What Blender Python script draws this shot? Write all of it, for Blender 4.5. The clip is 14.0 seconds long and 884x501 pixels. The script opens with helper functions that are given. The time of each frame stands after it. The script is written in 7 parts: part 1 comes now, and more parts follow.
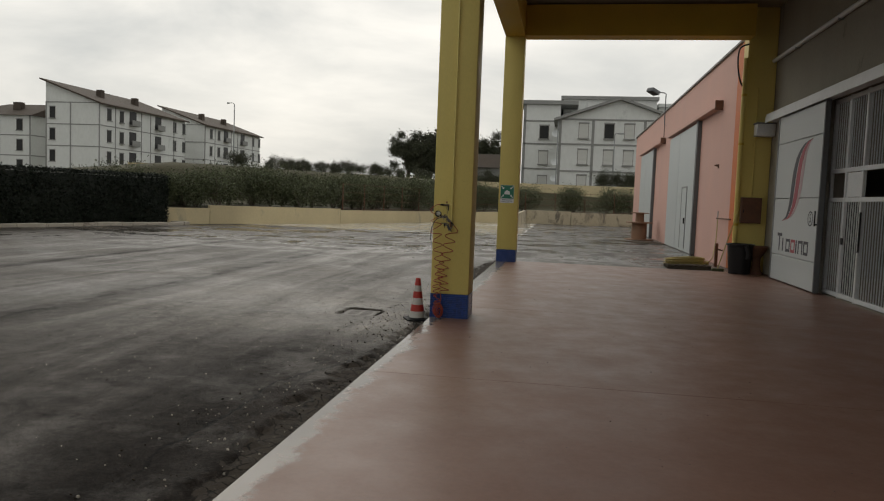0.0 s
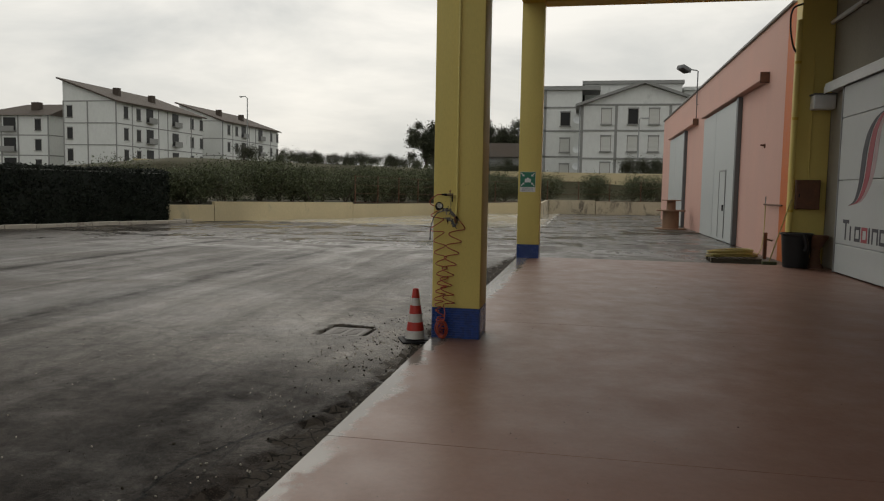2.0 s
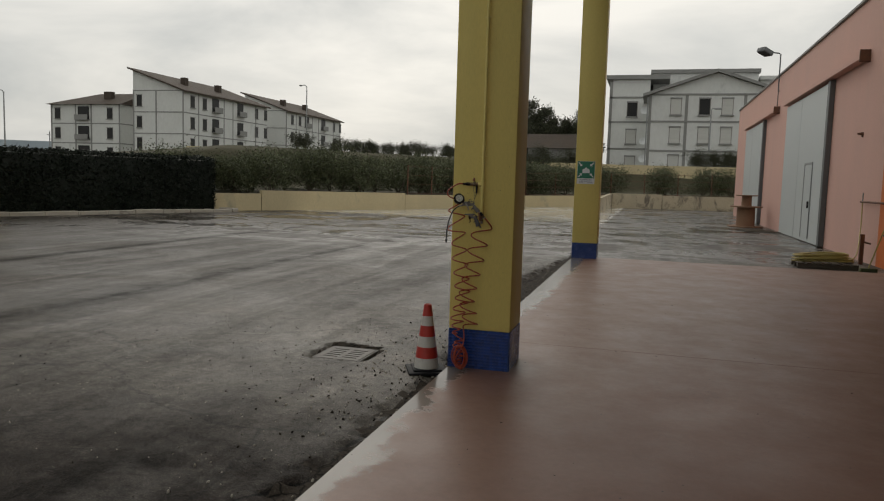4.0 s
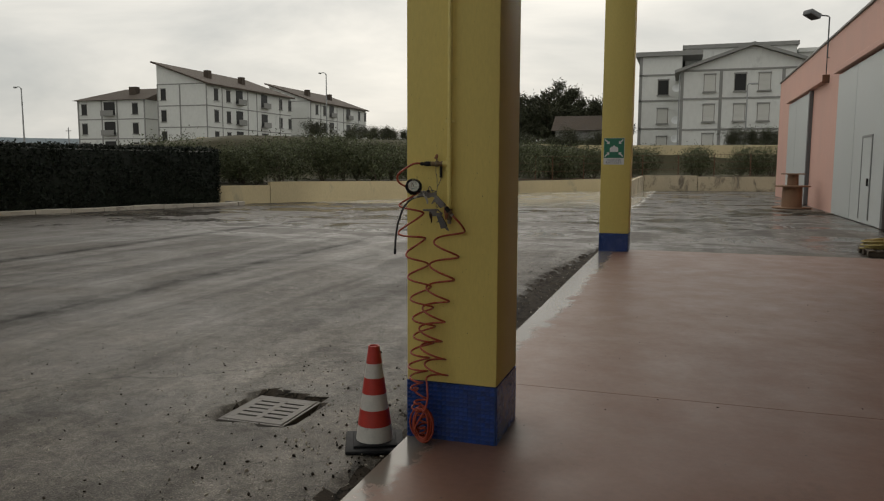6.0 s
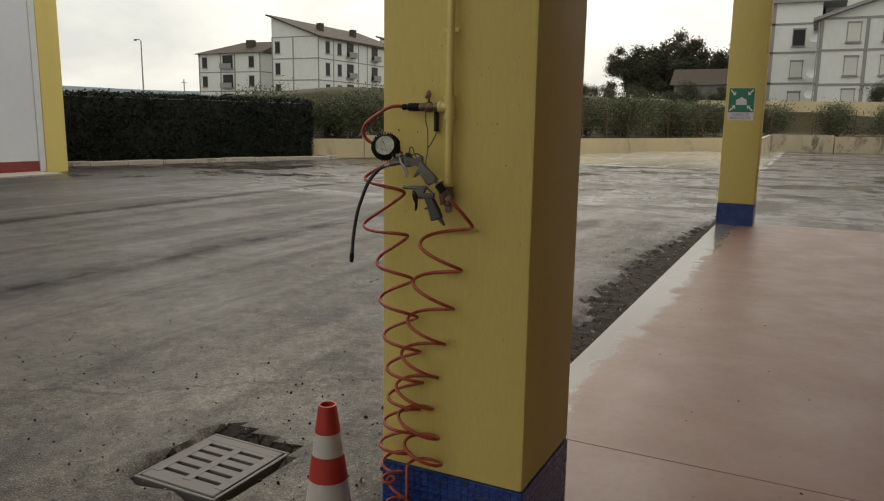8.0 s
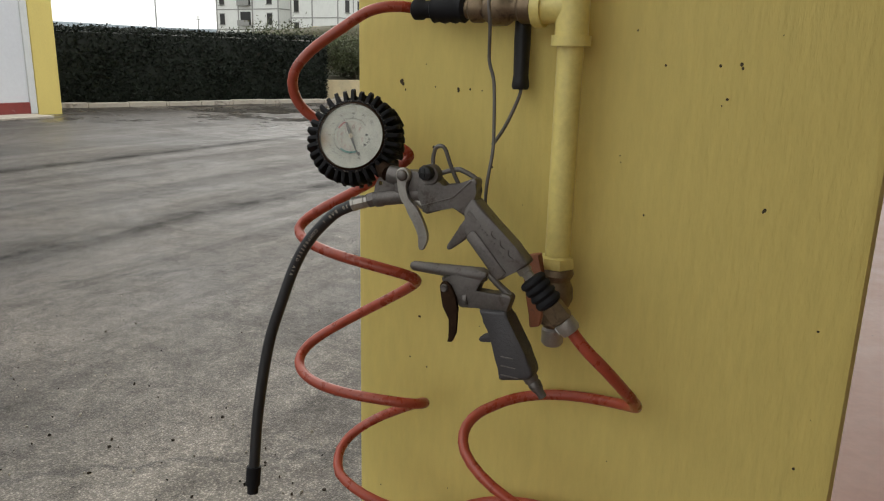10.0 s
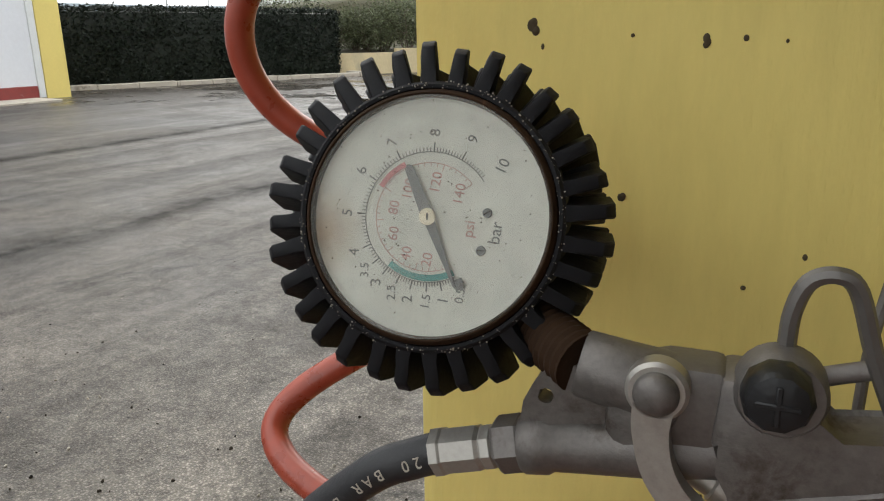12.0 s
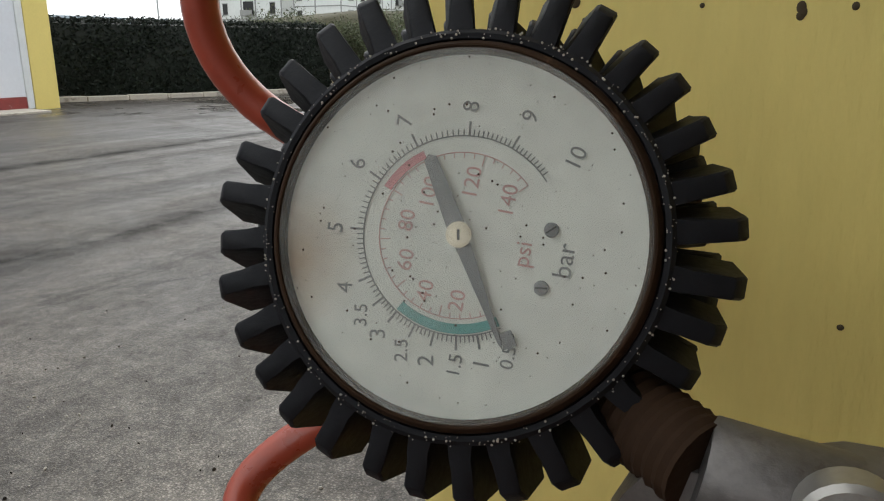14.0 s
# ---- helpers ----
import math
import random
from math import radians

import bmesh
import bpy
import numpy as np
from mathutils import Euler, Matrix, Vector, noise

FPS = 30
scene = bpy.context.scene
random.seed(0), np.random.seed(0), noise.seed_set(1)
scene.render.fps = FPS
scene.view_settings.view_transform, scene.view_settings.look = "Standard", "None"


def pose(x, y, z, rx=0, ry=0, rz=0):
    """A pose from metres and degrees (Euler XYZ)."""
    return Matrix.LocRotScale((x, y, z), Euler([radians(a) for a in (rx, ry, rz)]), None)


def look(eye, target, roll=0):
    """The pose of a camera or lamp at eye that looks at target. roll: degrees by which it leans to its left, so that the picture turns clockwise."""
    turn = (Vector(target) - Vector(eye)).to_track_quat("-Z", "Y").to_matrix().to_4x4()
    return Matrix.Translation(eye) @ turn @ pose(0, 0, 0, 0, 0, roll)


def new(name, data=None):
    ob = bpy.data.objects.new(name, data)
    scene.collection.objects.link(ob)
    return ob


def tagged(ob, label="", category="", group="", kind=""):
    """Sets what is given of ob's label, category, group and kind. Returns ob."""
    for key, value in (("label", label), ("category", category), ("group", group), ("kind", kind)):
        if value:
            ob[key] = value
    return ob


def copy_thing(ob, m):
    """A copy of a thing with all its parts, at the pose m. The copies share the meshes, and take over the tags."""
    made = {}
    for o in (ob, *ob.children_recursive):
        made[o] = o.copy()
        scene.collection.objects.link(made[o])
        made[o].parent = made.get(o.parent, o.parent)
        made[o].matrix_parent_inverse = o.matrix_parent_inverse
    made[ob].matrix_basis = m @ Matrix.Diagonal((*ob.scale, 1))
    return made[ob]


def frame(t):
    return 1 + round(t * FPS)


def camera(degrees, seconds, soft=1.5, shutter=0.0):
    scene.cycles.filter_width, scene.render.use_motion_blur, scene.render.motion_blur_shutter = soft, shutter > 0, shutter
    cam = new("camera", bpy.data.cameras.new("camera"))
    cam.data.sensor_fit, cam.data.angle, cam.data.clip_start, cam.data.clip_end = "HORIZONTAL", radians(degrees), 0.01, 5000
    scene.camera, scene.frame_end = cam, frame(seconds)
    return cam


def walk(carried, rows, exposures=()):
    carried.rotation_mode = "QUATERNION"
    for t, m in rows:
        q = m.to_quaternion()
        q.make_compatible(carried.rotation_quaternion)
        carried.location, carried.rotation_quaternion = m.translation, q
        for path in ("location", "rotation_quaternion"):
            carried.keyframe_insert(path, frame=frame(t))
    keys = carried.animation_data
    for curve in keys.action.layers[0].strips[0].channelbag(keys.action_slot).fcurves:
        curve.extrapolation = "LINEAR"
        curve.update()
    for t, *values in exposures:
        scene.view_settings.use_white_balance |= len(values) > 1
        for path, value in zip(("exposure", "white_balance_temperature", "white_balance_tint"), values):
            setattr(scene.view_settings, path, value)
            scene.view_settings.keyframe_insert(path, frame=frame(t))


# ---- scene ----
cam = camera(62.1, 14.0, 1.15)
PATH = [
    (0, (1.673, -9.424, 1.553), (1.351, -7.455, 1.413), 2.2),
    (0.5, (1.666, -8.855, 1.516), (1.36, -6.881, 1.418), 0.9),
    (1, (1.59, -8.431, 1.538), (1.138, -6.486, 1.427), 1.4),
    (1.5, (1.506, -7.933, 1.544), (1.154, -5.97, 1.402), 1.6),
    (2, (1.527, -7.366, 1.523), (1.147, -5.409, 1.359), 1.0),
    (2.5, (1.504, -6.927, 1.509), (1.139, -4.965, 1.372), 1.9),
    (3, (1.53, -6.42, 1.51), (1.239, -4.448, 1.35), 0.3),
    (3.5, (1.532, -5.862, 1.492), (1.009, -3.942, 1.296), 0.5),
    (3.7, (1.531, -5.786, 1.501), (0.997, -3.867, 1.316), 1.5),
    (5.8, (1.382, -3.833, 1.465), (0.79, -1.94, 1.21), 0.6),
    (6, (1.388, -3.63, 1.462), (0.769, -1.742, 1.236), 0.2),
    (6.5, (1.35, -3.223, 1.463), (0.619, -1.374, 1.243), 1.0),
    (7, (1.282, -2.799, 1.479), (0.606, -0.933, 1.231), 2.1),
    (7.5, (1.28, -2.374, 1.462), (0.528, -0.538, 1.207), 0.7),
    (8, (1.204, -1.983, 1.438), (0.324, -0.221, 1.091), 0.9),
    (8.2, (1.137, -1.803, 1.43), (0.245, -0.042, 1.111), 1.8),
    (10.3, (0.402, -0.541, 1.431), (-0.507, 1.165, 0.915), 1.2),
    (10.5, (0.378, -0.468, 1.425), (-0.548, 1.226, 0.901), 1.0),
    (11, (0.326, -0.347, 1.421), (-0.809, 1.198, 0.848), -0.2),
    (11.5, (0.231, -0.315, 1.421), (-0.792, 1.294, 0.815), 0.9),
    (12, (0.174, -0.278, 1.408), (-0.768, 1.391, 0.836), -0.5),
    (12.5, (0.155, -0.245, 1.398), (-0.765, 1.433, 0.815), -0.3),
    (13, (0.149, -0.238, 1.394), (-0.791, 1.444, 0.859), 0.0),
    (13.5, (0.142, -0.237, 1.394), (-0.779, 1.459, 0.87), 0.3),
    (14, (0.139, -0.231, 1.394), (-0.784, 1.461, 0.862), 0.2),
]
EXPOSURES = [(0.0, 0.04, 6880, 10), (3.5, -0.05, 6880, 10), (6.5, 0.02, 7050, 10), (7.0, 0.20, 7060, 10), (7.5, 0.24, 7080, 10), (8.0, 0.48, 7200, 10), (10.4, 1.28, 6620, 10), (11.0, 1.27, 6520, 10), (11.5, 1.50, 6560, 10), (12.5, 1.60, 6480, 10), (13.0, 1.58, 6440, 10), (13.5, 1.25, 6330, 10), (14.0, 1.31, 6350, 10)]
walk(cam, [(t, look(eye, target, roll)) for t, eye, target, roll in PATH], EXPOSURES)

# ---- light: an overcast sky and a weak, wide sun behind the cloud ----
SUN_ELEV, SUN_AZ = radians(40), radians(-21)
world = bpy.data.worlds.new("overcast_sky")
scene.world = world
world.use_nodes = True
wt = world.node_tree
wt.nodes.clear()


def wnode(kind, **sockets):
    n = wt.nodes.new(kind)
    for k, v in sockets.items():
        n.inputs[k].default_value = v
    return n


w_out = wnode("ShaderNodeOutputWorld")
w_bg = wnode("ShaderNodeBackground", Strength=1.0)
w_sky = wnode("ShaderNodeTexSky")
w_sky.sky_type, w_sky.sun_disc = "NISHITA", False
w_sky.sun_elevation, w_sky.sun_rotation = SUN_ELEV, SUN_AZ
w_sky.dust_density, w_sky.air_density = 4.0, 1.0
w_scale = wnode("ShaderNodeMixRGB", Fac=1.0, Color2=(0.07, 0.07, 0.07, 1))
w_scale.blend_type = "MULTIPLY"
w_co = wnode("ShaderNodeTexCoord")
w_map = wnode("ShaderNodeMapping", Scale=(1.0, 1.0, 3.2))
w_cloud = wnode("ShaderNodeTexNoise", Scale=2.3, Detail=6.0, Roughness=0.55, Distortion=0.4)
w_ramp = wnode("ShaderNodeValToRGB")
w_ramp.color_ramp.elements[0].position, w_ramp.color_ramp.elements[0].color = 0.34, (0.56, 0.60, 0.62, 1)
w_ramp.color_ramp.elements[1].position, w_ramp.color_ramp.elements[1].color = 0.64, (0.93, 0.94, 0.92, 1)
w_mix = wnode("ShaderNodeMixRGB", Fac=0.9)
# the cloud is brighter round the hidden sun
w_dot = wnode("ShaderNodeVectorMath")
w_dot.operation = "DOT_PRODUCT"
w_dot.inputs[1].default_value = (math.sin(SUN_AZ) * math.cos(SUN_ELEV), math.cos(SUN_AZ) * math.cos(SUN_ELEV), math.sin(SUN_ELEV))
w_glow = wnode("ShaderNodeMapRange")
w_glow.interpolation_type = "SMOOTHSTEP"
w_glow.inputs["From Min"].default_value, w_glow.inputs["From Max"].default_value = 0.72, 1.0
w_glow.inputs["To Min"].default_value, w_glow.inputs["To Max"].default_value = 0.95, 1.12
w_norm = wnode("ShaderNodeVectorMath")
w_norm.operation = "NORMALIZE"
w_lit = wnode("ShaderNodeMixRGB", Fac=1.0)
w_lit.blend_type = "MULTIPLY"
wt.links.new(w_co.outputs["Generated"], w_norm.inputs[0])
wt.links.new(w_norm.outputs[0], w_dot.inputs[0])
wt.links.new(w_dot.outputs["Value"], w_glow.inputs[0])
wt.links.new(w_ramp.outputs[0], w_lit.inputs[1])
wt.links.new(w_glow.outputs[0], w_lit.inputs[2])
for a, b in ((w_co.outputs["Generated"], w_map.inputs["Vector"]), (w_map.outputs[0], w_cloud.inputs["Vector"]),
             (w_cloud.outputs[0], w_ramp.inputs[0]), (w_sky.outputs[0], w_scale.inputs[1]), (w_scale.outputs[0], w_mix.inputs[1]),
             (w_lit.outputs[0], w_mix.inputs[2]), (w_mix.outputs[0], w_bg.inputs[0]), (w_bg.outputs[0], w_out.inputs[0])):
    wt.links.new(a, b)
sun = new("sun", bpy.data.lights.new("sun", "SUN"))
sun.data.energy, sun.data.angle, sun.data.color = 0.5, radians(40), (1.0, 0.97, 0.92)
sun.matrix_world = look((0, 0, 30), (-30 * math.sin(SUN_AZ) , -30 * math.cos(SUN_AZ), 30 - 30 * math.tan(SUN_ELEV)))


# ---- materials ----
def material(name, base, rough=0.6, metal=0.0, spread=0.25, scale=6.0, fine=60.0, bump=0.15, bump_scale=None, stretch=(1, 1, 1),
             stain=None, stain_at=0.6, stain_scale=2.0, rough_spread=0.15, coat=0.0, island=False, per_object=False, spec=0.5, bump_dist=0.01):
    """A surface with grain at two scales, stains with a shape of their own, and fine relief."""
    m = bpy.data.materials.new(name)
    m.use_nodes = True
    nt = m.node_tree
    b = nt.nodes["Principled BSDF"]
    b.inputs["Metallic"].default_value = metal
    b.inputs["Coat Weight"].default_value = coat
    b.inputs["Specular IOR Level"].default_value = spec

    def node(kind, **kw):
        n = nt.nodes.new(kind)
        for k, v in kw.items():
            n.inputs[k].default_value = v
        return n

    def link(a, c):
        nt.links.new(a, c)

    co = node("ShaderNodeTexCoord")
    mp = node("ShaderNodeMapping", Scale=stretch)
    link(co.outputs["Object"], mp.inputs["Vector"])
    n1 = node("ShaderNodeTexNoise", Scale=scale, Detail=5.0, Roughness=0.6)
    n2 = node("ShaderNodeTexNoise", Scale=fine, Detail=4.0, Roughness=0.65)
    link(mp.outputs[0], n1.inputs["Vector"])
    link(mp.outputs[0], n2.inputs["Vector"])
    add = node("ShaderNodeMath")
    add.operation = "ADD"
    link(n1.outputs[0], add.inputs[0])
    link(n2.outputs[0], add.inputs[1])
    last = add.outputs[0]
    if island or per_object:
        src = node("ShaderNodeNewGeometry").outputs["Random Per Island"] if island else node("ShaderNodeObjectInfo").outputs["Random"]
        mix = node("ShaderNodeMath")
        mix.operation = "ADD"
        sc = node("ShaderNodeMath")
        sc.operation = "MULTIPLY_ADD"
        sc.inputs[1].default_value, sc.inputs[2].default_value = 0.8, -0.4
        link(src, sc.inputs[0])
        link(sc.outputs[0], mix.inputs[0])
        link(last, mix.inputs[1])
        last = mix.outputs[0]
    ramp = node("ShaderNodeMapRange")
    ramp.inputs["From Min"].default_value, ramp.inputs["From Max"].default_value = 0.6, 1.4
    ramp.inputs["To Min"].default_value, ramp.inputs["To Max"].default_value = 1 - spread, 1 + spread
    link(last, ramp.inputs[0])
    col = node("ShaderNodeMixRGB", Fac=1.0, Color1=(*base, 1))
    col.blend_type = "MULTIPLY"
    link(ramp.outputs[0], col.inputs[2])
    colour = col.outputs[0]
    rr = node("ShaderNodeMapRange")
    rr.inputs["From Min"].default_value, rr.inputs["From Max"].default_value = 0.6, 1.4
    rr.inputs["To Min"].default_value, rr.inputs["To Max"].default_value = max(0.02, rough - rough_spread), min(1, rough + rough_spread)
    link(add.outputs[0], rr.inputs[0])
    link(rr.outputs[0], b.inputs["Roughness"])
    if stain:
        n3 = node("ShaderNodeTexNoise", Scale=stain_scale, Detail=8.0, Roughness=0.7, Distortion=0.5)
        link(mp.outputs[0], n3.inputs["Vector"])
        sr = node("ShaderNodeMapRange")
        sr.inputs["From Min"].default_value, sr.inputs["From Max"].default_value = stain_at, stain_at + 0.12
        link(n3.outputs[0], sr.inputs[0])
        sm = node("ShaderNodeMixRGB", Color2=(*stain, 1))
        link(sr.outputs[0], sm.inputs[0])
        link(colour, sm.inputs[1])
        colour = sm.outputs[0]
    link(colour, b.inputs["Base Color"])
    if bump:
        bp = node("ShaderNodeBump", Strength=bump, Distance=bump_dist)
        n4 = node("ShaderNodeTexNoise", Scale=bump_scale or fine, Detail=4.0, Roughness=0.6)
        link(mp.outputs[0], n4.inputs["Vector"])
        link(n4.outputs[0], bp.inputs["Height"])
        link(bp.outputs[0], b.inputs["Normal"])
    return m


def nodes_of(m):
    nt = m.node_tree
    return nt, nt.nodes["Principled BSDF"]


def patch(m, build):
    """Lets build(node, link, tree, shader, colour) change a material that material() made."""
    nt, b = nodes_of(m)

    def node(kind, op=None, **kw):
        n = nt.nodes.new(kind)
        if op:
            if kind == "ShaderNodeMixRGB":
                n.blend_type = op
            else:
                n.operation = op
        for k, v in kw.items():
            n.inputs[k].default_value = v
        return n

    build(node, nt.links.new, nt, b, b.inputs["Base Color"].links[0].from_socket)
    return m


YELLOW = (0.70, 0.57, 0.185)
M_YELLOW = material("yellow_masonry_paint", YELLOW, 0.5, spec=0.25, spread=0.10, scale=1.5, fine=90, bump=0.5, bump_scale=160, stretch=(1, 1, 0.22),
                    stain=(0.60, 0.48, 0.14), stain_at=0.66, stain_scale=3, bump_dist=0.002)
M_YPIPE = material("yellow_painted_pipe", (0.72, 0.60, 0.20), 0.4, spread=0.12, scale=20, fine=160, bump=0.3, bump_scale=90, stain=(0.07, 0.06, 0.04), stain_at=0.73, stain_scale=45, bump_dist=0.002)
M_YDARK = material("ochre_beam_paint", (0.58, 0.39, 0.05), 0.6, spread=0.15, scale=1.2, fine=40)
M_BLUE = material("blue_glazed_mosaic", (0.012, 0.045, 0.21), 0.25, spread=0.35, scale=9, fine=70, per_object=True, bump=0.1)
M_BLUEJ = material("blue_grout", (0.02, 0.05, 0.16), 0.8, spread=0.3)
M_PIT = material("air_hole_shade", (0.05, 0.035, 0.015), 0.9, spread=0.3)
M_ORANGE = material("orange_paint", (0.55, 0.13, 0.02), 0.6, spread=0.12)
M_PINK = material("salmon_pink_render", (0.60, 0.36, 0.30), 0.75, spread=0.10, scale=0.8, fine=40, bump=0.2, stretch=(1, 1, 0.4), stain=(0.54, 0.34, 0.29), stain_at=0.62)
M_CONC = material("grey_concrete_wall", (0.29, 0.265, 0.215), 0.85, spread=0.18, scale=0.9, fine=30, stain=(0.13, 0.12, 0.10), stain_at=0.6, stretch=(1, 1, 0.4))
M_GDOOR = material("pale_grey_painted_steel", (0.50, 0.53, 0.53), 0.45, spread=0.08, scale=1.2, fine=25, stain=(0.42, 0.43, 0.41), stain_at=0.63)
M_GDARK = material("dark_grey_steel_frame", (0.11, 0.115, 0.12), 0.5, spread=0.15)
M_WHITE = material("white_painted_panel", (0.66, 0.68, 0.72), 0.5, spread=0.06, scale=0.6, fine=15)
M_WHITEMETAL = material("white_painted_bars", (0.66, 0.68, 0.68), 0.45, spread=0.1)
M_REDB = material("red_base_paint", (0.22, 0.035, 0.03), 0.55, spread=0.25, stain=(0.45, 0.42, 0.4), stain_at=0.62, stain_scale=5)
M_CREAM = material("cream_wall_render", (0.56, 0.47, 0.29), 0.85, spread=0.14, scale=0.7, fine=20, stain=(0.40, 0.35, 0.24), stain_at=0.58, stain_scale=1.1, stretch=(1, 1, 0.5))
M_CREAM_OLD = material("weathered_cream_wall", (0.48, 0.42, 0.30), 0.9, spread=0.2, scale=0.8, fine=20, stain=(0.16, 0.14, 0.11), stain_at=0.52, stain_scale=1.4, stretch=(1, 1, 0.6))
M_KERB = material("worn_kerb_stone", (0.42, 0.38, 0.32), 0.8, spread=0.25, scale=3, fine=40, stain=(0.15, 0.13, 0.11), stain_at=0.55, stain_scale=3)
M_BWALL = material("apartment_white_render", (0.62, 0.63, 0.61), 0.85, spread=0.10, scale=0.25, fine=3, stain=(0.45, 0.46, 0.45), stain_at=0.6, stain_scale=0.35, stretch=(1, 1, 0.5), bump=0.05)
M_BAND = material("apartment_grey_band", (0.25, 0.25, 0.24), 0.85, spread=0.15, scale=0.6, bump=0.05)
M_ROOF = material("brown_roof_tiles", (0.062, 0.046, 0.034), 0.85, spread=0.35, scale=0.8, fine=9, stretch=(1, 1, 1), bump=0.5, bump_scale=6, bump_dist=0.1)
# pane colour, also painted as the shade in unglazed openings and balcony recesses
M_WIN = material("dark_pane_and_opening", (0.022, 0.022, 0.022), 0.35, spread=0.3, scale=1, spec=0.2)
M_SHUT = material("pale_roller_shutter", (0.52, 0.52, 0.49), 0.7, spread=0.1, scale=1, fine=14, stretch=(0.2, 0.2, 3))
M_FRAME = material("grey_window_surround", (0.24, 0.23, 0.21), 0.7, spread=0.2)
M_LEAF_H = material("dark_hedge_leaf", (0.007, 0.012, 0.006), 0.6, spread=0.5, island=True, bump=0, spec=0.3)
M_LEAF_O = material("olive_shrub_leaf", (0.080, 0.092, 0.045), 0.6, spread=0.55, island=True, bump=0, spec=0.3)
M_LEAF_E = material("dark_tree_leaf", (0.050, 0.054, 0.030), 0.6, spread=0.5, island=True, bump=0, spec=0.3)
M_BARK = material("grey_brown_bark", (0.10, 0.08, 0.06), 0.9, spread=0.3, scale=8)
M_EARTH = material("dry_grassy_earth", (0.072, 0.066, 0.038), 0.95, spread=0.4, scale=0.5, fine=6, bump=0.6, bump_dist=0.05)
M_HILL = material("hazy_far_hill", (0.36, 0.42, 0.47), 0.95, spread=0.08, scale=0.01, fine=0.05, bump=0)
M_RUST = material("rusty_brown_metal", (0.13, 0.06, 0.035), 0.75, spread=0.35, scale=8, stain=(0.22, 0.09, 0.04), stain_at=0.55, stain_scale=6)
M_BLACKP = material("black_plastic", (0.012, 0.012, 0.013), 0.4, spec=0.3, spread=0.3)
M_WOOD = material("weathered_reel_wood", (0.24, 0.14, 0.085), 0.8, spread=0.3, scale=5, stretch=(1, 1, 0.3))
M_YHOSE = material("yellow_garden_hose", (0.42, 0.34, 0.12), 0.45, spread=0.2)
M_STEEL = material("galvanised_pole", (0.30, 0.31, 0.31), 0.5, 0.6, spread=0.15)
M_CONERED = material("cone_red_plastic", (0.41, 0.030, 0.020), 0.45, spread=0.18, scale=12, stain=(0.28, 0.03, 0.02), stain_at=0.62, stain_scale=14)
M_CONEWHITE = material("cone_white_sleeve", (0.52, 0.50, 0.46), 0.5, spread=0.12, scale=12, stain=(0.33, 0.31, 0.28), stain_at=0.6, stain_scale=10)
M_GRATE = material("cast_iron_grate", (0.15, 0.14, 0.13), 0.6, 0.2, spread=0.2, scale=20, fine=120)
# near-black colour that stands in for the shade in shafts and slots
M_DARK = material("dark_void_shade", (0.008, 0.008, 0.008), 0.9, spread=0.1, bump=0)
M_BROKEN = material("broken_asphalt", (0.042, 0.034, 0.026), 0.8, stain=(0.12, 0.10, 0.08), stain_at=0.58, stain_scale=30, spread=0.6, scale=14, fine=80, bump=0.6, bump_dist=0.01, spec=0.12)


def flaked(node, link, nt, b, colour):
    """Dark cracks between flakes a hand's width across."""
    co = node("ShaderNodeTexCoord")
    off = node("ShaderNodeMixRGB", "LINEAR_LIGHT", Fac=0.06)
    n = node("ShaderNodeTexNoise", Scale=9.0, Detail=6.0)
    link(co.outputs["Object"], n.inputs[0])
    link(co.outputs["Object"], off.inputs[1])
    link(n.outputs["Color"], off.inputs[2])
    v = node("ShaderNodeTexVoronoi", Scale=8.0)
    v.feature = "DISTANCE_TO_EDGE"
    link(off.outputs[0], v.inputs[0])
    r = node("ShaderNodeMapRange", **{"From Min": 0.015, "From Max": 0.07, "To Min": 0.18, "To Max": 1.0})
    link(v.outputs[0], r.inputs[0])
    mx = node("ShaderNodeMixRGB", "MULTIPLY", Fac=1.0)
    link(colour, mx.inputs[1])
    link(r.outputs[0], mx.inputs[2])
    link(mx.outputs[0], b.inputs["Base Color"])


patch(M_BROKEN, flaked)


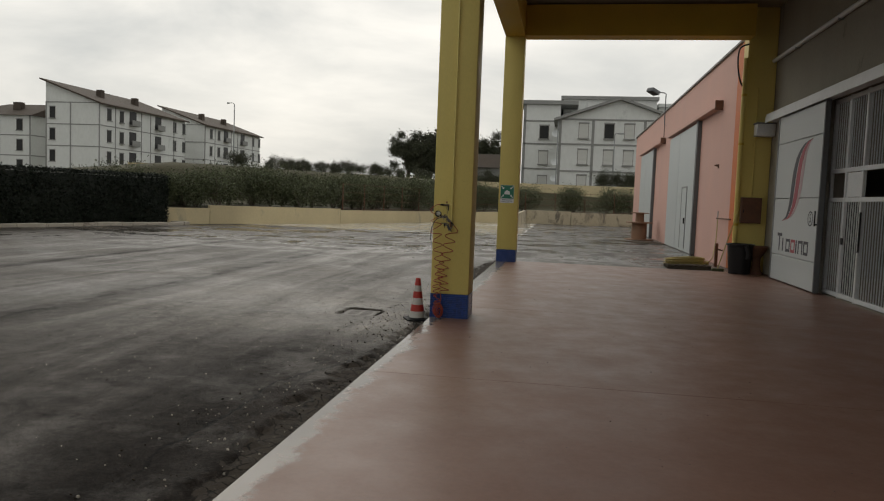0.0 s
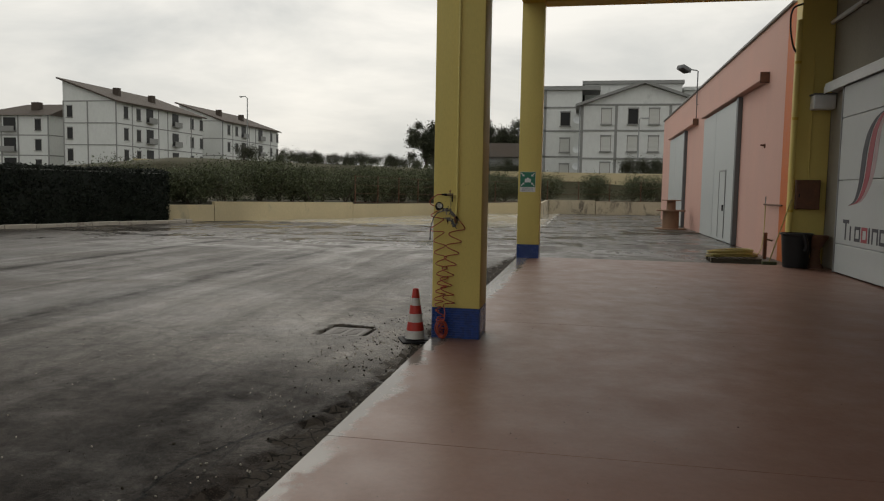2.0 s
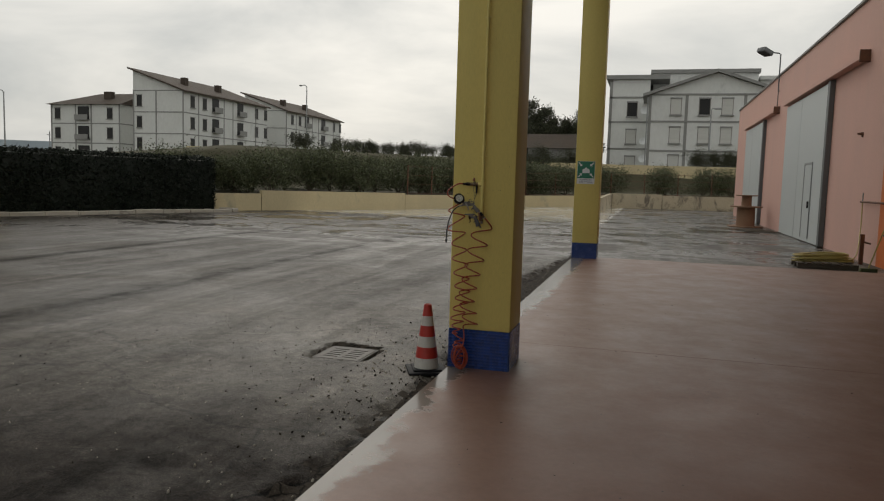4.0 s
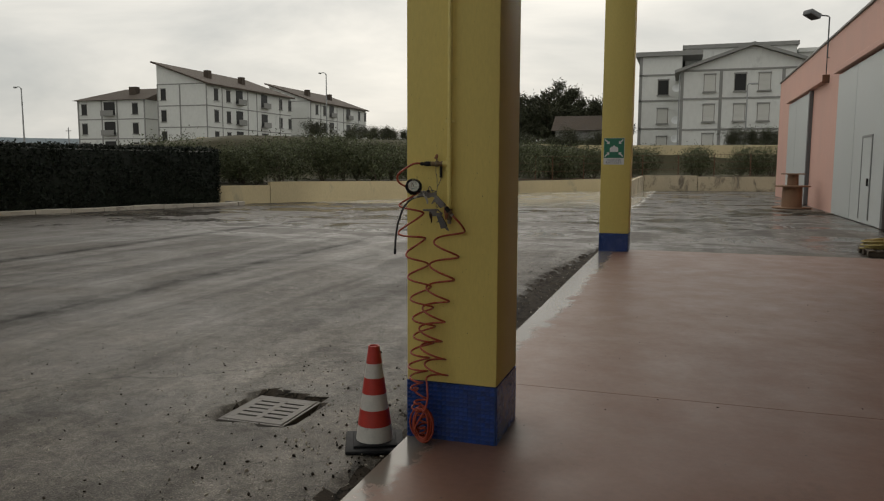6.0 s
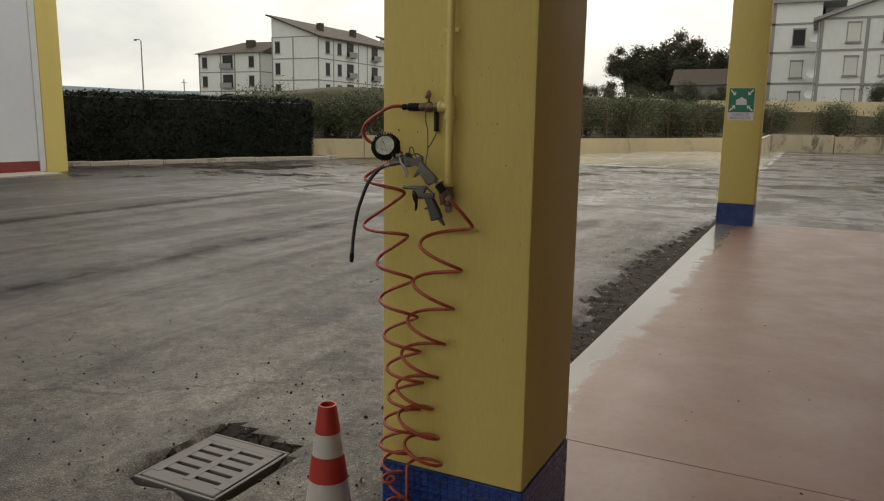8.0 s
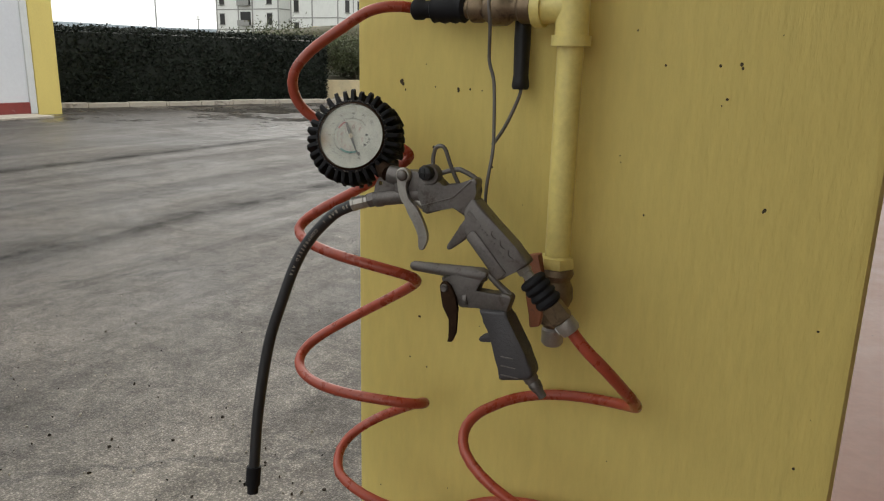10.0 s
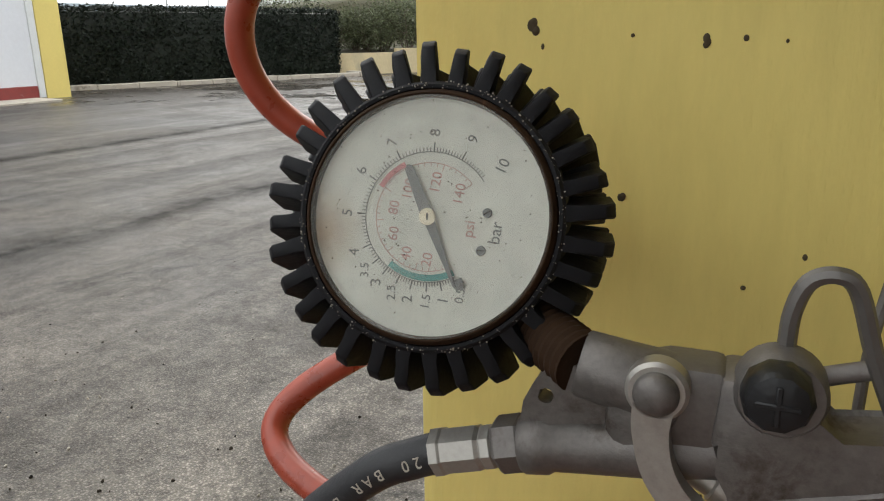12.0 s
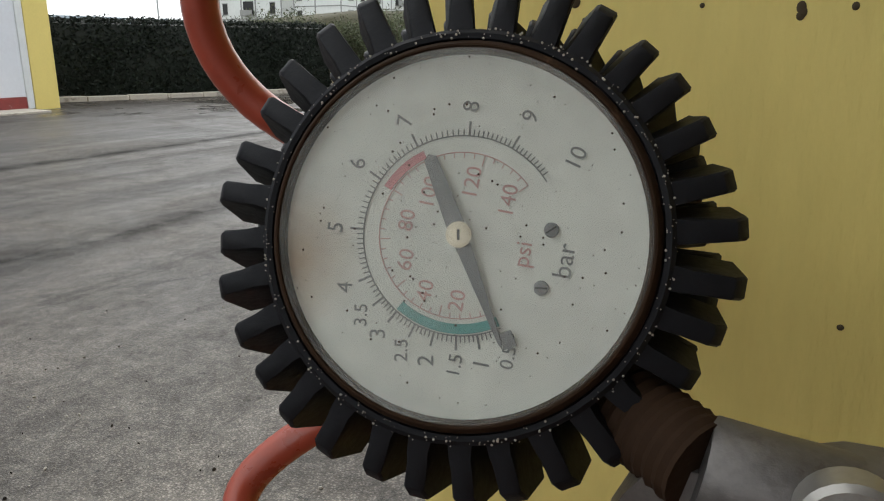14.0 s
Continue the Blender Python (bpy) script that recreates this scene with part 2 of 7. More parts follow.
def asphalt():
    m = material("wet_asphalt", (0.077, 0.066, 0.054), 0.5, spec=0.30, spread=0.25, scale=0.45, fine=140, bump=0.6, bump_scale=150, bump_dist=0.008)

    def build(node, link, nt, b, colour):
        co = node("ShaderNodeTexCoord").outputs["Object"]

        def noise_at(scale, detail, rough, src=co, stretch=0.0):
            n = node("ShaderNodeTexNoise", Scale=scale, Detail=detail, Roughness=rough, Distortion=stretch)
            link(src, n.inputs[0])
            return n.outputs[0]

        def ranged(src, lo, hi, a=0.0, c=1.0):
            n = node("ShaderNodeMapRange", **{"From Min": lo, "From Max": hi, "To Min": a, "To Max": c})
            link(src, n.inputs[0])
            return n.outputs[0]

        def calc(op, p, q):
            n = node("ShaderNodeMath")
            n.operation = op
            for k, v in enumerate((p, q)):
                if isinstance(v, (int, float)):
                    n.inputs[k].default_value = v
                else:
                    link(v, n.inputs[k])
            return n.outputs[0]

        def times(col, factor, fac=1.0):
            n = node("ShaderNodeMixRGB", Fac=fac)
            n.blend_type = "MULTIPLY"
            link(col, n.inputs[1])
            link(factor, n.inputs[2])
            return n.outputs[0]

        def mixed(fac, col, other):
            n = node("ShaderNodeMixRGB", Color2=other)
            link(fac, n.inputs[0])
            link(col, n.inputs[1])
            return n.outputs[0]

        sep = node("ShaderNodeSeparateXYZ")
        link(co, sep.inputs[0])
        x, y = sep.outputs[0], sep.outputs[1]
        damp = ranged(noise_at(0.42, 10.0, 0.68, stretch=0.8), 0.40, 0.62)
        # oily brown stain beside the platform edge
        near = calc("MULTIPLY", ranged(x, -5.5, -0.7), ranged(y, -0.9, -2.4))
        stain = calc("MULTIPLY", near, ranged(noise_at(0.75, 10.0, 0.70), 0.30, 0.50))
        # wet ground round the drain, its sky sheen painted as a paler colour
        wide = calc("MULTIPLY", calc("MULTIPLY", ranged(y, -2.2, -0.4), ranged(y, 4.5, 1.5)), ranged(x, -4.2, -1.8))
        worn = calc("MULTIPLY", wide, ranged(noise_at(0.9, 8.0, 0.6), 0.36, 0.56))
        col = mixed(worn, colour, (0.150, 0.134, 0.112, 1))
        col = mixed(stain, col, (0.022, 0.016, 0.012, 1))
        dull = stain
        col = times(col, ranged(damp, 0, 1, 1.0, 0.74))
        # the lanes in which it was laid, and the worn joints between them
        wob = calc("MULTIPLY_ADD", noise_at(0.8, 6.0, 0.6), 0.5)
        xw = calc("ADD", x, wob)
        blur = noise_at(1.6, 6.0, 0.7)
        for at, wide in ((-4.05, 0.34), (-7.95, 0.42)):
            d = calc("ABSOLUTE", calc("SUBTRACT", xw, at), 0.0)
            band = calc("MULTIPLY", ranged(d, wide, 0.03), ranged(blur, 0.30, 0.52))
            col = times(col, ranged(band, 0, 1, 1.0, 0.42))
            dull = calc("MAXIMUM", dull, band)
            col = times(col, ranged(d, 0.008, 0.022, 0.35, 1.0))
        col = times(col, ranged(x, -5.2, -4.2, 0.80, 1.0))
        # wheel tracks and run-off drawn out along the yard, and broad damp clouds
        tm = node("ShaderNodeMapping", Scale=(1.5, 0.13, 1.0), Rotation=(0, 0, radians(-5)))
        link(co, tm.inputs[0])
        track = noise_at(1.0, 8.0, 0.62, tm.outputs[0], 0.6)
        col = times(col, ranged(track, 0.36, 0.62, 0.60, 1.30), 0.9)
        cloud = noise_at(0.22, 6.0, 0.6, stretch=0.5)
        col = times(col, ranged(cloud, 0.36, 0.60, 0.70, 1.25), 0.9)
        # stones of the mix, mottling and dark pits
        v = node("ShaderNodeTexVoronoi", Scale=95.0)
        link(co, v.inputs[0])
        col = times(col, ranged(v.outputs[0], 0.12, 0.5, 1.6, 0.62), 0.9)
        col = times(col, ranged(noise_at(26.0, 8.0, 0.8), 0.35, 0.65, 0.55, 1.5), 0.9)
        mottle = ranged(noise_at(5.5, 12.0, 0.85), 0.36, 0.64, 0.55, 1.5)
        col = times(col, mottle)
        pit = node("ShaderNodeTexVoronoi", Scale=11.0)
        link(co, pit.inputs[0])
        col = times(col, ranged(pit.outputs[0], 0.05, 0.11, 0.30, 1.0))
        # cracks
        off = node("ShaderNodeMixRGB", Fac=0.35)
        off.blend_type = "LINEAR_LIGHT"
        link(co, off.inputs[1])
        wc = node("ShaderNodeTexNoise", Scale=0.9, Detail=6.0, Roughness=0.6)
        link(co, wc.inputs[0])
        link(wc.outputs["Color"], off.inputs[2])
        cr = node("ShaderNodeTexVoronoi", Scale=0.30)
        cr.feature = "DISTANCE_TO_EDGE"
        link(off.outputs[0], cr.inputs[0])
        col = times(col, ranged(cr.outputs[0], 0.0015, 0.006, 0.45, 1.0), 0.85)
        # one long open crack that wanders along the platform edge
        bend = noise_at(1.1, 10.0, 0.66)
        line = calc("ADD", calc("MULTIPLY", bend, 0.55), ranged(y, -2.3, -3.6, -0.18, 0.34))
        gap = calc("ABSOLUTE", calc("ADD", x, line), 0.0)
        split = calc("MULTIPLY", ranged(gap, 0.022, 0.008), calc("MULTIPLY", ranged(y, -0.2, -0.5), ranged(y, -6.5, -5.5)))
        col = times(col, ranged(split, 0, 1, 1.0, 0.12))
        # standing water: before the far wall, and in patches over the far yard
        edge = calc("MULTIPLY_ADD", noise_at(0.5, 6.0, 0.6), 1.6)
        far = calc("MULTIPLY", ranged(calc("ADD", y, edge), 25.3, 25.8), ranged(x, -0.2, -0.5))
        pm = node("ShaderNodeMapping", Scale=(0.34, 0.55, 1.0), Rotation=(0, 0, radians(12)))
        link(co, pm.inputs[0])
        pools = calc("MULTIPLY", ranged(noise_at(1.0, 10.0, 0.70, pm.outputs[0]), 0.47, 0.53), ranged(y, 8.0, 14.0))
        water = calc("MAXIMUM", far, calc("MULTIPLY", pools, 0.85))
        # bright sky sheen of the strip before the wall, put into its base colour
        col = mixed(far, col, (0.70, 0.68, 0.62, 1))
        sheen = calc("MULTIPLY", ranged(y, -2.5, 0.0), damp)
        col = times(col, ranged(water, 0, 1, 1.0, 0.8))
        link(col, b.inputs["Base Color"])
        gloss = calc("MULTIPLY", calc("MULTIPLY", ranged(dull, 0, 1, 0.32, 0.05), mottle), ranged(v.outputs[0], 0.1, 0.5, 1.3, 0.7))
        gloss = calc("ADD", gloss, calc("MULTIPLY", water, 0.30))
        link(gloss, b.inputs["Specular IOR Level"])
        film = ranged(track, 0.40, 0.60, 0.05, -0.07)
        rough = calc("MAXIMUM", calc("SUBTRACT", calc("ADD", ranged(sheen, 0, 1, 0.60, 0.40), film), calc("MULTIPLY", water, 0.40)), 0.09)
        link(rough, b.inputs["Roughness"])
        relief = b.inputs["Normal"].links[0].from_node
        link(ranged(water, 0, 1, 0.6, 0.03), relief.inputs["Strength"])

    return patch(m, build)


def resin_floor():
    m = material("pink_resin_floor", (0.196, 0.106, 0.078), 0.42, spec=0.36, spread=0.14, scale=0.7, fine=22, bump=0.05, bump_scale=300, bump_dist=0.002,
                 stain=(0.14, 0.075, 0.058), stain_at=0.63, stain_scale=0.8)

    def build(node, link, nt, b, colour):
        co = node("ShaderNodeTexCoord")
        sep = node("ShaderNodeSeparateXYZ")
        link(co.outputs["Object"], sep.inputs[0])
        # worn strip of bare wet cement along the edge, with a ragged border
        n = node("ShaderNodeTexNoise", Scale=1.9, Detail=14.0, Roughness=0.78)
        link(co.outputs["Object"], n.inputs[0])
        a = node("ShaderNodeMath", "MULTIPLY_ADD")
        link(n.outputs[0], a.inputs[0])
        a.inputs[1].default_value, a.inputs[2].default_value = 0.95, -0.35
        wide = node("ShaderNodeMapRange", **{"From Min": 0.5, "From Max": 5.0, "To Min": 0.0, "To Max": 0.13})
        link(sep.outputs[1], wide.inputs[0])
        aw = node("ShaderNodeMath", "ADD")
        link(a.outputs[0], aw.inputs[0])
        link(wide.outputs[0], aw.inputs[1])
        d = node("ShaderNodeMath", "SUBTRACT")
        link(aw.outputs[0], d.inputs[0])
        link(sep.outputs[0], d.inputs[1])
        f = node("ShaderNodeMapRange", **{"From Min": -0.04, "From Max": 0.04})
        link(d.outputs[0], f.inputs[0])
        mx = node("ShaderNodeMixRGB", Color2=(0.17, 0.152, 0.13, 1))
        link(f.outputs[0], mx.inputs[0])
        link(colour, mx.inputs[1])
        # dark specks of grit
        v = node("ShaderNodeTexVoronoi", Scale=7.0)
        link(co.outputs["Object"], v.inputs[0])
        vr = node("ShaderNodeMapRange", **{"From Min": 0.03, "From Max": 0.045})
        link(v.outputs[0], vr.inputs[0])
        sp = node("ShaderNodeMixRGB", Color1=(0.06, 0.045, 0.04, 1))
        link(vr.outputs[0], sp.inputs[0])
        link(mx.outputs[0], sp.inputs[2])
        link(sp.outputs[0], b.inputs["Base Color"])
        n2 = node("ShaderNodeTexNoise", Scale=1.8, Detail=12.0, Roughness=0.72)
        link(co.outputs["Object"], n2.inputs[0])
        r = node("ShaderNodeMapRange", **{"From Min": 0.35, "From Max": 0.65, "To Min": 0.34, "To Max": 0.52})
        link(n2.outputs[0], r.inputs[0])
        r2 = node("ShaderNodeMixRGB", Color2=(0.16, 0.16, 0.16, 1))
        link(f.outputs[0], r2.inputs[0])
        link(r.outputs[0], r2.inputs[1])
        link(r2.outputs[0], b.inputs["Roughness"])

    return patch(m, build)


M_ASPHALT = asphalt()
M_FLOOR = resin_floor()


# ---- building helpers ----
def part(name, bm, mat, parent=None, label="", smooth=40, kind=""):
    """Links a bmesh as one mesh object, under a thing or a part."""
    me = bpy.data.meshes.new(name)
    bmesh.ops.recalc_face_normals(bm, faces=bm.faces)
    bm.to_mesh(me)
    bm.free()
    return mesh_part(name, me, mat, parent, label, smooth, kind)


def mesh_part(name, me, mat, parent=None, label="", smooth=40, kind=""):
    for m in mat if isinstance(mat, (list, tuple)) else (mat,):
        me.materials.append(m)
    if smooth:
        me.polygons.foreach_set("use_smooth", [True] * len(me.polygons))
        me.set_sharp_from_angle(angle=radians(smooth))
    ob = new(name, me)
    if parent:
        ob.parent = parent
        root = parent
        m = Matrix.Identity(4)
        while root:
            m = root.matrix_basis if root.parent is None else m
            root = root.parent
        ob.matrix_parent_inverse = (m.inverted() if parent.parent is None else Matrix.Identity(4))
    return tagged(ob, label, kind=kind)


def thing(name, at, label, category, group="", kind=""):
    ob = new(name)
    ob.empty_display_size = 0.1
    ob.matrix_basis = Matrix.Translation(at)
    return tagged(ob, label, category, group, kind)


def box(bm, lo, hi, bevel=0.0, seg=1, m=None):
    lo, hi = Vector(lo), Vector(hi)
    vs = bmesh.ops.create_cube(bm, size=1.0, matrix=Matrix.Translation((lo + hi) / 2) @ Matrix.Diagonal((*(hi - lo), 1)))["verts"]
    if bevel:
        es = list({e for v in vs for e in v.link_edges})
        r = bmesh.ops.bevel(bm, geom=es, offset=bevel, segments=seg, affect="EDGES", profile=0.5)
        vs = list({v for f in r["faces"] for v in f.verts} | {v for v in vs if v.is_valid})
    if m is not None:
        bmesh.ops.transform(bm, matrix=m, verts=vs)
    return bm


def rod(bm, a, b, r, r2=None, seg=16, caps=True):
    a, b = Vector(a), Vector(b)
    d = b - a
    m = Matrix.Translation((a + b) / 2) @ d.to_track_quat("Z", "Y").to_matrix().to_4x4()
    bmesh.ops.create_cone(bm, cap_ends=caps, segments=seg, radius1=r, radius2=r if r2 is None else r2, depth=d.length, matrix=m)
    return bm


def ball(bm, at, r, seg=16, scale=(1, 1, 1)):
    bmesh.ops.create_uvsphere(bm, u_segments=seg, v_segments=max(6, seg // 2), radius=r, matrix=Matrix.Translation(at) @ Matrix.Diagonal((*scale, 1)))
    return bm


def lathe(bm, profile, m, seg=32, closed=False):
    """Turns (radius, height) pairs round the z axis of m; closed: a ring with a hole."""
    rings = []
    for r, z in profile:
        rings.append([bm.verts.new(m @ Vector((r * math.cos(2 * math.pi * k / seg), r * math.sin(2 * math.pi * k / seg), z))) for k in range(seg)])
    for a, b in zip(rings, rings[1:] + ([rings[0]] if closed else [])):
        for k in range(seg):
            bm.faces.new((a[k], a[(k + 1) % seg], b[(k + 1) % seg], b[k]))
    if not closed:
        bm.faces.new(rings[0][::-1])
        bm.faces.new(rings[-1])
    return bm


def smooth_line(points, n=8):
    """A Catmull-Rom line through the points."""
    p = [Vector(q) for q in points]
    p = [2 * p[0] - p[1]] + p + [2 * p[-1] - p[-2]]
    out = []
    for i in range(1, len(p) - 2):
        for k in range(n):
            t = k / n
            out.append(0.5 * ((2 * p[i]) + (p[i + 1] - p[i - 1]) * t + (2 * p[i - 1] - 5 * p[i] + 4 * p[i + 1] - p[i + 2]) * t * t
                              + (3 * p[i] - p[i - 1] - 3 * p[i + 1] + p[i + 2]) * t ** 3))
    return out + [p[-2]]


def sweep(bm, pts, r, seg=10):
    """A round tube along a line; r is one radius or one for each point."""
    pts = [Vector(q) for q in pts]
    rs = r if isinstance(r, (list, tuple)) else [r] * len(pts)
    t0 = (pts[1] - pts[0]).normalized()
    n = t0.orthogonal().normalized()
    rings = []
    for i, q in enumerate(pts):
        t = (pts[min(i + 1, len(pts) - 1)] - pts[max(i - 1, 0)]).normalized()
        n = (n - t * n.dot(t)).normalized()
        b = t.cross(n)
        rings.append([bm.verts.new(q + rs[i] * (n * math.cos(2 * math.pi * k / seg) + b * math.sin(2 * math.pi * k / seg))) for k in range(seg)])
    for a, c in zip(rings, rings[1:]):
        for k in range(seg):
            bm.faces.new((a[k], a[(k + 1) % seg], c[(k + 1) % seg], c[k]))
    bm.faces.new(rings[0][::-1])
    bm.faces.new(rings[-1])
    return bm


def prism(bm, outline, y0, y1, bevel=0.0, seg=2, m=None):
    """An outline of (x, z) pairs between two depths y0 and y1, with rounded edges."""
    before = set(bm.verts)
    a = [bm.verts.new((x, y0, z)) for x, z in outline]
    b = [bm.verts.new((x, y1, z)) for x, z in outline]
    n = len(a)
    fs = [bm.faces.new(a), bm.faces.new(b[::-1])]
    fs += [bm.faces.new((a[k], b[k], b[(k + 1) % n], a[(k + 1) % n])) for k in range(n)]
    if bevel:
        bmesh.ops.bevel(bm, geom=list({e for f in fs for e in f.edges}), offset=bevel, segments=seg, affect="EDGES", profile=0.5)
    if m is not None:
        bmesh.ops.transform(bm, matrix=m, verts=[v for v in bm.verts if v not in before])
    return bm


def B():
    return bmesh.new()


# ---- the ground: one sheet from under the platform to the horizon ----
WALL_LINE = [(-400, -60), (-60, -8), (-22.5, 8.0), (-17.6, 21.0), (-15.3, 21.9), (-10.45, 29.6), (-6.3, 41.4), (-1.15, 46.0), (7.5, 48.0), (60, 52), (400, 60)]
GZ = -0.03
DRAIN = (-1.0, 0.25, 0.42, 0.46)


def wall_y(x):
    return float(np.interp(x, [p[0] for p in WALL_LINE], [p[1] for p in WALL_LINE]))


def ragged_edge(y):
    mean = float(np.interp(y, [-12, -5, -4, -3.2, -2.5, -2, -0.5, 1, 3, 6, 8, 10], [0.20, 0.24, 0.30, 0.30, 0.20, 0.13, 0.13, 0.16, 0.34, 0.44, 0.30, 0.1]))
    return max(0.04, mean + 0.10 * noise.noise((0.0, y * 1.3, 5.0)) + 0.12 * noise.noise((0.0, y * 3.7, 9.0)))


def crumbled(v):
    """Where the asphalt has broken up: along the platform edge and round the drain."""
    x, y, z = v
    if -1.2 < x < 0.05 and -12 < y < 11 and -x < ragged_edge(y) + 0.10 * noise.noise((x * 6, y * 6, 4.0)):
        return True
    return abs(x - DRAIN[0]) < 0.45 and abs(y - DRAIN[1]) < 0.45 and z < GZ - 0.02


def ground_z(x, y, s):
    if s > 0.1:
        z = float(np.interp(s, [0.1, 3, 11.8, 12.3, 80, 300, 900, 3000], [0.62, 0.75, 1.0, 3.0, 4.2, 5, 9, 9]))
        keep = min(1.0, max(0.12, (x + 30) / 10))
        return GZ + (z - GZ) * keep + 0.12 * noise.noise((x * 0.3, y * 0.3, 0))
    z = GZ + 0.012 * noise.noise((x * 0.35, y * 0.35, 2.0)) * min(1, abs(s))
    if -1.2 < x < 0.05 and -12 < y < 11:
        if -x < ragged_edge(y):
            z += -0.026 + 0.026 * noise.noise((x * 9, y * 9, 0)) + 0.014 * noise.noise((x * 25, y * 25, 3))
    dx, dy = abs(x - DRAIN[0]), abs(y - DRAIN[1])
    rim = 0.05 + 0.04 * noise.noise((x * 5, y * 5, 1.0))
    if dx < DRAIN[2] / 2 + 0.02 and dy < DRAIN[3] / 2 + 0.02:
        z = GZ - 0.10
    elif dx < DRAIN[2] / 2 + rim and dy < DRAIN[3] / 2 + rim:
        z = GZ - 0.035
    return z


def build_ground():
    xs = [-3000, -1200, -500, -250, -160, -110, -80, -60, -45, -35, -28, -24] + list(np.arange(-21, -3.99, 1.0)) + \
        list(np.arange(-3.95, 0.11, 0.05)) + [1, 3, 6, 9, 14, 20, 30, 45, 70, 120, 250, 600, 1500, 3000]
    xs = sorted(set(float(x) for x in xs) | {p[0] for p in WALL_LINE if -30 < p[0] < 60})
    ss = [-400, -200, -120, -90, -75, -66] + list(np.arange(-60, -34.0, 0.06)) + list(np.arange(-33.9, -1, 1.2)) + \
        [-0.5, -0.1, 0.1, 0.14, 1, 2, 3, 5, 7, 9, 11, 11.85, 12.2, 14, 18, 24, 32, 45, 60, 80, 110, 150, 220, 320, 500, 900, 1600, 3000]
    verts, faces, mats = [], [], []
    for s in ss:
        for x in xs:
            y = wall_y(max(-400, min(400, x))) + s
            verts.append((x, y, ground_z(x, y, s)))
    w = len(xs)
    for j in range(len(ss) - 1):
        for i in range(w - 1):
            faces.append((j * w + i, j * w + i + 1, (j + 1) * w + i + 1, (j + 1) * w + i))
            mats.append(1 if ss[j] >= 0.1 else 2 if crumbled(verts[j * w + i]) else 0)
    me = bpy.data.meshes.new("ground")
    me.from_pydata(verts, [], faces)
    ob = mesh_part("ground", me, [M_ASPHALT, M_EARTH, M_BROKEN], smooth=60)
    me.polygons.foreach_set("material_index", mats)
    return tagged(ob, "wet grey asphalt yard with a cracked edge, rough grass behind", "ground", kind="structure")


build_ground()


# ---- the covered platform: slabs of pink resin floor ----
def build_platform():
    base = tagged(part("floor", box(B(), (0.02, -30, -0.3), (6.67, 9.86, -0.012)), M_BROKEN), "concrete platform base under the pink resin floor", "floor", kind="structure")
    xs, ys = (0.0, 6.67), (-30, -21.0, -12.2, -3.15, 1.135, 9.88)
    for i in range(len(xs) - 1):
        for j in range(len(ys) - 1):
            bm = box(B(), (xs[i] + (0.0015 if i else 0), ys[j] + 0.0008, -0.06), (xs[i + 1] - 0.0015, ys[j + 1] - 0.0008, 0.0), 0.004)
            part("floor_slab", bm, M_FLOOR, base)


build_platform()


# ---- yellow columns with blue mosaic feet, beams and canopy ----
COL_W, COL_D, BAND_H, BEAM_Z = 0.50, 0.47, 0.315, 5.73


def column(name, y0, label, tiles):
    root = thing(name, (0.25, y0 + COL_D / 2, 0), label, "column", "columns of the canopy", "structure")
    part("shaft", box(B(), (0, y0, BAND_H), (COL_W, y0 + COL_D, BEAM_Z), 0.012, 2), M_YELLOW, root)
    foot = part("foot_band", box(B(), (0.001, y0 + 0.001, 0.0), (COL_W - 0.001, y0 + COL_D - 0.001, BAND_H), 0.004), M_BLUEJ, root, "blue mosaic foot band")
    step, gap, t = 0.0242, 0.0022, 0.003
    mesh = None
    rest = B()
    cols, rows = int(COL_W / step), int(BAND_H / step)
    for face in range(4):
        n = cols if face % 2 == 0 else int(COL_D / step)
        for i in range(n):
            for j in range(rows):
                u, v = (i + 0.5) * step + 0.006, (j + 0.5) * step
                if face == 0:
                    c = Vector((u, y0 - t / 2 + 0.001, v))
                elif face == 2:
                    c = Vector((u, y0 + COL_D + t / 2 - 0.001, v))
                else:
                    c = Vector((COL_W + t / 2 - 0.001 if face == 1 else -t / 2 + 0.001, y0 + u, v))
                h = (step - gap) / 2
                size = (h, t / 2, h) if face % 2 == 0 else (t / 2, h, h)
                if tiles and face == 0:
                    if mesh is None:
                        bm = box(B(), [-q for q in size], size, 0.0008)
                        tile = part("mosaic_tile", bm, M_BLUE, foot, smooth=0)
                        mesh = tile.data
                    else:
                        tile = new("mosaic_tile", mesh)
                        tile.parent = foot
                    tile.location = c
                else:
                    box(rest, c - Vector(size), c + Vector(size))
    part("mosaic", rest, M_BLUE, foot, "small blue glazed mosaic tiles", smooth=0, kind="stuff")
    return root


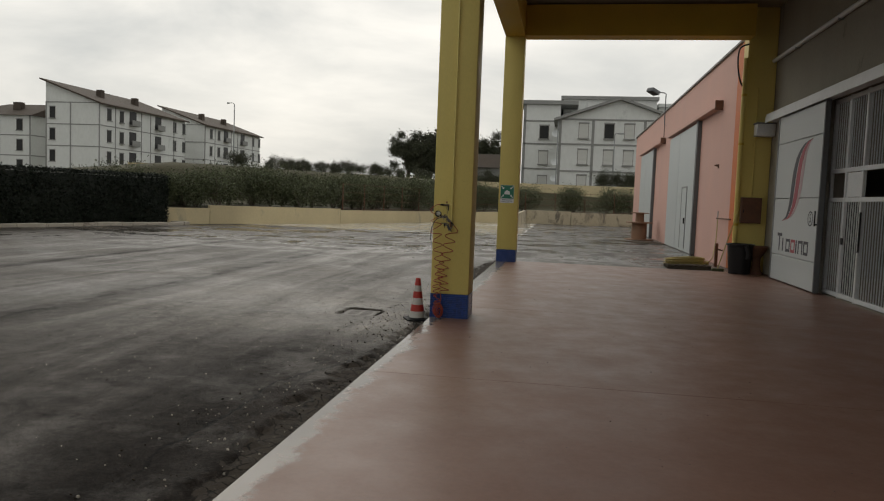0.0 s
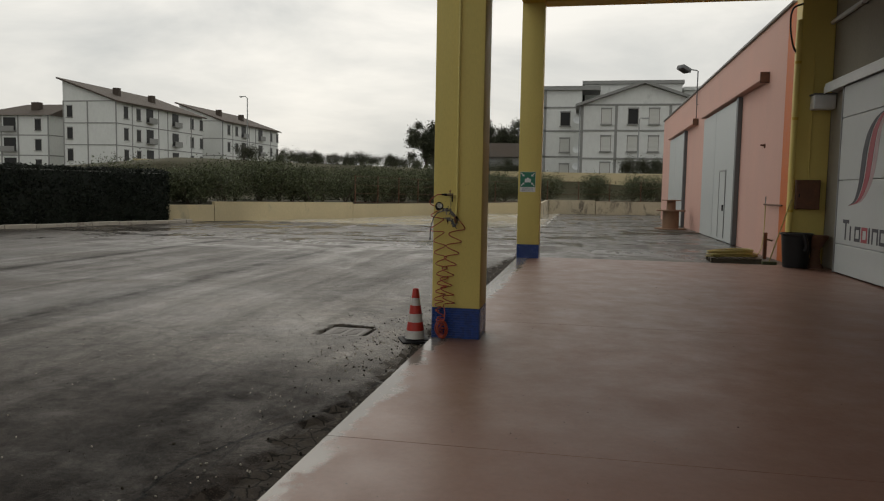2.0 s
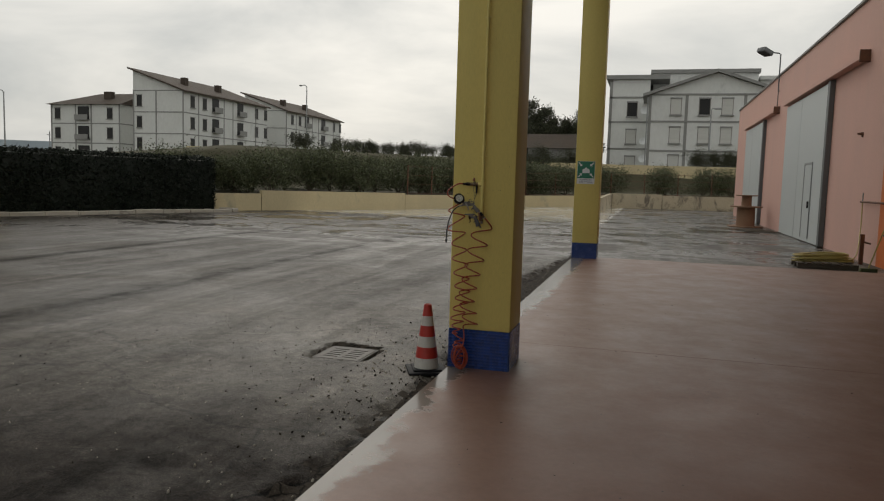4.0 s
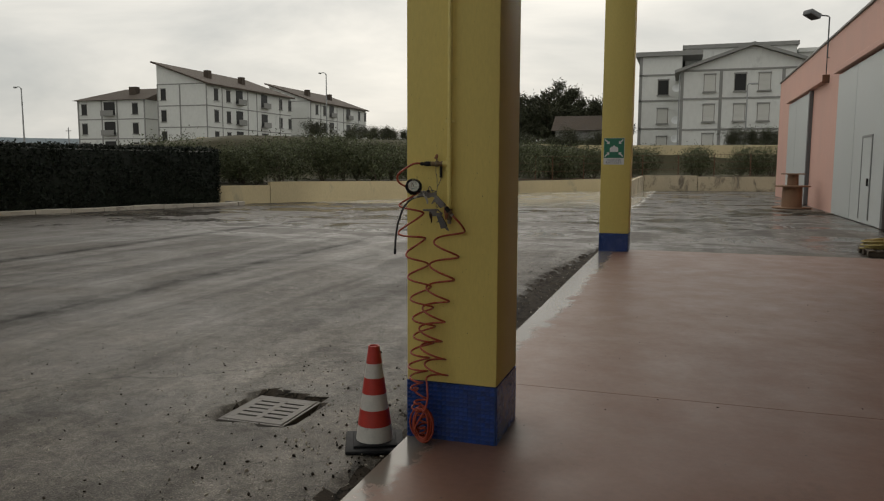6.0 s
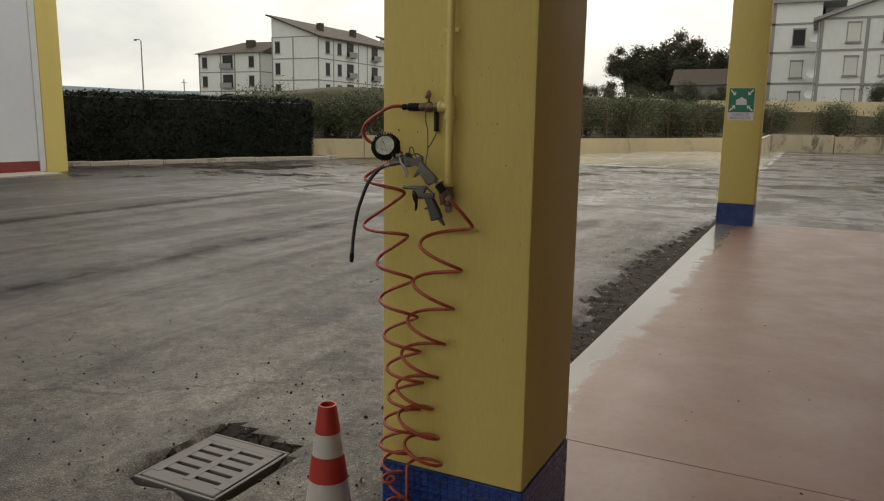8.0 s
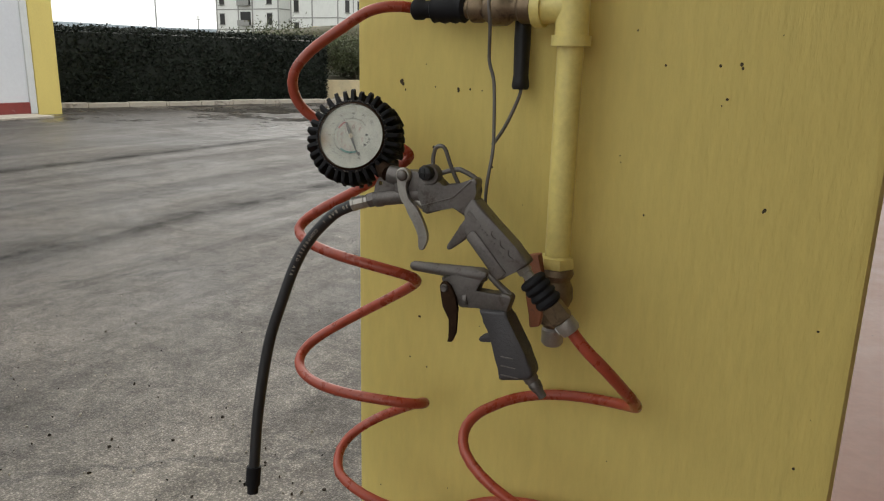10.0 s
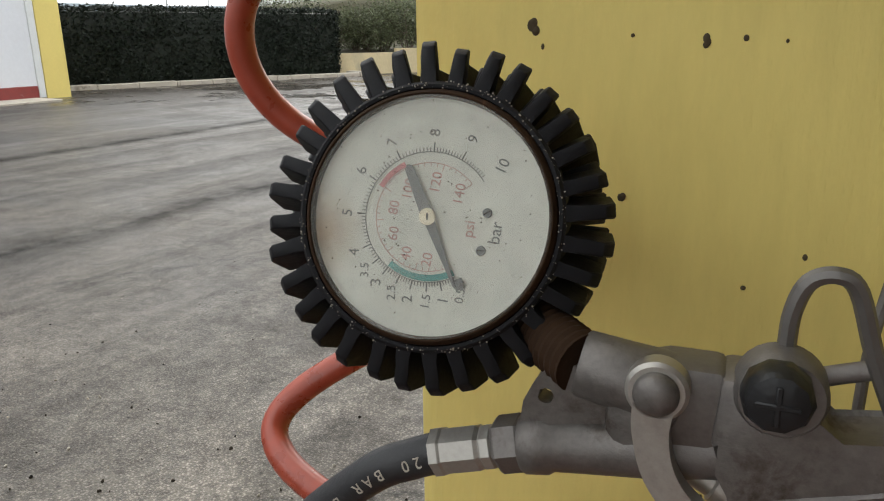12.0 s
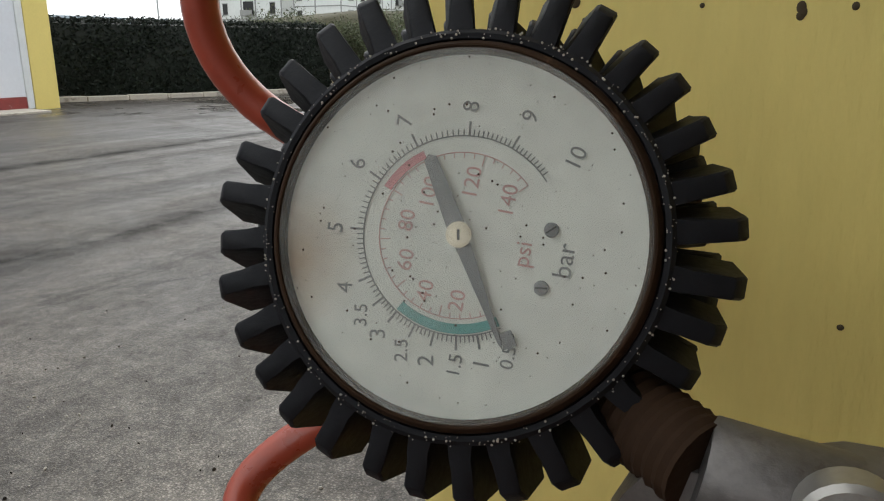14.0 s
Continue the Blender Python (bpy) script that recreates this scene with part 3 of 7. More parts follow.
C1 = column("column_1", 0.0, "tall yellow painted concrete column with blue mosaic foot", True)
C2 = column("column_2", 9.491, "yellow painted column with blue foot and green sign", False)
# air holes as flat dark discs, the shade inside them put into the colour
pits = B()
rng = random.Random(4)
for x, z, r in ((0.059, 1.411, .0035), (0.063, 1.402, .0017), (0.098, 1.406, .0014), (0.124, 1.405, .0024), (0.137, 1.405, .0020), (0.150, 1.404, .001),
                (0.098, 1.346, .0024), (0.145, 1.316, .0017), (0.384, 1.434, .0028), (0.415, 1.315, .0024), (0.323, 1.432, .0016), (0.316, 1.300, .0015),
                (0.094, 1.102, .0020), (0.290, 1.352, .0011), (0.291, 1.346, .0011), (0.087, 1.428, .001), (0.372, 1.40, .0014)):
    r *= .62
    for k in range(3 if r > .0013 else 1):
        q = Vector((x + rng.uniform(-.4, .4) * r * k, 0, z + rng.uniform(-1, .3) * r * k))
        bmesh.ops.create_uvsphere(pits, u_segments=9, v_segments=6, radius=1, matrix=Matrix.Translation(q) @ Matrix.Diagonal((r * rng.uniform(.6, 1), 0.0006, r * rng.uniform(.8, 1.2), 1)))
for k in range(110):
    x, z, r = rng.uniform(0.02, 0.48), rng.uniform(0.34, 2.6), rng.choice((.0005, .0006, .0008, .0011, .0015))
    ball(pits, (x, 0, z), 1, 7, (r * rng.uniform(.6, 1.2), 0.0006, r * rng.uniform(.7, 1.4)))
part("air_holes", pits, M_PIT, C1, "flat dark discs painted as the shade in small air holes of the concrete", kind="stuff")

beam = box(B(), (0.0, -9.7, BEAM_Z), (COL_W, 9.99, 6.55), 0.01)
tagged(part("edge_beam", beam, M_YDARK), "ochre painted concrete beam over the columns", "beam", kind="structure")
tagged(part("cross_beam", box(B(), (COL_W + 0.003, 9.45, BEAM_Z + 0.01), (6.0, 9.97, 6.5), 0.01), M_YDARK), "ochre painted cross beam of the canopy", "beam", kind="structure")
tagged(part("cross_beam", box(B(), (COL_W + 0.003, -0.02, BEAM_Z + 0.01), (6.66, 0.49, 6.5), 0.01), M_YDARK), "ochre painted cross beam of the canopy", "beam", kind="structure")
tagged(part("ceiling", box(B(), (-0.2, -9.8, 6.56), (6.9, 10.1, 6.8)), M_CONC), "grey concrete canopy roof", "ceiling", kind="structure")

# ---- the warehouse wall with its open doorway ----
WX = 6.67


def build_warehouse():
    bm = B()
    box(bm, (WX, 5.9, 0), (WX + 0.35, 10.45, 6.56))
    box(bm, (WX, 2.9, 3.76), (WX + 0.35, 5.9, 6.56))
    box(bm, (WX, -30, 0), (WX + 0.35, 2.9, 6.56))
    tagged(part("wall_warehouse", bm, M_CONC), "bare grey concrete warehouse wall", "wall", kind="structure")
    tagged(part("wall_hall_back", box(B(), (14, -6, 0), (14.3, 14, 6.5)), M_CONC), "plain wall inside the dark hall", "wall", kind="structure")
    tagged(part("wall_hall_side", box(B(), (WX + 0.36, 10.0, 0), (14, 10.25, 6.5)), M_CONC), "plain wall inside the dark hall", "wall", kind="structure")
    tagged(part("wall_hall_side", box(B(), (WX + 0.36, -6.3, 0), (14, -6.0, 6.5)), M_CONC), "plain wall inside the dark hall", "wall", kind="structure")
    tagged(part("floor_hall", box(B(), (WX + 0.002, -6, -0.3), (14, 10, -0.004)), M_CONC), "grey hall floor", "floor", kind="structure")
    tagged(part("ceiling_hall", box(B(), (WX + 0.36, -6.3, 6.5), (14.3, 10.3, 6.7)), M_CONC), "hall ceiling", "ceiling", kind="structure")
    # rail cover over the sliding door
    rail = thing("door_rail_cover", (WX - 0.1, 6.5, 3.9), "long white steel cover over the sliding door rail", "rail cover")
    part("cover", box(B(), (WX - 0.27, 1.2, 3.73), (WX - 0.002, 9.62, 3.90), 0.01), M_WHITEMETAL, rail)
    part("lip", box(B(), (WX - 0.285, 1.2, 3.69), (WX - 0.272, 9.62, 3.83), 0.003), M_WHITEMETAL, rail)
    bx = thing("lamp_housing", (WX - 0.2, 10.1, 3.7), "pale grey box fixed beside the door rail", "housing")
    part("body", box(B(), (WX - 0.45, 9.64, 3.38), (WX - 0.02, 9.97, 3.68), 0.02, 2), M_WHITEMETAL, bx)
    part("cap", box(B(), (WX - 0.47, 9.63, 3.682), (WX - 0.01, 9.98, 3.71), 0.004), M_GDARK, bx)


build_warehouse()


def sliding_door():
    root = thing("sliding_door", (WX - 0.15, 7.7, 0), "pale grey sectional sliding door with faded red swirl", "door")
    y0, y1, x0, x1 = 5.58, 8.66, WX - 0.20, WX - 0.12
    zs = (0.02, 0.60, 1.85, 3.08, 3.70)
    for a, b in zip(zs, zs[1:]):
        part("panel", box(B(), (x0, y0 + 0.06, a + 0.006), (x1, y1 - 0.06, b - 0.006), 0.012), M_GDOOR, root)
    for a, b in ((y0, y0 + 0.055), (y1 - 0.055, y1)):
        part("edge_frame", box(B(), (x0 - 0.012, a, 0.015), (x1 + 0.012, b, 3.71), 0.006), M_GDARK if a == y0 else M_STEEL, root)
    part("back_sheet", box(B(), (x1 + 0.001, y0 + 0.06, 0.02), (x1 + 0.01, y1 - 0.06, 3.70)), M_GDOOR, root)
    # swirl mark: three bands side by side along one S line
    mid = smooth_line([(0, 7.94, 1.36), (0, 7.50, 1.46), (0, 7.22, 1.74), (0, 7.10, 2.08), (0, 7.02, 2.42), (0, 6.86, 2.74), (0, 6.56, 2.96), (0, 6.20, 3.04)], 6)
    for name, col, a0, a1 in (("grey_swirl", M_SWGREY, 0.55, 0.18), ("red_swirl", M_SWRED, 0.10, -0.30), ("pale_swirl", M_SWPINK, -0.36, -0.62)):
        bm = B()
        up = []
        for k, q in enumerate(mid):
            t = k / (len(mid) - 1)
            wide = 0.62 * math.sin(math.pi * min(1, 0.02 + t * 0.97)) ** 0.8
            up.append([bm.verts.new((x, q.y + wide * w, q.z)) for x in (x0 - 0.004, x0 - 0.0005) for w in (a0, a1)])
        for c, d in zip(up, up[1:]):
            for i, j in ((0, 1), (1, 3), (3, 2), (2, 0)):
                bm.faces.new((c[i], c[j], d[j], d[i]))
        part(name, bm, col, root, "faded painted swirl")
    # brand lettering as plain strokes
    y = 8.20
    for k, (w, h) in enumerate(((0.34, .46), (0.20, .33), (0.29, .33), (0.29, .33), (0.10, .33), (0.29, .33), (0.29, .42))):
        bm = B()
        z0, z1 = 0.70, 0.98
        if k == 0:
            box(bm, (x0 - 0.004, y - w, 1.02), (x0 - 0.001, y, 1.09))
            box(bm, (x0 - 0.004, y - w * .6, z0), (x0 - 0.001, y - w * .4, 1.02))
        elif k in (1, 4):
            box(bm, (x0 - 0.004, y - 0.07, z0), (x0 - 0.001, y, z1))
        else:
            for lo, hi in (((y - w, z0), (y - w + .06, z1)), ((y - .06, z0), (y, z1)), ((y - w + .061, z1 - .06), (y - .061, z1))):
                box(bm, (x0 - 0.004, lo[0], lo[1]), (x0 - 0.001, hi[0], hi[1]))
            if k in (2, 3, 6):
                box(bm, (x0 - 0.004, y - w + .061, z0), (x0 - 0.001, y - .061, z0 + .06))
        part("letter_bar", bm, M_SWRED if k == 3 else M_SWGREY, root, "dark letter-sized bar" if k != 3 else "red letter-sized bar")
        y -= w + 0.055
    bm = B()
    lathe(bm, [(0.125, 0), (0.15, 0), (0.15, 0.002), (0.125, 0.002)], Matrix.Translation((x0 - 0.0035, 6.05, 1.44)) @ Matrix.Rotation(radians(-90), 4, "Y"), 24, True)
    part("ring_mark", bm, M_SWGREY, root, "painted dark ring round the gate number")
    t = text_mesh("5", 0.24, Matrix.Translation((x0 - 0.005, 6.05, 1.44)) @ Matrix.Rotation(radians(-90), 4, "Z") @ Matrix.Rotation(radians(90), 4, "X"))
    mesh_part("gate_number", t, M_SWGREY, root, "painted dark gate number", smooth=0)
    part("handle", box(box(B(), (x0 - 0.05, 5.66, 1.3), (x0 - 0.03, 5.69, 1.6), 0.004), (x0 - 0.03, 5.665, 1.32), (x0, 5.685, 1.35)), M_BLACKP, root, "black door handle")
    return root


def text_mesh(body, size, m, depth=0.0006, align="CENTER"):
    """Built-in lettering as a mesh, centred on m's origin, readable along m's x axis, facing m's z axis."""
    cu = bpy.data.curves.new("lettering", "FONT")
    cu.body, cu.size, cu.align_x, cu.align_y, cu.extrude, cu.resolution_u = body, size, align, "CENTER", depth, 3
    tmp = bpy.data.objects.new("lettering", cu)
    scene.collection.objects.link(tmp)
    dg = bpy.context.evaluated_depsgraph_get()
    me = bpy.data.meshes.new_from_object(tmp.evaluated_get(dg))
    bpy.data.objects.remove(tmp)
    bpy.data.curves.remove(cu)
    me.materials.clear()
    me.transform(m)
    return me


M_SWGREY = material("faded_dark_paint", (0.055, 0.055, 0.07), 0.6, spread=0.2, scale=8)
M_SWRED = material("faded_red_paint", (0.36, 0.07, 0.09), 0.6, spread=0.25, scale=8)
M_SWPINK = material("faded_pink_paint", (0.46, 0.33, 0.34), 0.6, spread=0.2, scale=8)
sliding_door()


def grille_gate():
    root = thing("grille_gate", (WX + 0.1, 4.4, 0), "white barred steel gate, standing in the dark doorway", "gate")
    x0, x1 = WX + 0.05, WX + 0.11
    for y in (2.92, 4.28, 5.05, 5.82):
        part("post", box(B(), (x0, y, 0.0), (x1, y + 0.07, 3.74), 0.006), M_WHITEMETAL, root)
    for z in (0.02, 1.78, 2.32, 3.64):
        part("rail", box(B(), (x0 + 0.004, 2.99, z), (x1 - 0.004, 5.82, z + 0.08), 0.005), M_WHITEMETAL, root)
    part("kick_plate", box(B(), (x0 + 0.02, 4.36, 1.87), (x1 - 0.02, 5.04, 2.31), 0.004), M_WHITEMETAL, root)
    part("glass", box(B(), (x0 + 0.045, 4.36, 0.11), (x0 + 0.05, 5.04, 1.77)), M_WIN, root, "dark reflecting pane")
    bars = [3.02 + 0.105 * k for k in range(27)]
    for y in bars:
        if min(abs(y - 4.315), abs(y - 5.085)) > 0.05:
            part("bar", rod(rod(B(), (x0 + 0.03, y, 0.1), (x0 + 0.03, y, 1.78), 0.010, seg=8), (x0 + 0.03, y, 2.40), (x0 + 0.03, y, 3.64), 0.010, seg=8), M_WHITEMETAL, root)
    part("lock_bar", box(B(), (x0 - 0.03, 4.20, 0.9), (x0 - 0.005, 4.24, 1.6), 0.004), M_BLACKP, root, "black lock bar")
    part("lock", box(B(), (x0 - 0.03, 4.96, 1.0), (x0 - 0.005, 5.04, 1.12), 0.004), M_BLACKP, root, "black lock box")


grille_gate()

# pilaster with downpipe, orange strip and pink hall
pil = tagged(part("pilaster", box(B(), (5.98, 10.0, -0.1), (6.665, 10.46, 6.55), 0.012), M_YELLOW), "yellow painted pilaster beside the sliding door", "pilaster", kind="structure")
PX = 6.118


def pink_hall():
    bm = B()
    box(bm, (PX, 11.62, -0.1), (PX + 0.3, 40.0, 5.95))
    tagged(part("wall_pink", bm, M_PINK), "long salmon pink rendered hall wall", "wall", kind="structure")
    tagged(part("trim_parapet", box(B(), (PX - 0.06, 11.2, 5.953), (PX + 0.42, 40.1, 6.03), 0.01), M_BAND), "grey metal parapet capping", "capping", kind="structure")
    tagged(part("wall_pink_end", box(B(), (PX - 0.003, 10.5, -0.1), (PX + 0.3, 11.617, 5.95)), M_ORANGE), "orange painted end strip of the pink hall", "wall", kind="structure")
    tagged(part("wall_pink_gable", box(B(), (PX + 0.303, 39.7, -0.1), (16, 40.0, 5.95)), M_PINK), "pink hall end wall", "wall", kind="structure")
    tagged(part("roof_pink", box(B(), (PX + 0.303, 10.5, 5.6), (16, 39.69, 5.8)), M_CONC), "flat hall roof", "roof", kind="structure")
    for k, (ya, yb, wicket) in enumerate(((16.55, 23.3, True), (28.9, 35.2, False))):
        d = thing("hall_door", (PX - 0.06, (ya + yb) / 2, 0), "pale green-grey steel sliding hall door" + (" with a small wicket door" if wicket else ""), "door", "hall doors")
        half = (ya + yb) / 2 + 0.6
        for a, b in ((ya + 0.25, half - 0.02), (half + 0.02, yb)):
            part("leaf", box(B(), (PX - 0.11, a, -0.01), (PX - 0.04, b, 4.45), 0.01), M_GDOOR, d)
        part("edge_frame", box(B(), (PX - 0.14, ya, -0.01), (PX - 0.003, ya + 0.24, 4.5), 0.01), M_GDARK, d, "dark grey edge post")
        part("rail_hood", box(B(), (PX - 0.22, ya - 3.2, 4.52), (PX - 0.003, yb + 0.3, 4.68), 0.012), M_PINK, d, "pink painted rail hood")
        part("rail_end", box(B(), (PX - 0.23, ya - 3.26, 4.46), (PX - 0.003, ya - 3.205, 4.74), 0.006), M_RUST, d, "dark hood end")
        if wicket:
            w = part("wicket_door", box(B(), (PX - 0.125, 18.2, 0.12), (PX - 0.112, 19.2, 2.28), 0.004), M_GDOOR, d)
            part("wicket_frame", box(box(box(B(), (PX - 0.135, 18.12, 0.1), (PX - 0.1125, 18.19, 2.35)), (PX - 0.135, 19.21, 0.1), (PX - 0.1125, 19.28, 2.35)), (PX - 0.135, 18.191, 2.29), (PX - 0.1125, 19.209, 2.35)), M_STEEL, d)
            part("wicket_handle", box(B(), (PX - 0.17, 18.3, 1.0), (PX - 0.126, 18.36, 1.2), 0.005), M_BLACKP, w, "black handle")


pink_hall()


# ---- left hall: white panels over a red base, yellow corner column ----
def left_hall():
    LX = -16.5
    tagged(part("wall_left_hall", box(B(), (LX - 0.3, -40, 0.28), (LX, 10.28, 8.0)), M_WHITE), "white panelled hall wall over a red base", "wall", kind="structure")
    tagged(part("trim_corner", box(B(), (LX - 0.28, 10.285, 0.0), (LX + 0.03, 10.46, 8.0), 0.01), M_WHITEMETAL), "white corner trim", "trim", kind="structure")
    tagged(part("baseboard", box(B(), (LX - 0.3, -40, GZ - 0.02), (LX + 0.04, 10.28, 0.277), 0.01), M_REDB), "worn red painted base of the left hall", "base", kind="structure")
    tagged(part("pilaster", box(B(), (LX - 0.6, 10.47, GZ - 0.02), (LX + 0.02, 11.1, 8.0), 0.015), M_YELLOW), "yellow painted corner column of the white hall", "column", kind="structure")
    tagged(part("wall_left_hall_end", box(B(), (-40, 10.5, GZ - 0.02), (LX - 0.61, 10.9, 8.0)), M_WHITE), "white hall end wall", "wall", kind="structure")
    tagged(part("pavement", box(B(), (LX + 0.05, -40, GZ - 0.05), (LX + 1.0, 10.2, 0.02), 0.01), M_KERB), "narrow concrete apron along the white hall", "pavement", kind="structure")


left_hall()


# ---- yard walls, kerb, fence ----
def wall_run(name, pts, tops, thick, mat, label, base=-0.3):
    """A wall along a line; tops gives its height at each point."""
    bm = B()
    for (a, b), (ha, hb) in zip(zip(pts, pts[1:]), zip(tops, tops[1:])):
        a, b = Vector((*a, 0)), Vector((*b, 0))
        n = Vector((-(b - a).y, (b - a).x, 0)).normalized() * thick
        v = [bm.verts.new(q) for q in (a + Vector((0, 0, base)), b + Vector((0, 0, base)), b + n + Vector((0, 0, base)), a + n + Vector((0, 0, base)),
                                       a + Vector((0, 0, ha)), b + Vector((0, 0, hb)), b + n + Vector((0, 0, hb)), a + n + Vector((0, 0, ha)))]
        for f in ((0, 1, 2, 3), (4, 5, 6, 7), (0, 1, 5, 4), (1, 2, 6, 5), (2, 3, 7, 6), (3, 0, 4, 7)):
            bm.faces.new([v[k] for k in f])
    return tagged(part(name, bm, mat, smooth=0), label, "wall", kind="structure")


wall_run("wall_yard", [(-15.9, 21.0), (-14.7, 22.8)], [0.70, 0.70], 0.22, M_CREAM, "low cream wall, first lower stretch")
wall_run("wall_yard", [(-14.68, 22.83), (-10.45, 29.6)], [0.84, 0.80], 0.22, M_CREAM, "low cream yard wall")
wall_run("wall_yard", [(-10.44, 29.62), (-6.3, 41.4), (-1.25, 45.9)], [0.72, 0.68, 0.80], 0.22, M_CREAM, "low cream yard wall")
wall_run("wall_ramp", [(-1.15, 34.6), (-1.1, 45.9)], [0.78, 0.95], 0.2, M_CREAM_OLD, "weathered side wall of the yard")
wall_run("wall_retaining", [(-1.08, 46.0), (2.2, 46.75)], [0.97, 0.97], 0.25, M_CREAM_OLD, "weathered cream retaining wall")
wall_run("wall_retaining", [(2.25, 46.76), (7.6, 48.0), (20, 50)], [0.90, 0.92, 0.92], 0.25, M_CREAM_OLD, "weathered cream retaining wall")
far = [(-23.6, 30.2), (-19.5, 34), (-17, 37), (-14, 42), (-7, 54), (-1, 58.2), (8, 60.2), (40, 63)]
wall_run("wall_street", far, [3.0, 3.05, 3.1, 3.15, 3.2, 3.25, 3.28, 3.3], 0.2, M_CREAM, "cream street wall behind the shrubs", 0.3)


def kerb():
    a, b = Vector((-19.0, 9.8, 0)), Vector((-14.9, 20.9, 0))
    d, n = (b - a).normalized(), Vector((-(b - a).y, (b - a).x, 0)).normalized()
    root = thing("kerb", a, "worn stone kerb under the hedge", "kerb", kind="structure")
    k, L, rk = 0.0, (b - a).length, random.Random(2)
    while k < L - 0.2:
        e = min(L, k + rk.uniform(0.9, 1.2))
        m = Matrix.Translation(a + d * k) @ Matrix.Rotation(math.atan2(d.y, d.x), 4, "Z")
        part("kerb_stone", box(B(), (0.008, 0, -0.2), (e - k - 0.008, 0.28, 0.10 + rk.uniform(-.015, .02)), 0.02, 1, m), M_KERB, root)
        k = e
    part("kerb_stone", box(B(), (0, 0, -0.2), (0.28, 1.6, 0.11), 0.02, 1, Matrix.Translation(b) @ Matrix.Rotation(math.atan2(d.y, d.x), 4, "Z")), M_KERB, root)


kerb()


# ---- plants ----
def leaves_mesh(name, places, size, rk, ratio=0.45):
    """Many small folded leaves, each its own island."""
    verts, faces = [], []
    for p in places:
        q = Euler((rk.uniform(0, 6.3), rk.uniform(-1.2, 1.2), rk.uniform(0, 6.3))).to_matrix()
        s = size * rk.uniform(0.6, 1.3)
        k = len(verts)
        for x, y, z in ((0, -1, 0), (ratio, 0, .12), (0, 1, 0), (-ratio, 0, .12)):
            verts.append(Vector(p) + q @ Vector((x * s, y * s, z * s)))
        faces.append((k, k + 1, k + 2, k + 3))
    me = bpy.data.meshes.new(name)
    me.from_pydata(verts, [], faces)
    return me


def hedge():
    a, b = Vector((-19.2, 9.4, 0)), Vector((-15.25, 20.55, 0))
    d = (b - a).normalized()
    n = Vector((-d.y, d.x, 0))
    root = thing("hedge", (a + b) / 2, "dark green clipped hedge behind the kerb", "hedge")
    L, rk = (b - a).length, random.Random(3)
    m = Matrix.Translation(a) @ Matrix.Rotation(math.atan2(d.y, d.x), 4, "Z")
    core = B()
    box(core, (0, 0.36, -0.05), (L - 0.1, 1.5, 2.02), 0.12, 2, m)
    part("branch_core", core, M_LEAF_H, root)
    pl = []
    for k in range(26000):
        u, face = rk.uniform(-0.05, L), rk.random()
        if face < 0.62:
            p = Vector((u, 0.36 + rk.gauss(-0.02, 0.05), rk.uniform(0.0, 2.1)))
        elif face < 0.88:
            p = Vector((u, rk.uniform(0.35, 1.5), 2.05 + abs(rk.gauss(0, 0.06)) + 0.05 * noise.noise((u * 1.3, 0, 0))))
        else:
            p = Vector((L - 0.1 + rk.gauss(0.03, 0.05), rk.uniform(0.35, 1.5), rk.uniform(0.05, 2.1)))
        p.y += 0.10 * noise.noise((u * 0.8, p.z * 1.2, 3))
        pl.append(m @ p)
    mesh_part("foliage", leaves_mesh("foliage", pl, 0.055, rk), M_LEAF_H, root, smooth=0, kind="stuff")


hedge()


def plant(name, height, width, stems, leaves, leaf, mat, label, category, seed, trunk_r=0.05, clear=0.15, group="", tuft=0.15):
    """Tapered limbs and a crown of leaf clumps with gaps, standing on its origin."""
    rk = random.Random(seed)
    root = thing(name, (0, 0, 0), label, category, group)
    wood, tips = B(), []
    for k in range(stems):
        ang, lean = rk.uniform(0, 6.3), rk.uniform(0.1, 0.55) * (0.5 if stems < 3 else 1)
        foot = Vector((rk.uniform(-.1, .1) * width * .5, rk.uniform(-.1, .1) * width * .5, -0.1))
        top = Vector((math.cos(ang) * lean * width * .8, math.sin(ang) * lean * width * .8, height * rk.uniform(.6, .95)))
        mid = foot.lerp(top, .5) + Vector((rk.uniform(-.1, .1), rk.uniform(-.1, .1), 0)) * width * .4
        line = smooth_line([foot, mid, top], 4)
        sweep(wood, line, [trunk_r * (1 - .8 * i / len(line)) for i in range(len(line))], 6)
        for j in range(5):
            s = line[rk.randint(int(len(line) * clear) + 1, len(line) - 1)]
            e = s + Vector((rk.gauss(0, 1), rk.gauss(0, 1), rk.uniform(-.1, .9))) * width * 0.22
            sweep(wood, smooth_line([s, s.lerp(e, .5) + Vector((0, 0, .05)), e], 3), [trunk_r * .35, trunk_r * .3, trunk_r * .25, trunk_r * .22, trunk_r * .2, trunk_r * .16, trunk_r * .1], 5)
            tips.append(e)
        tips.append(top)
    part("trunk", wood, M_BARK, root)
    pl = []
    for k in range(leaves):
        t = tips[rk.randrange(len(tips))]
        r = width * tuft
        p = t + Vector((rk.gauss(0, r), rk.gauss(0, r), rk.gauss(0, r * .9)))
        p.z = max(0.05 + height * clear * .5, p.z)
        pl.append(p)
    mesh_part("crown", leaves_mesh("crown", pl, leaf, rk, 0.35), mat, root, smooth=0)
    return root


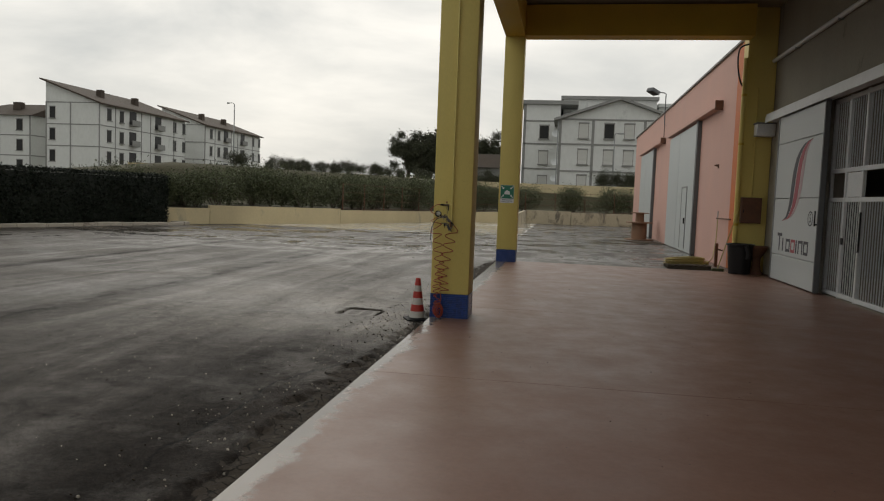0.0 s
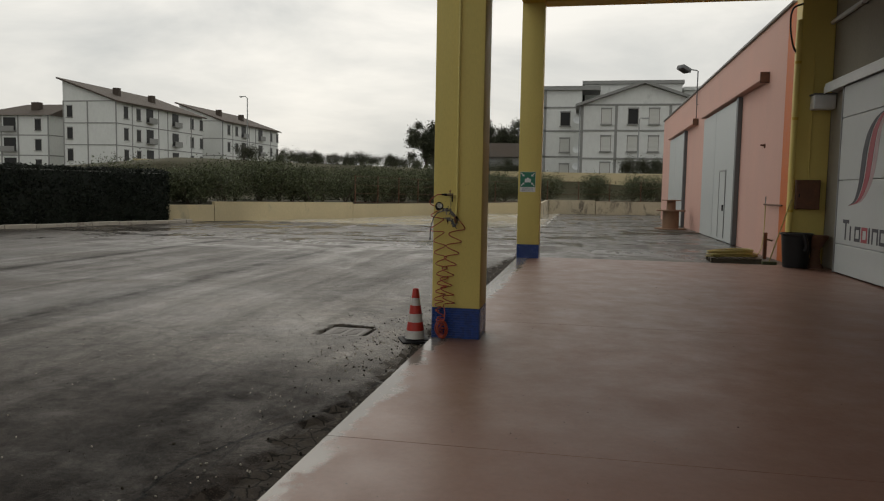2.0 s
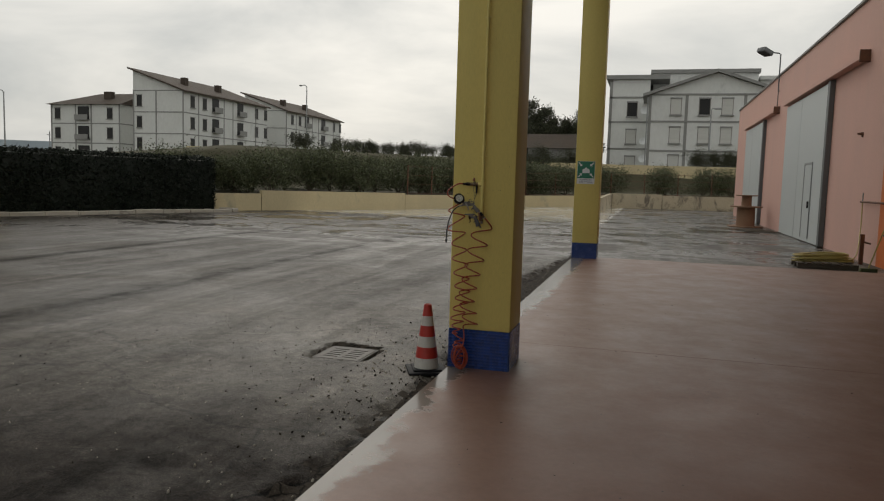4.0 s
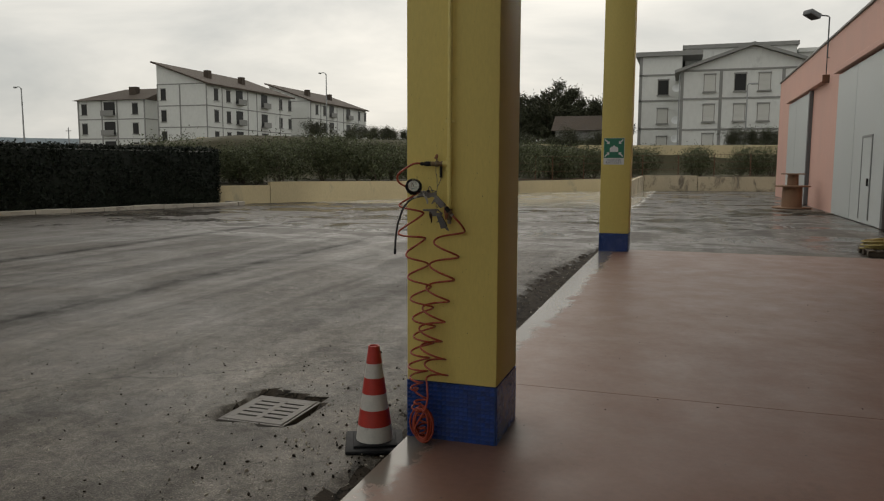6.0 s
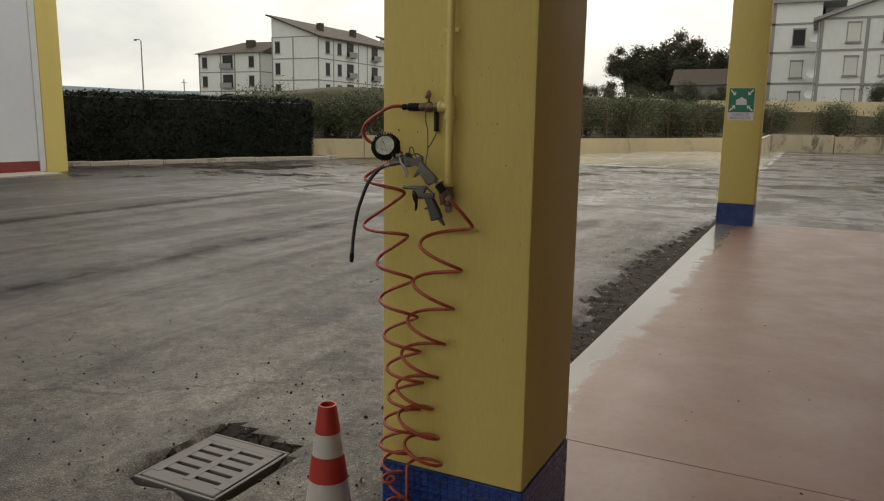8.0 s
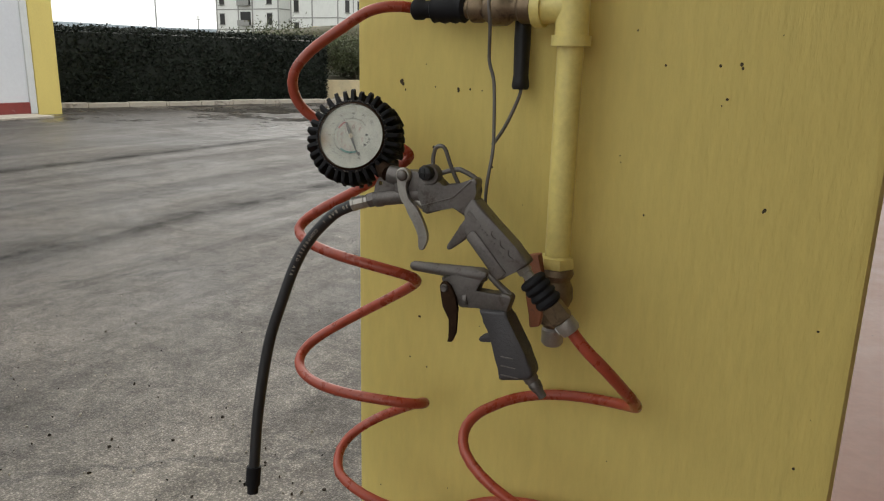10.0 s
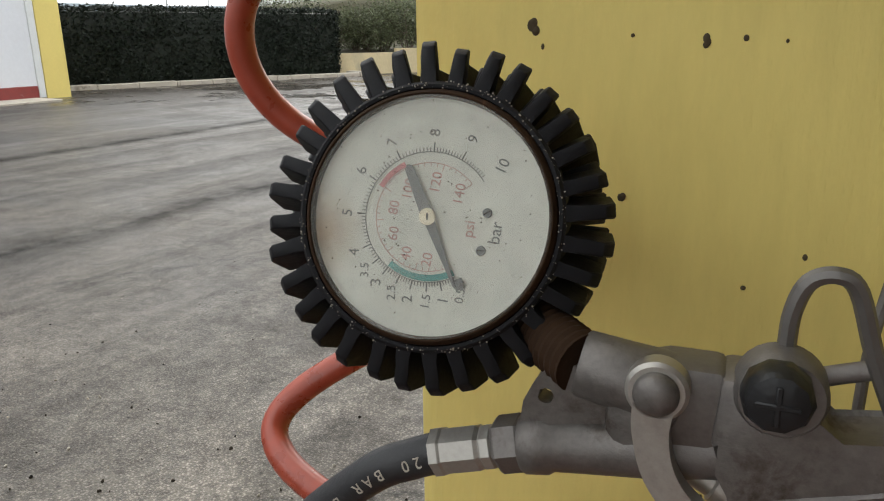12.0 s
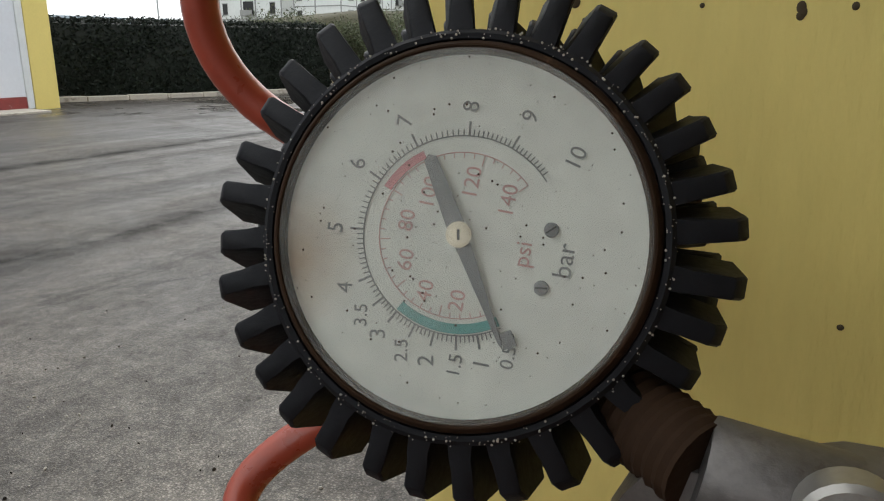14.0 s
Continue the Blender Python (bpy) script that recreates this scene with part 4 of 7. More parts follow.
SHRUBS = [plant("olive_shrub", 2.0, 2.4, 5, 3600, 0.075, M_LEAF_O, "grey-green olive shrub behind the yard wall", "shrub", k, 0.04, 0.12, "shrubs behind the wall") for k in (1, 2, 3)]
TREES = [plant("tall_tree", 6.5, 5.5, 4, 11000, 0.15, M_LEAF_E, "tall dark tree with an open ragged crown", "tree", k, 0.16, 0.3, "far trees", 0.068) for k in (11, 12)]
BUSHES = [plant("dark_bush", 2.6, 3.6, 5, 4200, 0.10, M_LEAF_E, "dark green bush along the street", "bush", k, 0.05, 0.1, "far bushes", 0.11) for k in (21, 22)]


def placed(src, used, x, y, z, s, turn):
    m = Matrix.Translation((x, y, z)) @ Matrix.Rotation(turn, 4, "Z") @ Matrix.Diagonal((s, s, s, 1))
    if used:
        ob = copy_thing(src, Matrix.Translation((x, y, z)) @ Matrix.Rotation(turn, 4, "Z"))
        ob.scale = (s, s, s)
        return ob
    src.matrix_basis = m
    return src


def on_ground(x, y):
    return ground_z(x, y, y - wall_y(x))


rk = random.Random(8)



def scatter(kind, kinds, spots, lo, hi):
    for x, y in spots:
        k = rk.randrange(len(kinds))
        used = kinds[k].get("used", 0)
        placed(kinds[k], used, x, y, on_ground(x, y) - 0.02, rk.uniform(lo, hi), rk.uniform(0, 6.3))
        kinds[k]["used"] = 1


spots = []
for k in range(34):
    x = -19 + 13.5 * k / 33 + rk.uniform(-.3, .3)
    spots.append((x, wall_y(x) + rk.uniform(1.4, 4.5)))
scatter(0, SHRUBS, [q for q in spots if q[0] < -15.5], 0.60, 0.82)
scatter(0, SHRUBS, [q for q in spots if q[0] >= -15.5], 0.74, 1.02)
scatter(0, SHRUBS, [(x, wall_y(x) + rk.uniform(1.5, 4)) for x in (-5.2, -4.2, -3.2, -2.2, -1.5, 1.9, 2.5, 5.0, 5.8, 7.0, 9, 11)], 0.75, 0.95)
scatter(0, BUSHES, [(x, wall_y(x) + rk.uniform(13.5, 18)) for x in list(np.arange(-18.6, -3, 0.27))], 0.16, 0.30)
scatter(0, BUSHES, [(x, wall_y(x) + rk.uniform(13.5, 16)) for x in (-7, -5.3, 5.0, 6.4, 7.5, 8.8, 10)], 0.45, 0.62)
scatter(0, BUSHES, [(-74, 114), (-72, 122), (-70, 138)], 0.4, 0.6)
scatter(0, TREES, [(-19.3, 88), (-16.4, 87), (-13.6, 86.5), (-11.2, 88), (-8.7, 86), (-6.6, 87.5), (-15, 90), (-17.8, 86), (-12.4, 89)], 0.85, 1.2)
for root in SHRUBS + TREES + BUSHES:
    if "used" in root:
        del root["used"]


# fence of posts and mesh wires on the retaining wall
def fence():
    root = thing("fence", (3, 46.9, 0.9), "rusty wire fence of thin posts on the retaining wall", "fence")
    line = [(-10.4, 29.8, .72), (-6.3, 41.5, .66), (-1.2, 46.0, .8), (7.6, 48.1, .92), (16, 49.6, .92)]
    pts = []
    for a, b in zip(line, line[1:]):
        a, b = Vector(a), Vector(b)
        n = max(1, round((b - a).length / 2.2))
        pts += [a.lerp(b, k / n) for k in range(n)]
    pts.append(Vector(line[-1]))
    for p in pts:
        part("post", rod(B(), p, p + Vector((0, 0, 1.5)), 0.03, seg=6), M_RUST, root)
    for h in (0.08, 0.55, 1.0, 1.45):
        part("wire", sweep(B(), [p + Vector((0, 0, h)) for p in pts], 0.009, 5), M_RUST, root)


fence()


# ---- apartment blocks ----
def opening(root, centre, axis, w, h, shut, out):
    """A window with frame, sill and pane or shutter, standing on the face whose outward way is out."""
    c, o = Vector(centre), Vector(out)
    u = Vector(axis)

    def slab(du, dz, lo, hi, cu=0.0, cz=0.0):
        bm = B()
        mid = c + u * cu + Vector((0, 0, cz)) + o * ((lo + hi) / 2)
        size = [abs(u[i]) * du + abs(o[i]) * (hi - lo) + (dz if i == 2 else 0) for i in range(3)]
        return box(bm, [mid[i] - size[i] / 2 for i in range(3)], [mid[i] + size[i] / 2 for i in range(3)])

    win = part("window", slab(w + 0.14, h + 0.14, -0.05, 0.03), M_FRAME, root, smooth=0)
    # lintel and sill are dark grey: their shadow lines are put into the colour
    part("lintel", slab(w + 0.2, 0.14, 0.0, 0.12, 0, h / 2 + 0.08), M_BAND, win, smooth=0)
    # an open window is a flat dark pane, the shade behind it painted on
    part("pane", slab(w, h, 0.02, 0.05) if not shut else slab(w, h, 0.02, 0.06), M_SHUT if shut else M_WIN, win, "lowered pale roller shutter" if shut else "dark pane with the shade of the opening put into its colour", smooth=0)
    part("sill", slab(w + 0.3, 0.12, 0.0, 0.2, 0, -h / 2 - 0.10), M_BAND, win, smooth=0)


def balcony(root, centre, axis, out, w=1.5, h=3.0):
    c, o, u = Vector(centre), Vector(out), Vector(axis)

    def slab(name, du, dz, lo, hi, cz, mat, parent):
        mid = c + Vector((0, 0, cz)) + o * ((lo + hi) / 2)
        size = [abs(u[i]) * du + abs(o[i]) * (hi - lo) + (dz if i == 2 else 0) for i in range(3)]
        return part(name, box(B(), [mid[i] - size[i] / 2 for i in range(3)], [mid[i] + size[i] / 2 for i in range(3)]), mat, parent, smooth=0)

    b = slab("balcony", w + 0.4, 0.16, -0.2, 0.8, -1.2, M_BAND, root)
    # dark sheet on the wall, painted as the shade of the balcony opening
    slab("recess", w, 2.5, -0.05, 0.035, 0.1, M_WIN, b)
    slab("parapet", w + 0.4, 0.85, 0.72, 0.80, -0.68, M_BAND, b)


def shed_block(name, x1, y0, y1, base, eave, wide, rise, label):
    """A long block whose roof falls towards +x, its gable end facing -y."""
    root = thing(name, (x1 - wide / 2, (y0 + y1) / 2, base), label, "apartment block", "far apartment blocks")
    x0 = x1 - wide
    bm = B()
    prism(bm, [(x0, base), (x1, base), (x1, eave), (x0, eave + rise)], y0, y1)
    part("wall", bm, M_BWALL, root, smooth=0)
    over = 0.7
    k = rise / wide
    roof = B()
    prism(roof, [(x0 - over, eave + rise + over * k + 0.05), (x1 + over, eave - over * k + 0.05), (x1 + over, eave - over * k + 0.32), (x0 - over, eave + rise + over * k + 0.32)], y0 - over, y1 + over)
    r = part("roof", roof, M_ROOF, root, smooth=0)
    for f in (0.24, 0.62):
        yy = y0 + (y1 - y0) * f
        part("chimney", box(B(), (x1 - wide * .45 - .5, yy - .5, eave + rise * .3), (x1 - wide * .45 + .5, yy + .5, eave + rise * .45 + 1.6)), M_ROOF, r, smooth=0)
    st = 3.75
    for j in range(3):
        z = eave - 1.65 - st * j
        for dy in (2.6, 6.3):
            opening(root, (x1, y0 + dy, z), (0, 1, 0), 1.15, 1.95, False, (1, 0, 0))
            opening(root, (x1, y1 - dy + 2.2, z), (0, 1, 0), 1.15, 1.95, False, (1, 0, 0))
        balcony(root, (x1, y0 + 9.8, z), (0, 1, 0), (1, 0, 0), 2.2)
        balcony(root, (x1, y1 - 10.3, z), (0, 1, 0), (1, 0, 0), 2.2)
        opening(root, (x0 + 1.3, y0, z), (1, 0, 0), 1.0, 1.9, False, (0, -1, 0))
        zb = eave + 0.1 - st * j
        part("band", box(B(), (x0 - .03, y0 - .05, zb - .09), (x1 + .05, y0 - .001, zb + .09)), M_BAND, root, smooth=0)
        part("band", box(B(), (x1 + .001, y0, zb - st * .5 - 1.98), (x1 + .05, y1, zb - st * .5 - 1.80)), M_BAND, root, smooth=0)
    for xx in (x0 + 0.1, x0 + wide * .46, x1 - 0.1):
        part("pier", box(B(), (xx - .12, y0 - .06, base), (xx + .12, y0 - .002, eave + .1)), M_BAND, root, smooth=0)
    for yy in (y0 + 4.4, y0 + 12.6, y1 - 13, y1 - 4.4):
        part("pier", box(B(), (x1 + .002, yy - .1, base), (x1 + .06, yy + .1, eave - .2)), M_BAND, root, smooth=0)
    return root


shed_block("apartment_block", -77.9, 106.9, 135.6, 0.3, 15.7, 10.4, 3.6, "three-storey white apartment block with single-pitch brown roof")
shed_block("apartment_block", -76.5, 142.0, 171.0, 0.3, 15.6, 10.4, 3.6, "further white apartment block with single-pitch brown roof")


def hip_wing():
    x0, x1, y0, y1, base, eave, ridge = -111.2, -95.3, 112.0, 125.0, 0.3, 13.9, 16.6
    root = thing("apartment_wing", ((x0 + x1) / 2, 118, base), "white apartment wing with a hipped brown roof", "apartment block", "far apartment blocks")
    part("wall", box(B(), (x0, y0, base), (x1, y1, eave)), M_BWALL, root, smooth=0)
    bm = B()
    o = 0.7
    q = [bm.verts.new(v) for v in ((x0 - o, y0 - o, eave), (x1 + o, y0 - o, eave), (x1 + o, y1 + o, eave), (x0 - o, y1 + o, eave), (x0 + 6, 118.5, ridge), (x1 + o, 118.5, ridge))]
    for f in ((0, 1, 5, 4), (2, 3, 4, 5), (3, 0, 4), (1, 2, 5), (3, 2, 1, 0)):
        bm.faces.new([q[k] for k in f])
    r = part("roof", bm, M_ROOF, root, smooth=0)
    part("chimney", box(B(), (-101, 114.5, 14.6), (-99.4, 115.6, 16.6)), M_ROOF, r, smooth=0)
    for j in range(3):
        z = 12.2 - 3.7 * j
        for x in (-109.6, -97.6):
            opening(root, (x, y0, z), (1, 0, 0), 1.2, 1.95, False, (0, -1, 0))
        balcony(root, (-103.6, y0, z), (1, 0, 0), (0, -1, 0), 2.6)
        part("band", box(B(), (x0, y0 - .05, z - 2.0), (x1 + .05, y0 - .001, z - 1.8)), M_BAND, root, smooth=0)
        part("band", box(B(), (x1 + .001, y0, z - 2.0), (x1 + .05, y1, z - 1.8)), M_BAND, root, smooth=0)
    for x in (x0 + .15, -105.4, -101.8, x1 - .15):
        part("pier", box(B(), (x - .15, y0 - .06, base), (x + .15, y0 - .002, eave)), M_BAND, root, smooth=0)


hip_wing()


def gabled_block():
    base = 2.0
    root = thing("gabled_block", (7, 76, base), "white gabled apartment block with lowered shutters", "apartment block", "far apartment blocks")
    x0, x1, y0, y1, eave, peak = 0.75, 13.4, 71.7, 84, 10.6, 12.75
    xm = (x0 + x1) / 2
    bm = B()
    prism(bm, [(x0, base), (x1, base), (x1, eave), (xm, peak), (x0, eave)], y0, y1)
    part("wall", bm, M_BWALL, root, smooth=0)
    k = (peak - eave) / (xm - x0)
    o = 0.6
    bm = B()
    prism(bm, [(x0 - o, eave - o * k + .02), (x0 - o, eave - o * k + .3), (xm, peak + .32), (x1 + o, eave - o * k + .3), (x1 + o, eave - o * k + .02), (xm, peak + .02)], y0 - 0.55, y1)
    part("roof", bm, M_BAND, root, smooth=0)
    left = B()
    box(left, (-3.5, 78, base), (x0 - .002, 90, 13.0))
    part("wall", left, M_BWALL, root, smooth=0)
    part("roof", box(box(B(), (-3.9, 77.6, 13.003), (x0 + 2, 90.4, 13.45)), (0.7, 81.7, 14.2), (12.2, 90.5, 14.6)), M_BAND, root, smooth=0)
    part("penthouse", box(B(), (1.0, 82, 10), (12, 90, 14.197)), M_BWALL, root, smooth=0)
    part("side_roof", box(box(B(), (12.3, 83, 13.6), (18, 90, 14.0)), (12.4, 83.4, 3), (17.8, 90, 13.59)), M_BWALL, root, smooth=0)
    for j, z in enumerate((9.45, 6.65, 3.9)):
        for x in (3.35, 6.05, 8.15, 11.1):
            opening(root, (x, y0, z), (1, 0, 0), 0.95, 1.5, not (j == 0 and x == 6.05), (0, -1, 0))
        opening(root, (-1.05, 78, z + .35 - .15 * j), (1, 0, 0), 1.0, 1.45, j > 0, (0, -1, 0))
        for zz in ((10.65, 8.0, 5.1)[j],):
            part("band", box(B(), (x0 - .02, y0 - .06, zz - .09), (x1 + .02, y0 - .002, zz + .09)), M_BAND, root, smooth=0)
            part("band", box(B(), (-3.52, 78 - .06, zz + .35), (x0 - .03, 78 - .002, zz + .53)), M_BAND, root, smooth=0)
    for x in (x0 + .12, 4.35, 9.75):
        part("pier", box(B(), (x - .14, y0 - .055, base), (x + .14, y0 - .001, 10.55)), M_BAND, root, smooth=0)
    part("pier", box(B(), (-3.52, 77.94, base), (-3.2, 77.998, 13)), M_BAND, root, smooth=0)
    part("downpipe", rod(B(), (x0 - .12, y0 - .1, base), (x0 - .12, y0 - .1, 10.4), 0.06, seg=8), M_STEEL, root)
    for z in (9.1, 6.1, 4.3):
        dish = lathe(B(), [(0.02, 0), (0.22, 0.04), (0.4, 0.14), (0.41, 0.15), (0.2, 0.07), (0.02, 0.03)], Matrix.Translation((0.35, 72.6 + (9 - z) * .3, z)) @ Matrix.Rotation(radians(70), 4, "X"), 14)
        part("dish", dish, M_WHITEMETAL, root, "white dish aerial")


gabled_block()
hut = thing("tiled_hut", (-9.6, 78, 3.4), "low grey house with a tiled gable roof", "house")
part("wall", box(B(), (-12.6, 80, 2.5), (-5, 84, 5.6)), M_BAND, hut, smooth=0)
part("roof", prism(B(), [(79.4, 5.55), (84.6, 5.55), (82, 7.3)], -13, -4.6, m=Matrix.Rotation(radians(90), 4, "Z") @ Matrix.Diagonal((1, -1, 1, 1))), M_ROOF, hut, smooth=0)

# hills on the skyline, the haze of distance put into their pale blue colour
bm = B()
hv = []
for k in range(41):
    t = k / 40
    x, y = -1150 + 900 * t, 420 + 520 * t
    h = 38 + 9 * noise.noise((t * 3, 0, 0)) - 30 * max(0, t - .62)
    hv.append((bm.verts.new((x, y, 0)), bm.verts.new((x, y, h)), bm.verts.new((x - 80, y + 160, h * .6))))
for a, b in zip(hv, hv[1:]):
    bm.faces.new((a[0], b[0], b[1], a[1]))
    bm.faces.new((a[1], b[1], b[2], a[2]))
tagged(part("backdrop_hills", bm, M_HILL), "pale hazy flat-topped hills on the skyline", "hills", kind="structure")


def street_lamp(x, y, top, arm):
    z = on_ground(x, y)
    h = top - z
    root = thing("street_lamp", (x, y, z), "tall grey street lamp with a short arm", "street lamp", "street lamps")
    part("pole", rod(B(), (x, y, z - .1), (x, y, z + h), 0.085, 0.05, 8), M_STEEL, root)
    part("arm", sweep(B(), smooth_line([(x, y, z + h - .1), (x + arm * .3, y, z + h + .12), (x + arm, y, z + h + .1)], 5), 0.04, 6), M_STEEL, root)
    part("lamp_head", box(B(), (x + arm - .1, y - .12, z + h + .02), (x + arm + .55 * (1 if arm > 0 else -1), y + .12, z + h + .16) if arm > 0 else (x + arm + .1, y + .12, z + h + .16), 0.02), M_STEEL, root)


street_lamp(-32.8, 63.5, 10.6, -0.7)
street_lamp(-54.2, 47.2, 8.2, -0.7)
street_lamp(6.3, 66.0, 8.6, 0.35)
p0 = (-51.8, 49.8, on_ground(-51.8, 49.8))
pole = thing("mast", p0, "thin mast with a crossbar on the street", "mast")
part("pole", rod(B(), p0, (p0[0], p0[1], 4.9), 0.05, seg=6), M_STEEL, pole)
part("crossbar", rod(B(), (p0[0] - .3, p0[1], 4.6), (p0[0] + .3, p0[1], 4.6), 0.03, seg=6), M_STEEL, pole)


# ---- compressed-air point on the first column ----
M_HOSE = material("red_coil_hose", (0.34, 0.058, 0.030), 0.32, spread=0.16, scale=30, fine=120, bump=0.1, stain=(0.30, 0.05, 0.03), stain_at=0.6, stain_scale=30, bump_dist=0.0006)
M_BHOSE = material("black_rubber_hose", (0.018, 0.018, 0.02), 0.5, spread=0.3, scale=40, fine=300, bump=0.3, bump_scale=500, bump_dist=0.0006, stain=(0.06, 0.06, 0.06), stain_at=0.64, stain_scale=60)
M_RUBBER = material("dusty_black_rubber", (0.009, 0.009, 0.011), 0.66, spec=0.22, spread=0.35, scale=60, fine=600, bump=0.25, bump_scale=900, bump_dist=0.0004, stain=(0.045, 0.045, 0.048), stain_at=0.66, stain_scale=110)
M_CAST = material("grey_cast_aluminium", (0.15, 0.137, 0.128), 0.50, 0.6, spread=0.35, scale=40, fine=400, bump=0.35, bump_scale=500, bump_dist=0.0005, stain=(0.065, 0.05, 0.04), stain_at=0.56, stain_scale=50)
M_ZINC = material("bright_zinc_steel", (0.36, 0.34, 0.31), 0.42, 0.7, spread=0.2, scale=60, fine=500, stain=(0.28, 0.26, 0.24), stain_at=0.58, stain_scale=90, bump=0.2, bump_dist=0.0004)
M_BRASS = material("grimy_brass", (0.20, 0.145, 0.09), 0.5, 0.7, spread=0.3, scale=60, fine=300, stain=(0.09, 0.065, 0.05), stain_at=0.52, stain_scale=60, bump=0.3, bump_dist=0.0006)
M_LEVER = material("faded_red_brown_lever", (0.27, 0.10, 0.05), 0.55, spread=0.25, scale=50, stain=(0.14, 0.07, 0.05), stain_at=0.58, stain_scale=70)
M_WIRE = material("grey_iron_wire", (0.16, 0.15, 0.14), 0.5, 0.6, spread=0.25, scale=80, stain=(0.11, 0.06, 0.035), stain_at=0.6, stain_scale=90)
M_NECK = material("rusty_threaded_neck", (0.034, 0.019, 0.011), 0.8, 0.0, spec=0.08, spread=0.35, scale=90, stain=(0.13, 0.07, 0.04), stain_at=0.6, stain_scale=90)
M_DIAL = material("yellowed_gauge_dial", (0.62, 0.63, 0.55), 0.55, spread=0.05, scale=60, fine=500, bump=0, stain=(0.45, 0.44, 0.38), stain_at=0.70, stain_scale=90)


def rusty_spots(node, link, nt, b, colour):
    """Two brown patches of rust that have crept in at the edge of the dial."""
    co = node("ShaderNodeTexCoord").outputs["Object"]
    n = node("ShaderNodeTexNoise", Scale=260.0, Detail=6.0, Roughness=0.7)
    link(co, n.inputs[0])
    for at, size, tint in (((0.0640, -0.1440, 1.3620), .0105, (0.30, 0.17, 0.07, 1)), ((0.0945, -0.1240, 1.3410), .0105, (0.42, 0.29, 0.10, 1))):
        d = node("ShaderNodeVectorMath", "DISTANCE")
        link(co, d.inputs[0])
        d.inputs[1].default_value = at
        wob = node("ShaderNodeMath", "MULTIPLY_ADD")
        wob.inputs[1].default_value = .006
        link(n.outputs[0], wob.inputs[0])
        link(d.outputs["Value"], wob.inputs[2])
        r = node("ShaderNodeMapRange", **{"From Min": size * 1.5, "From Max": size * .4, "To Min": 0.0, "To Max": 0.75})
        link(wob.outputs[0], r.inputs[0])
        mx = node("ShaderNodeMixRGB", Color2=tint)
        link(r.outputs[0], mx.inputs[0])
        link(colour, mx.inputs[1])
        colour = mx.outputs[0]
    link(colour, b.inputs["Base Color"])


patch(M_DIAL, rusty_spots)
M_DTEXT = material("grey_dial_print", (0.15, 0.155, 0.145), 0.6, spread=0.2, scale=200, bump=0)
M_DTEXTR = material("faded_red_dial_print", (0.46, 0.27, 0.24), 0.6, spread=0.2, scale=200, bump=0)
M_DGREEN = material("green_dial_arc", (0.07, 0.27, 0.24), 0.6, spread=0.12, scale=200, bump=0)
M_DRED = material("red_dial_arc", (0.50, 0.17, 0.17), 0.6, spread=0.12, scale=200, bump=0)
M_NEEDLE = material("grey_pointer", (0.13, 0.135, 0.13), 0.5, spread=0.2, scale=300, bump=0)
M_PIVOT = material("pale_brass_pivot", (0.62, 0.55, 0.40), 0.4, 0.5, spread=0.2, scale=300, bump=0)


def dusty_glass():
    m = bpy.data.materials.new("dusty_gauge_glass")
    m.use_nodes = True
    nt = m.node_tree
    b = nt.nodes["Principled BSDF"]
    b.inputs["Base Color"].default_value = (0.66, 0.66, 0.60, 1)
    b.inputs["Roughness"].default_value = 0.28
    co = nt.nodes.new("ShaderNodeTexCoord")
    n = nt.nodes.new("ShaderNodeTexNoise")
    n.inputs["Scale"].default_value, n.inputs["Detail"].default_value = 55.0, 6.0
    r = nt.nodes.new("ShaderNodeMapRange")
    r.inputs["From Min"].default_value, r.inputs["From Max"].default_value = 0.35, 0.75
    r.inputs["To Min"].default_value, r.inputs["To Max"].default_value = 0.04, 0.20
    nt.links.new(co.outputs["Object"], n.inputs["Vector"])
    nt.links.new(n.outputs[0], r.inputs[0])
    nt.links.new(r.outputs[0], b.inputs["Alpha"])
    return m


M_GLASS = dusty_glass()

PIPE_X, PIPE_Y, PIPE_R = 0.2475, -0.031, 0.0116
pipe = thing("air_pipe", (PIPE_X, PIPE_Y, 1.26), "yellow painted air pipe running up the column", "pipe")
part("pipe", rod(B(), (PIPE_X, PIPE_Y, 1.256), (PIPE_X, PIPE_Y, 5.72), PIPE_R, seg=20), M_YPIPE, pipe)
for z in (1.694, 2.75, 4.2):
    c = part("clamp", rod(B(), (PIPE_X, PIPE_Y, z - .006), (PIPE_X, PIPE_Y, z + .006), PIPE_R + .0035, seg=16), M_YPIPE, pipe)
    part("bracket", rod(box(B(), (PIPE_X - .026, PIPE_Y - .004, z - .005), (PIPE_X + .026, PIPE_Y + .006, z + .005), .001), (PIPE_X, PIPE_Y, z), (PIPE_X, .0, z), .004, seg=8), M_YPIPE, c)
tee = part("tee", rod(rod(rod(B(), (PIPE_X, PIPE_Y, 1.452), (PIPE_X, PIPE_Y, 1.503), .0145, seg=20), (PIPE_X, PIPE_Y, 1.446), (PIPE_X, PIPE_Y, 1.455), .0172, seg=20),
                          (PIPE_X, PIPE_Y, 1.500), (PIPE_X, PIPE_Y, 1.509), .0172, seg=20), M_YPIPE, pipe)
bm = rod(B(), (PIPE_X, PIPE_Y, 1.478), (0.214, PIPE_Y, 1.478), .0135, seg=18)
rod(bm, (0.222, PIPE_Y, 1.478), (0.213, PIPE_Y, 1.478), .0165, seg=18)
part("branch", bm, M_YPIPE, tee)

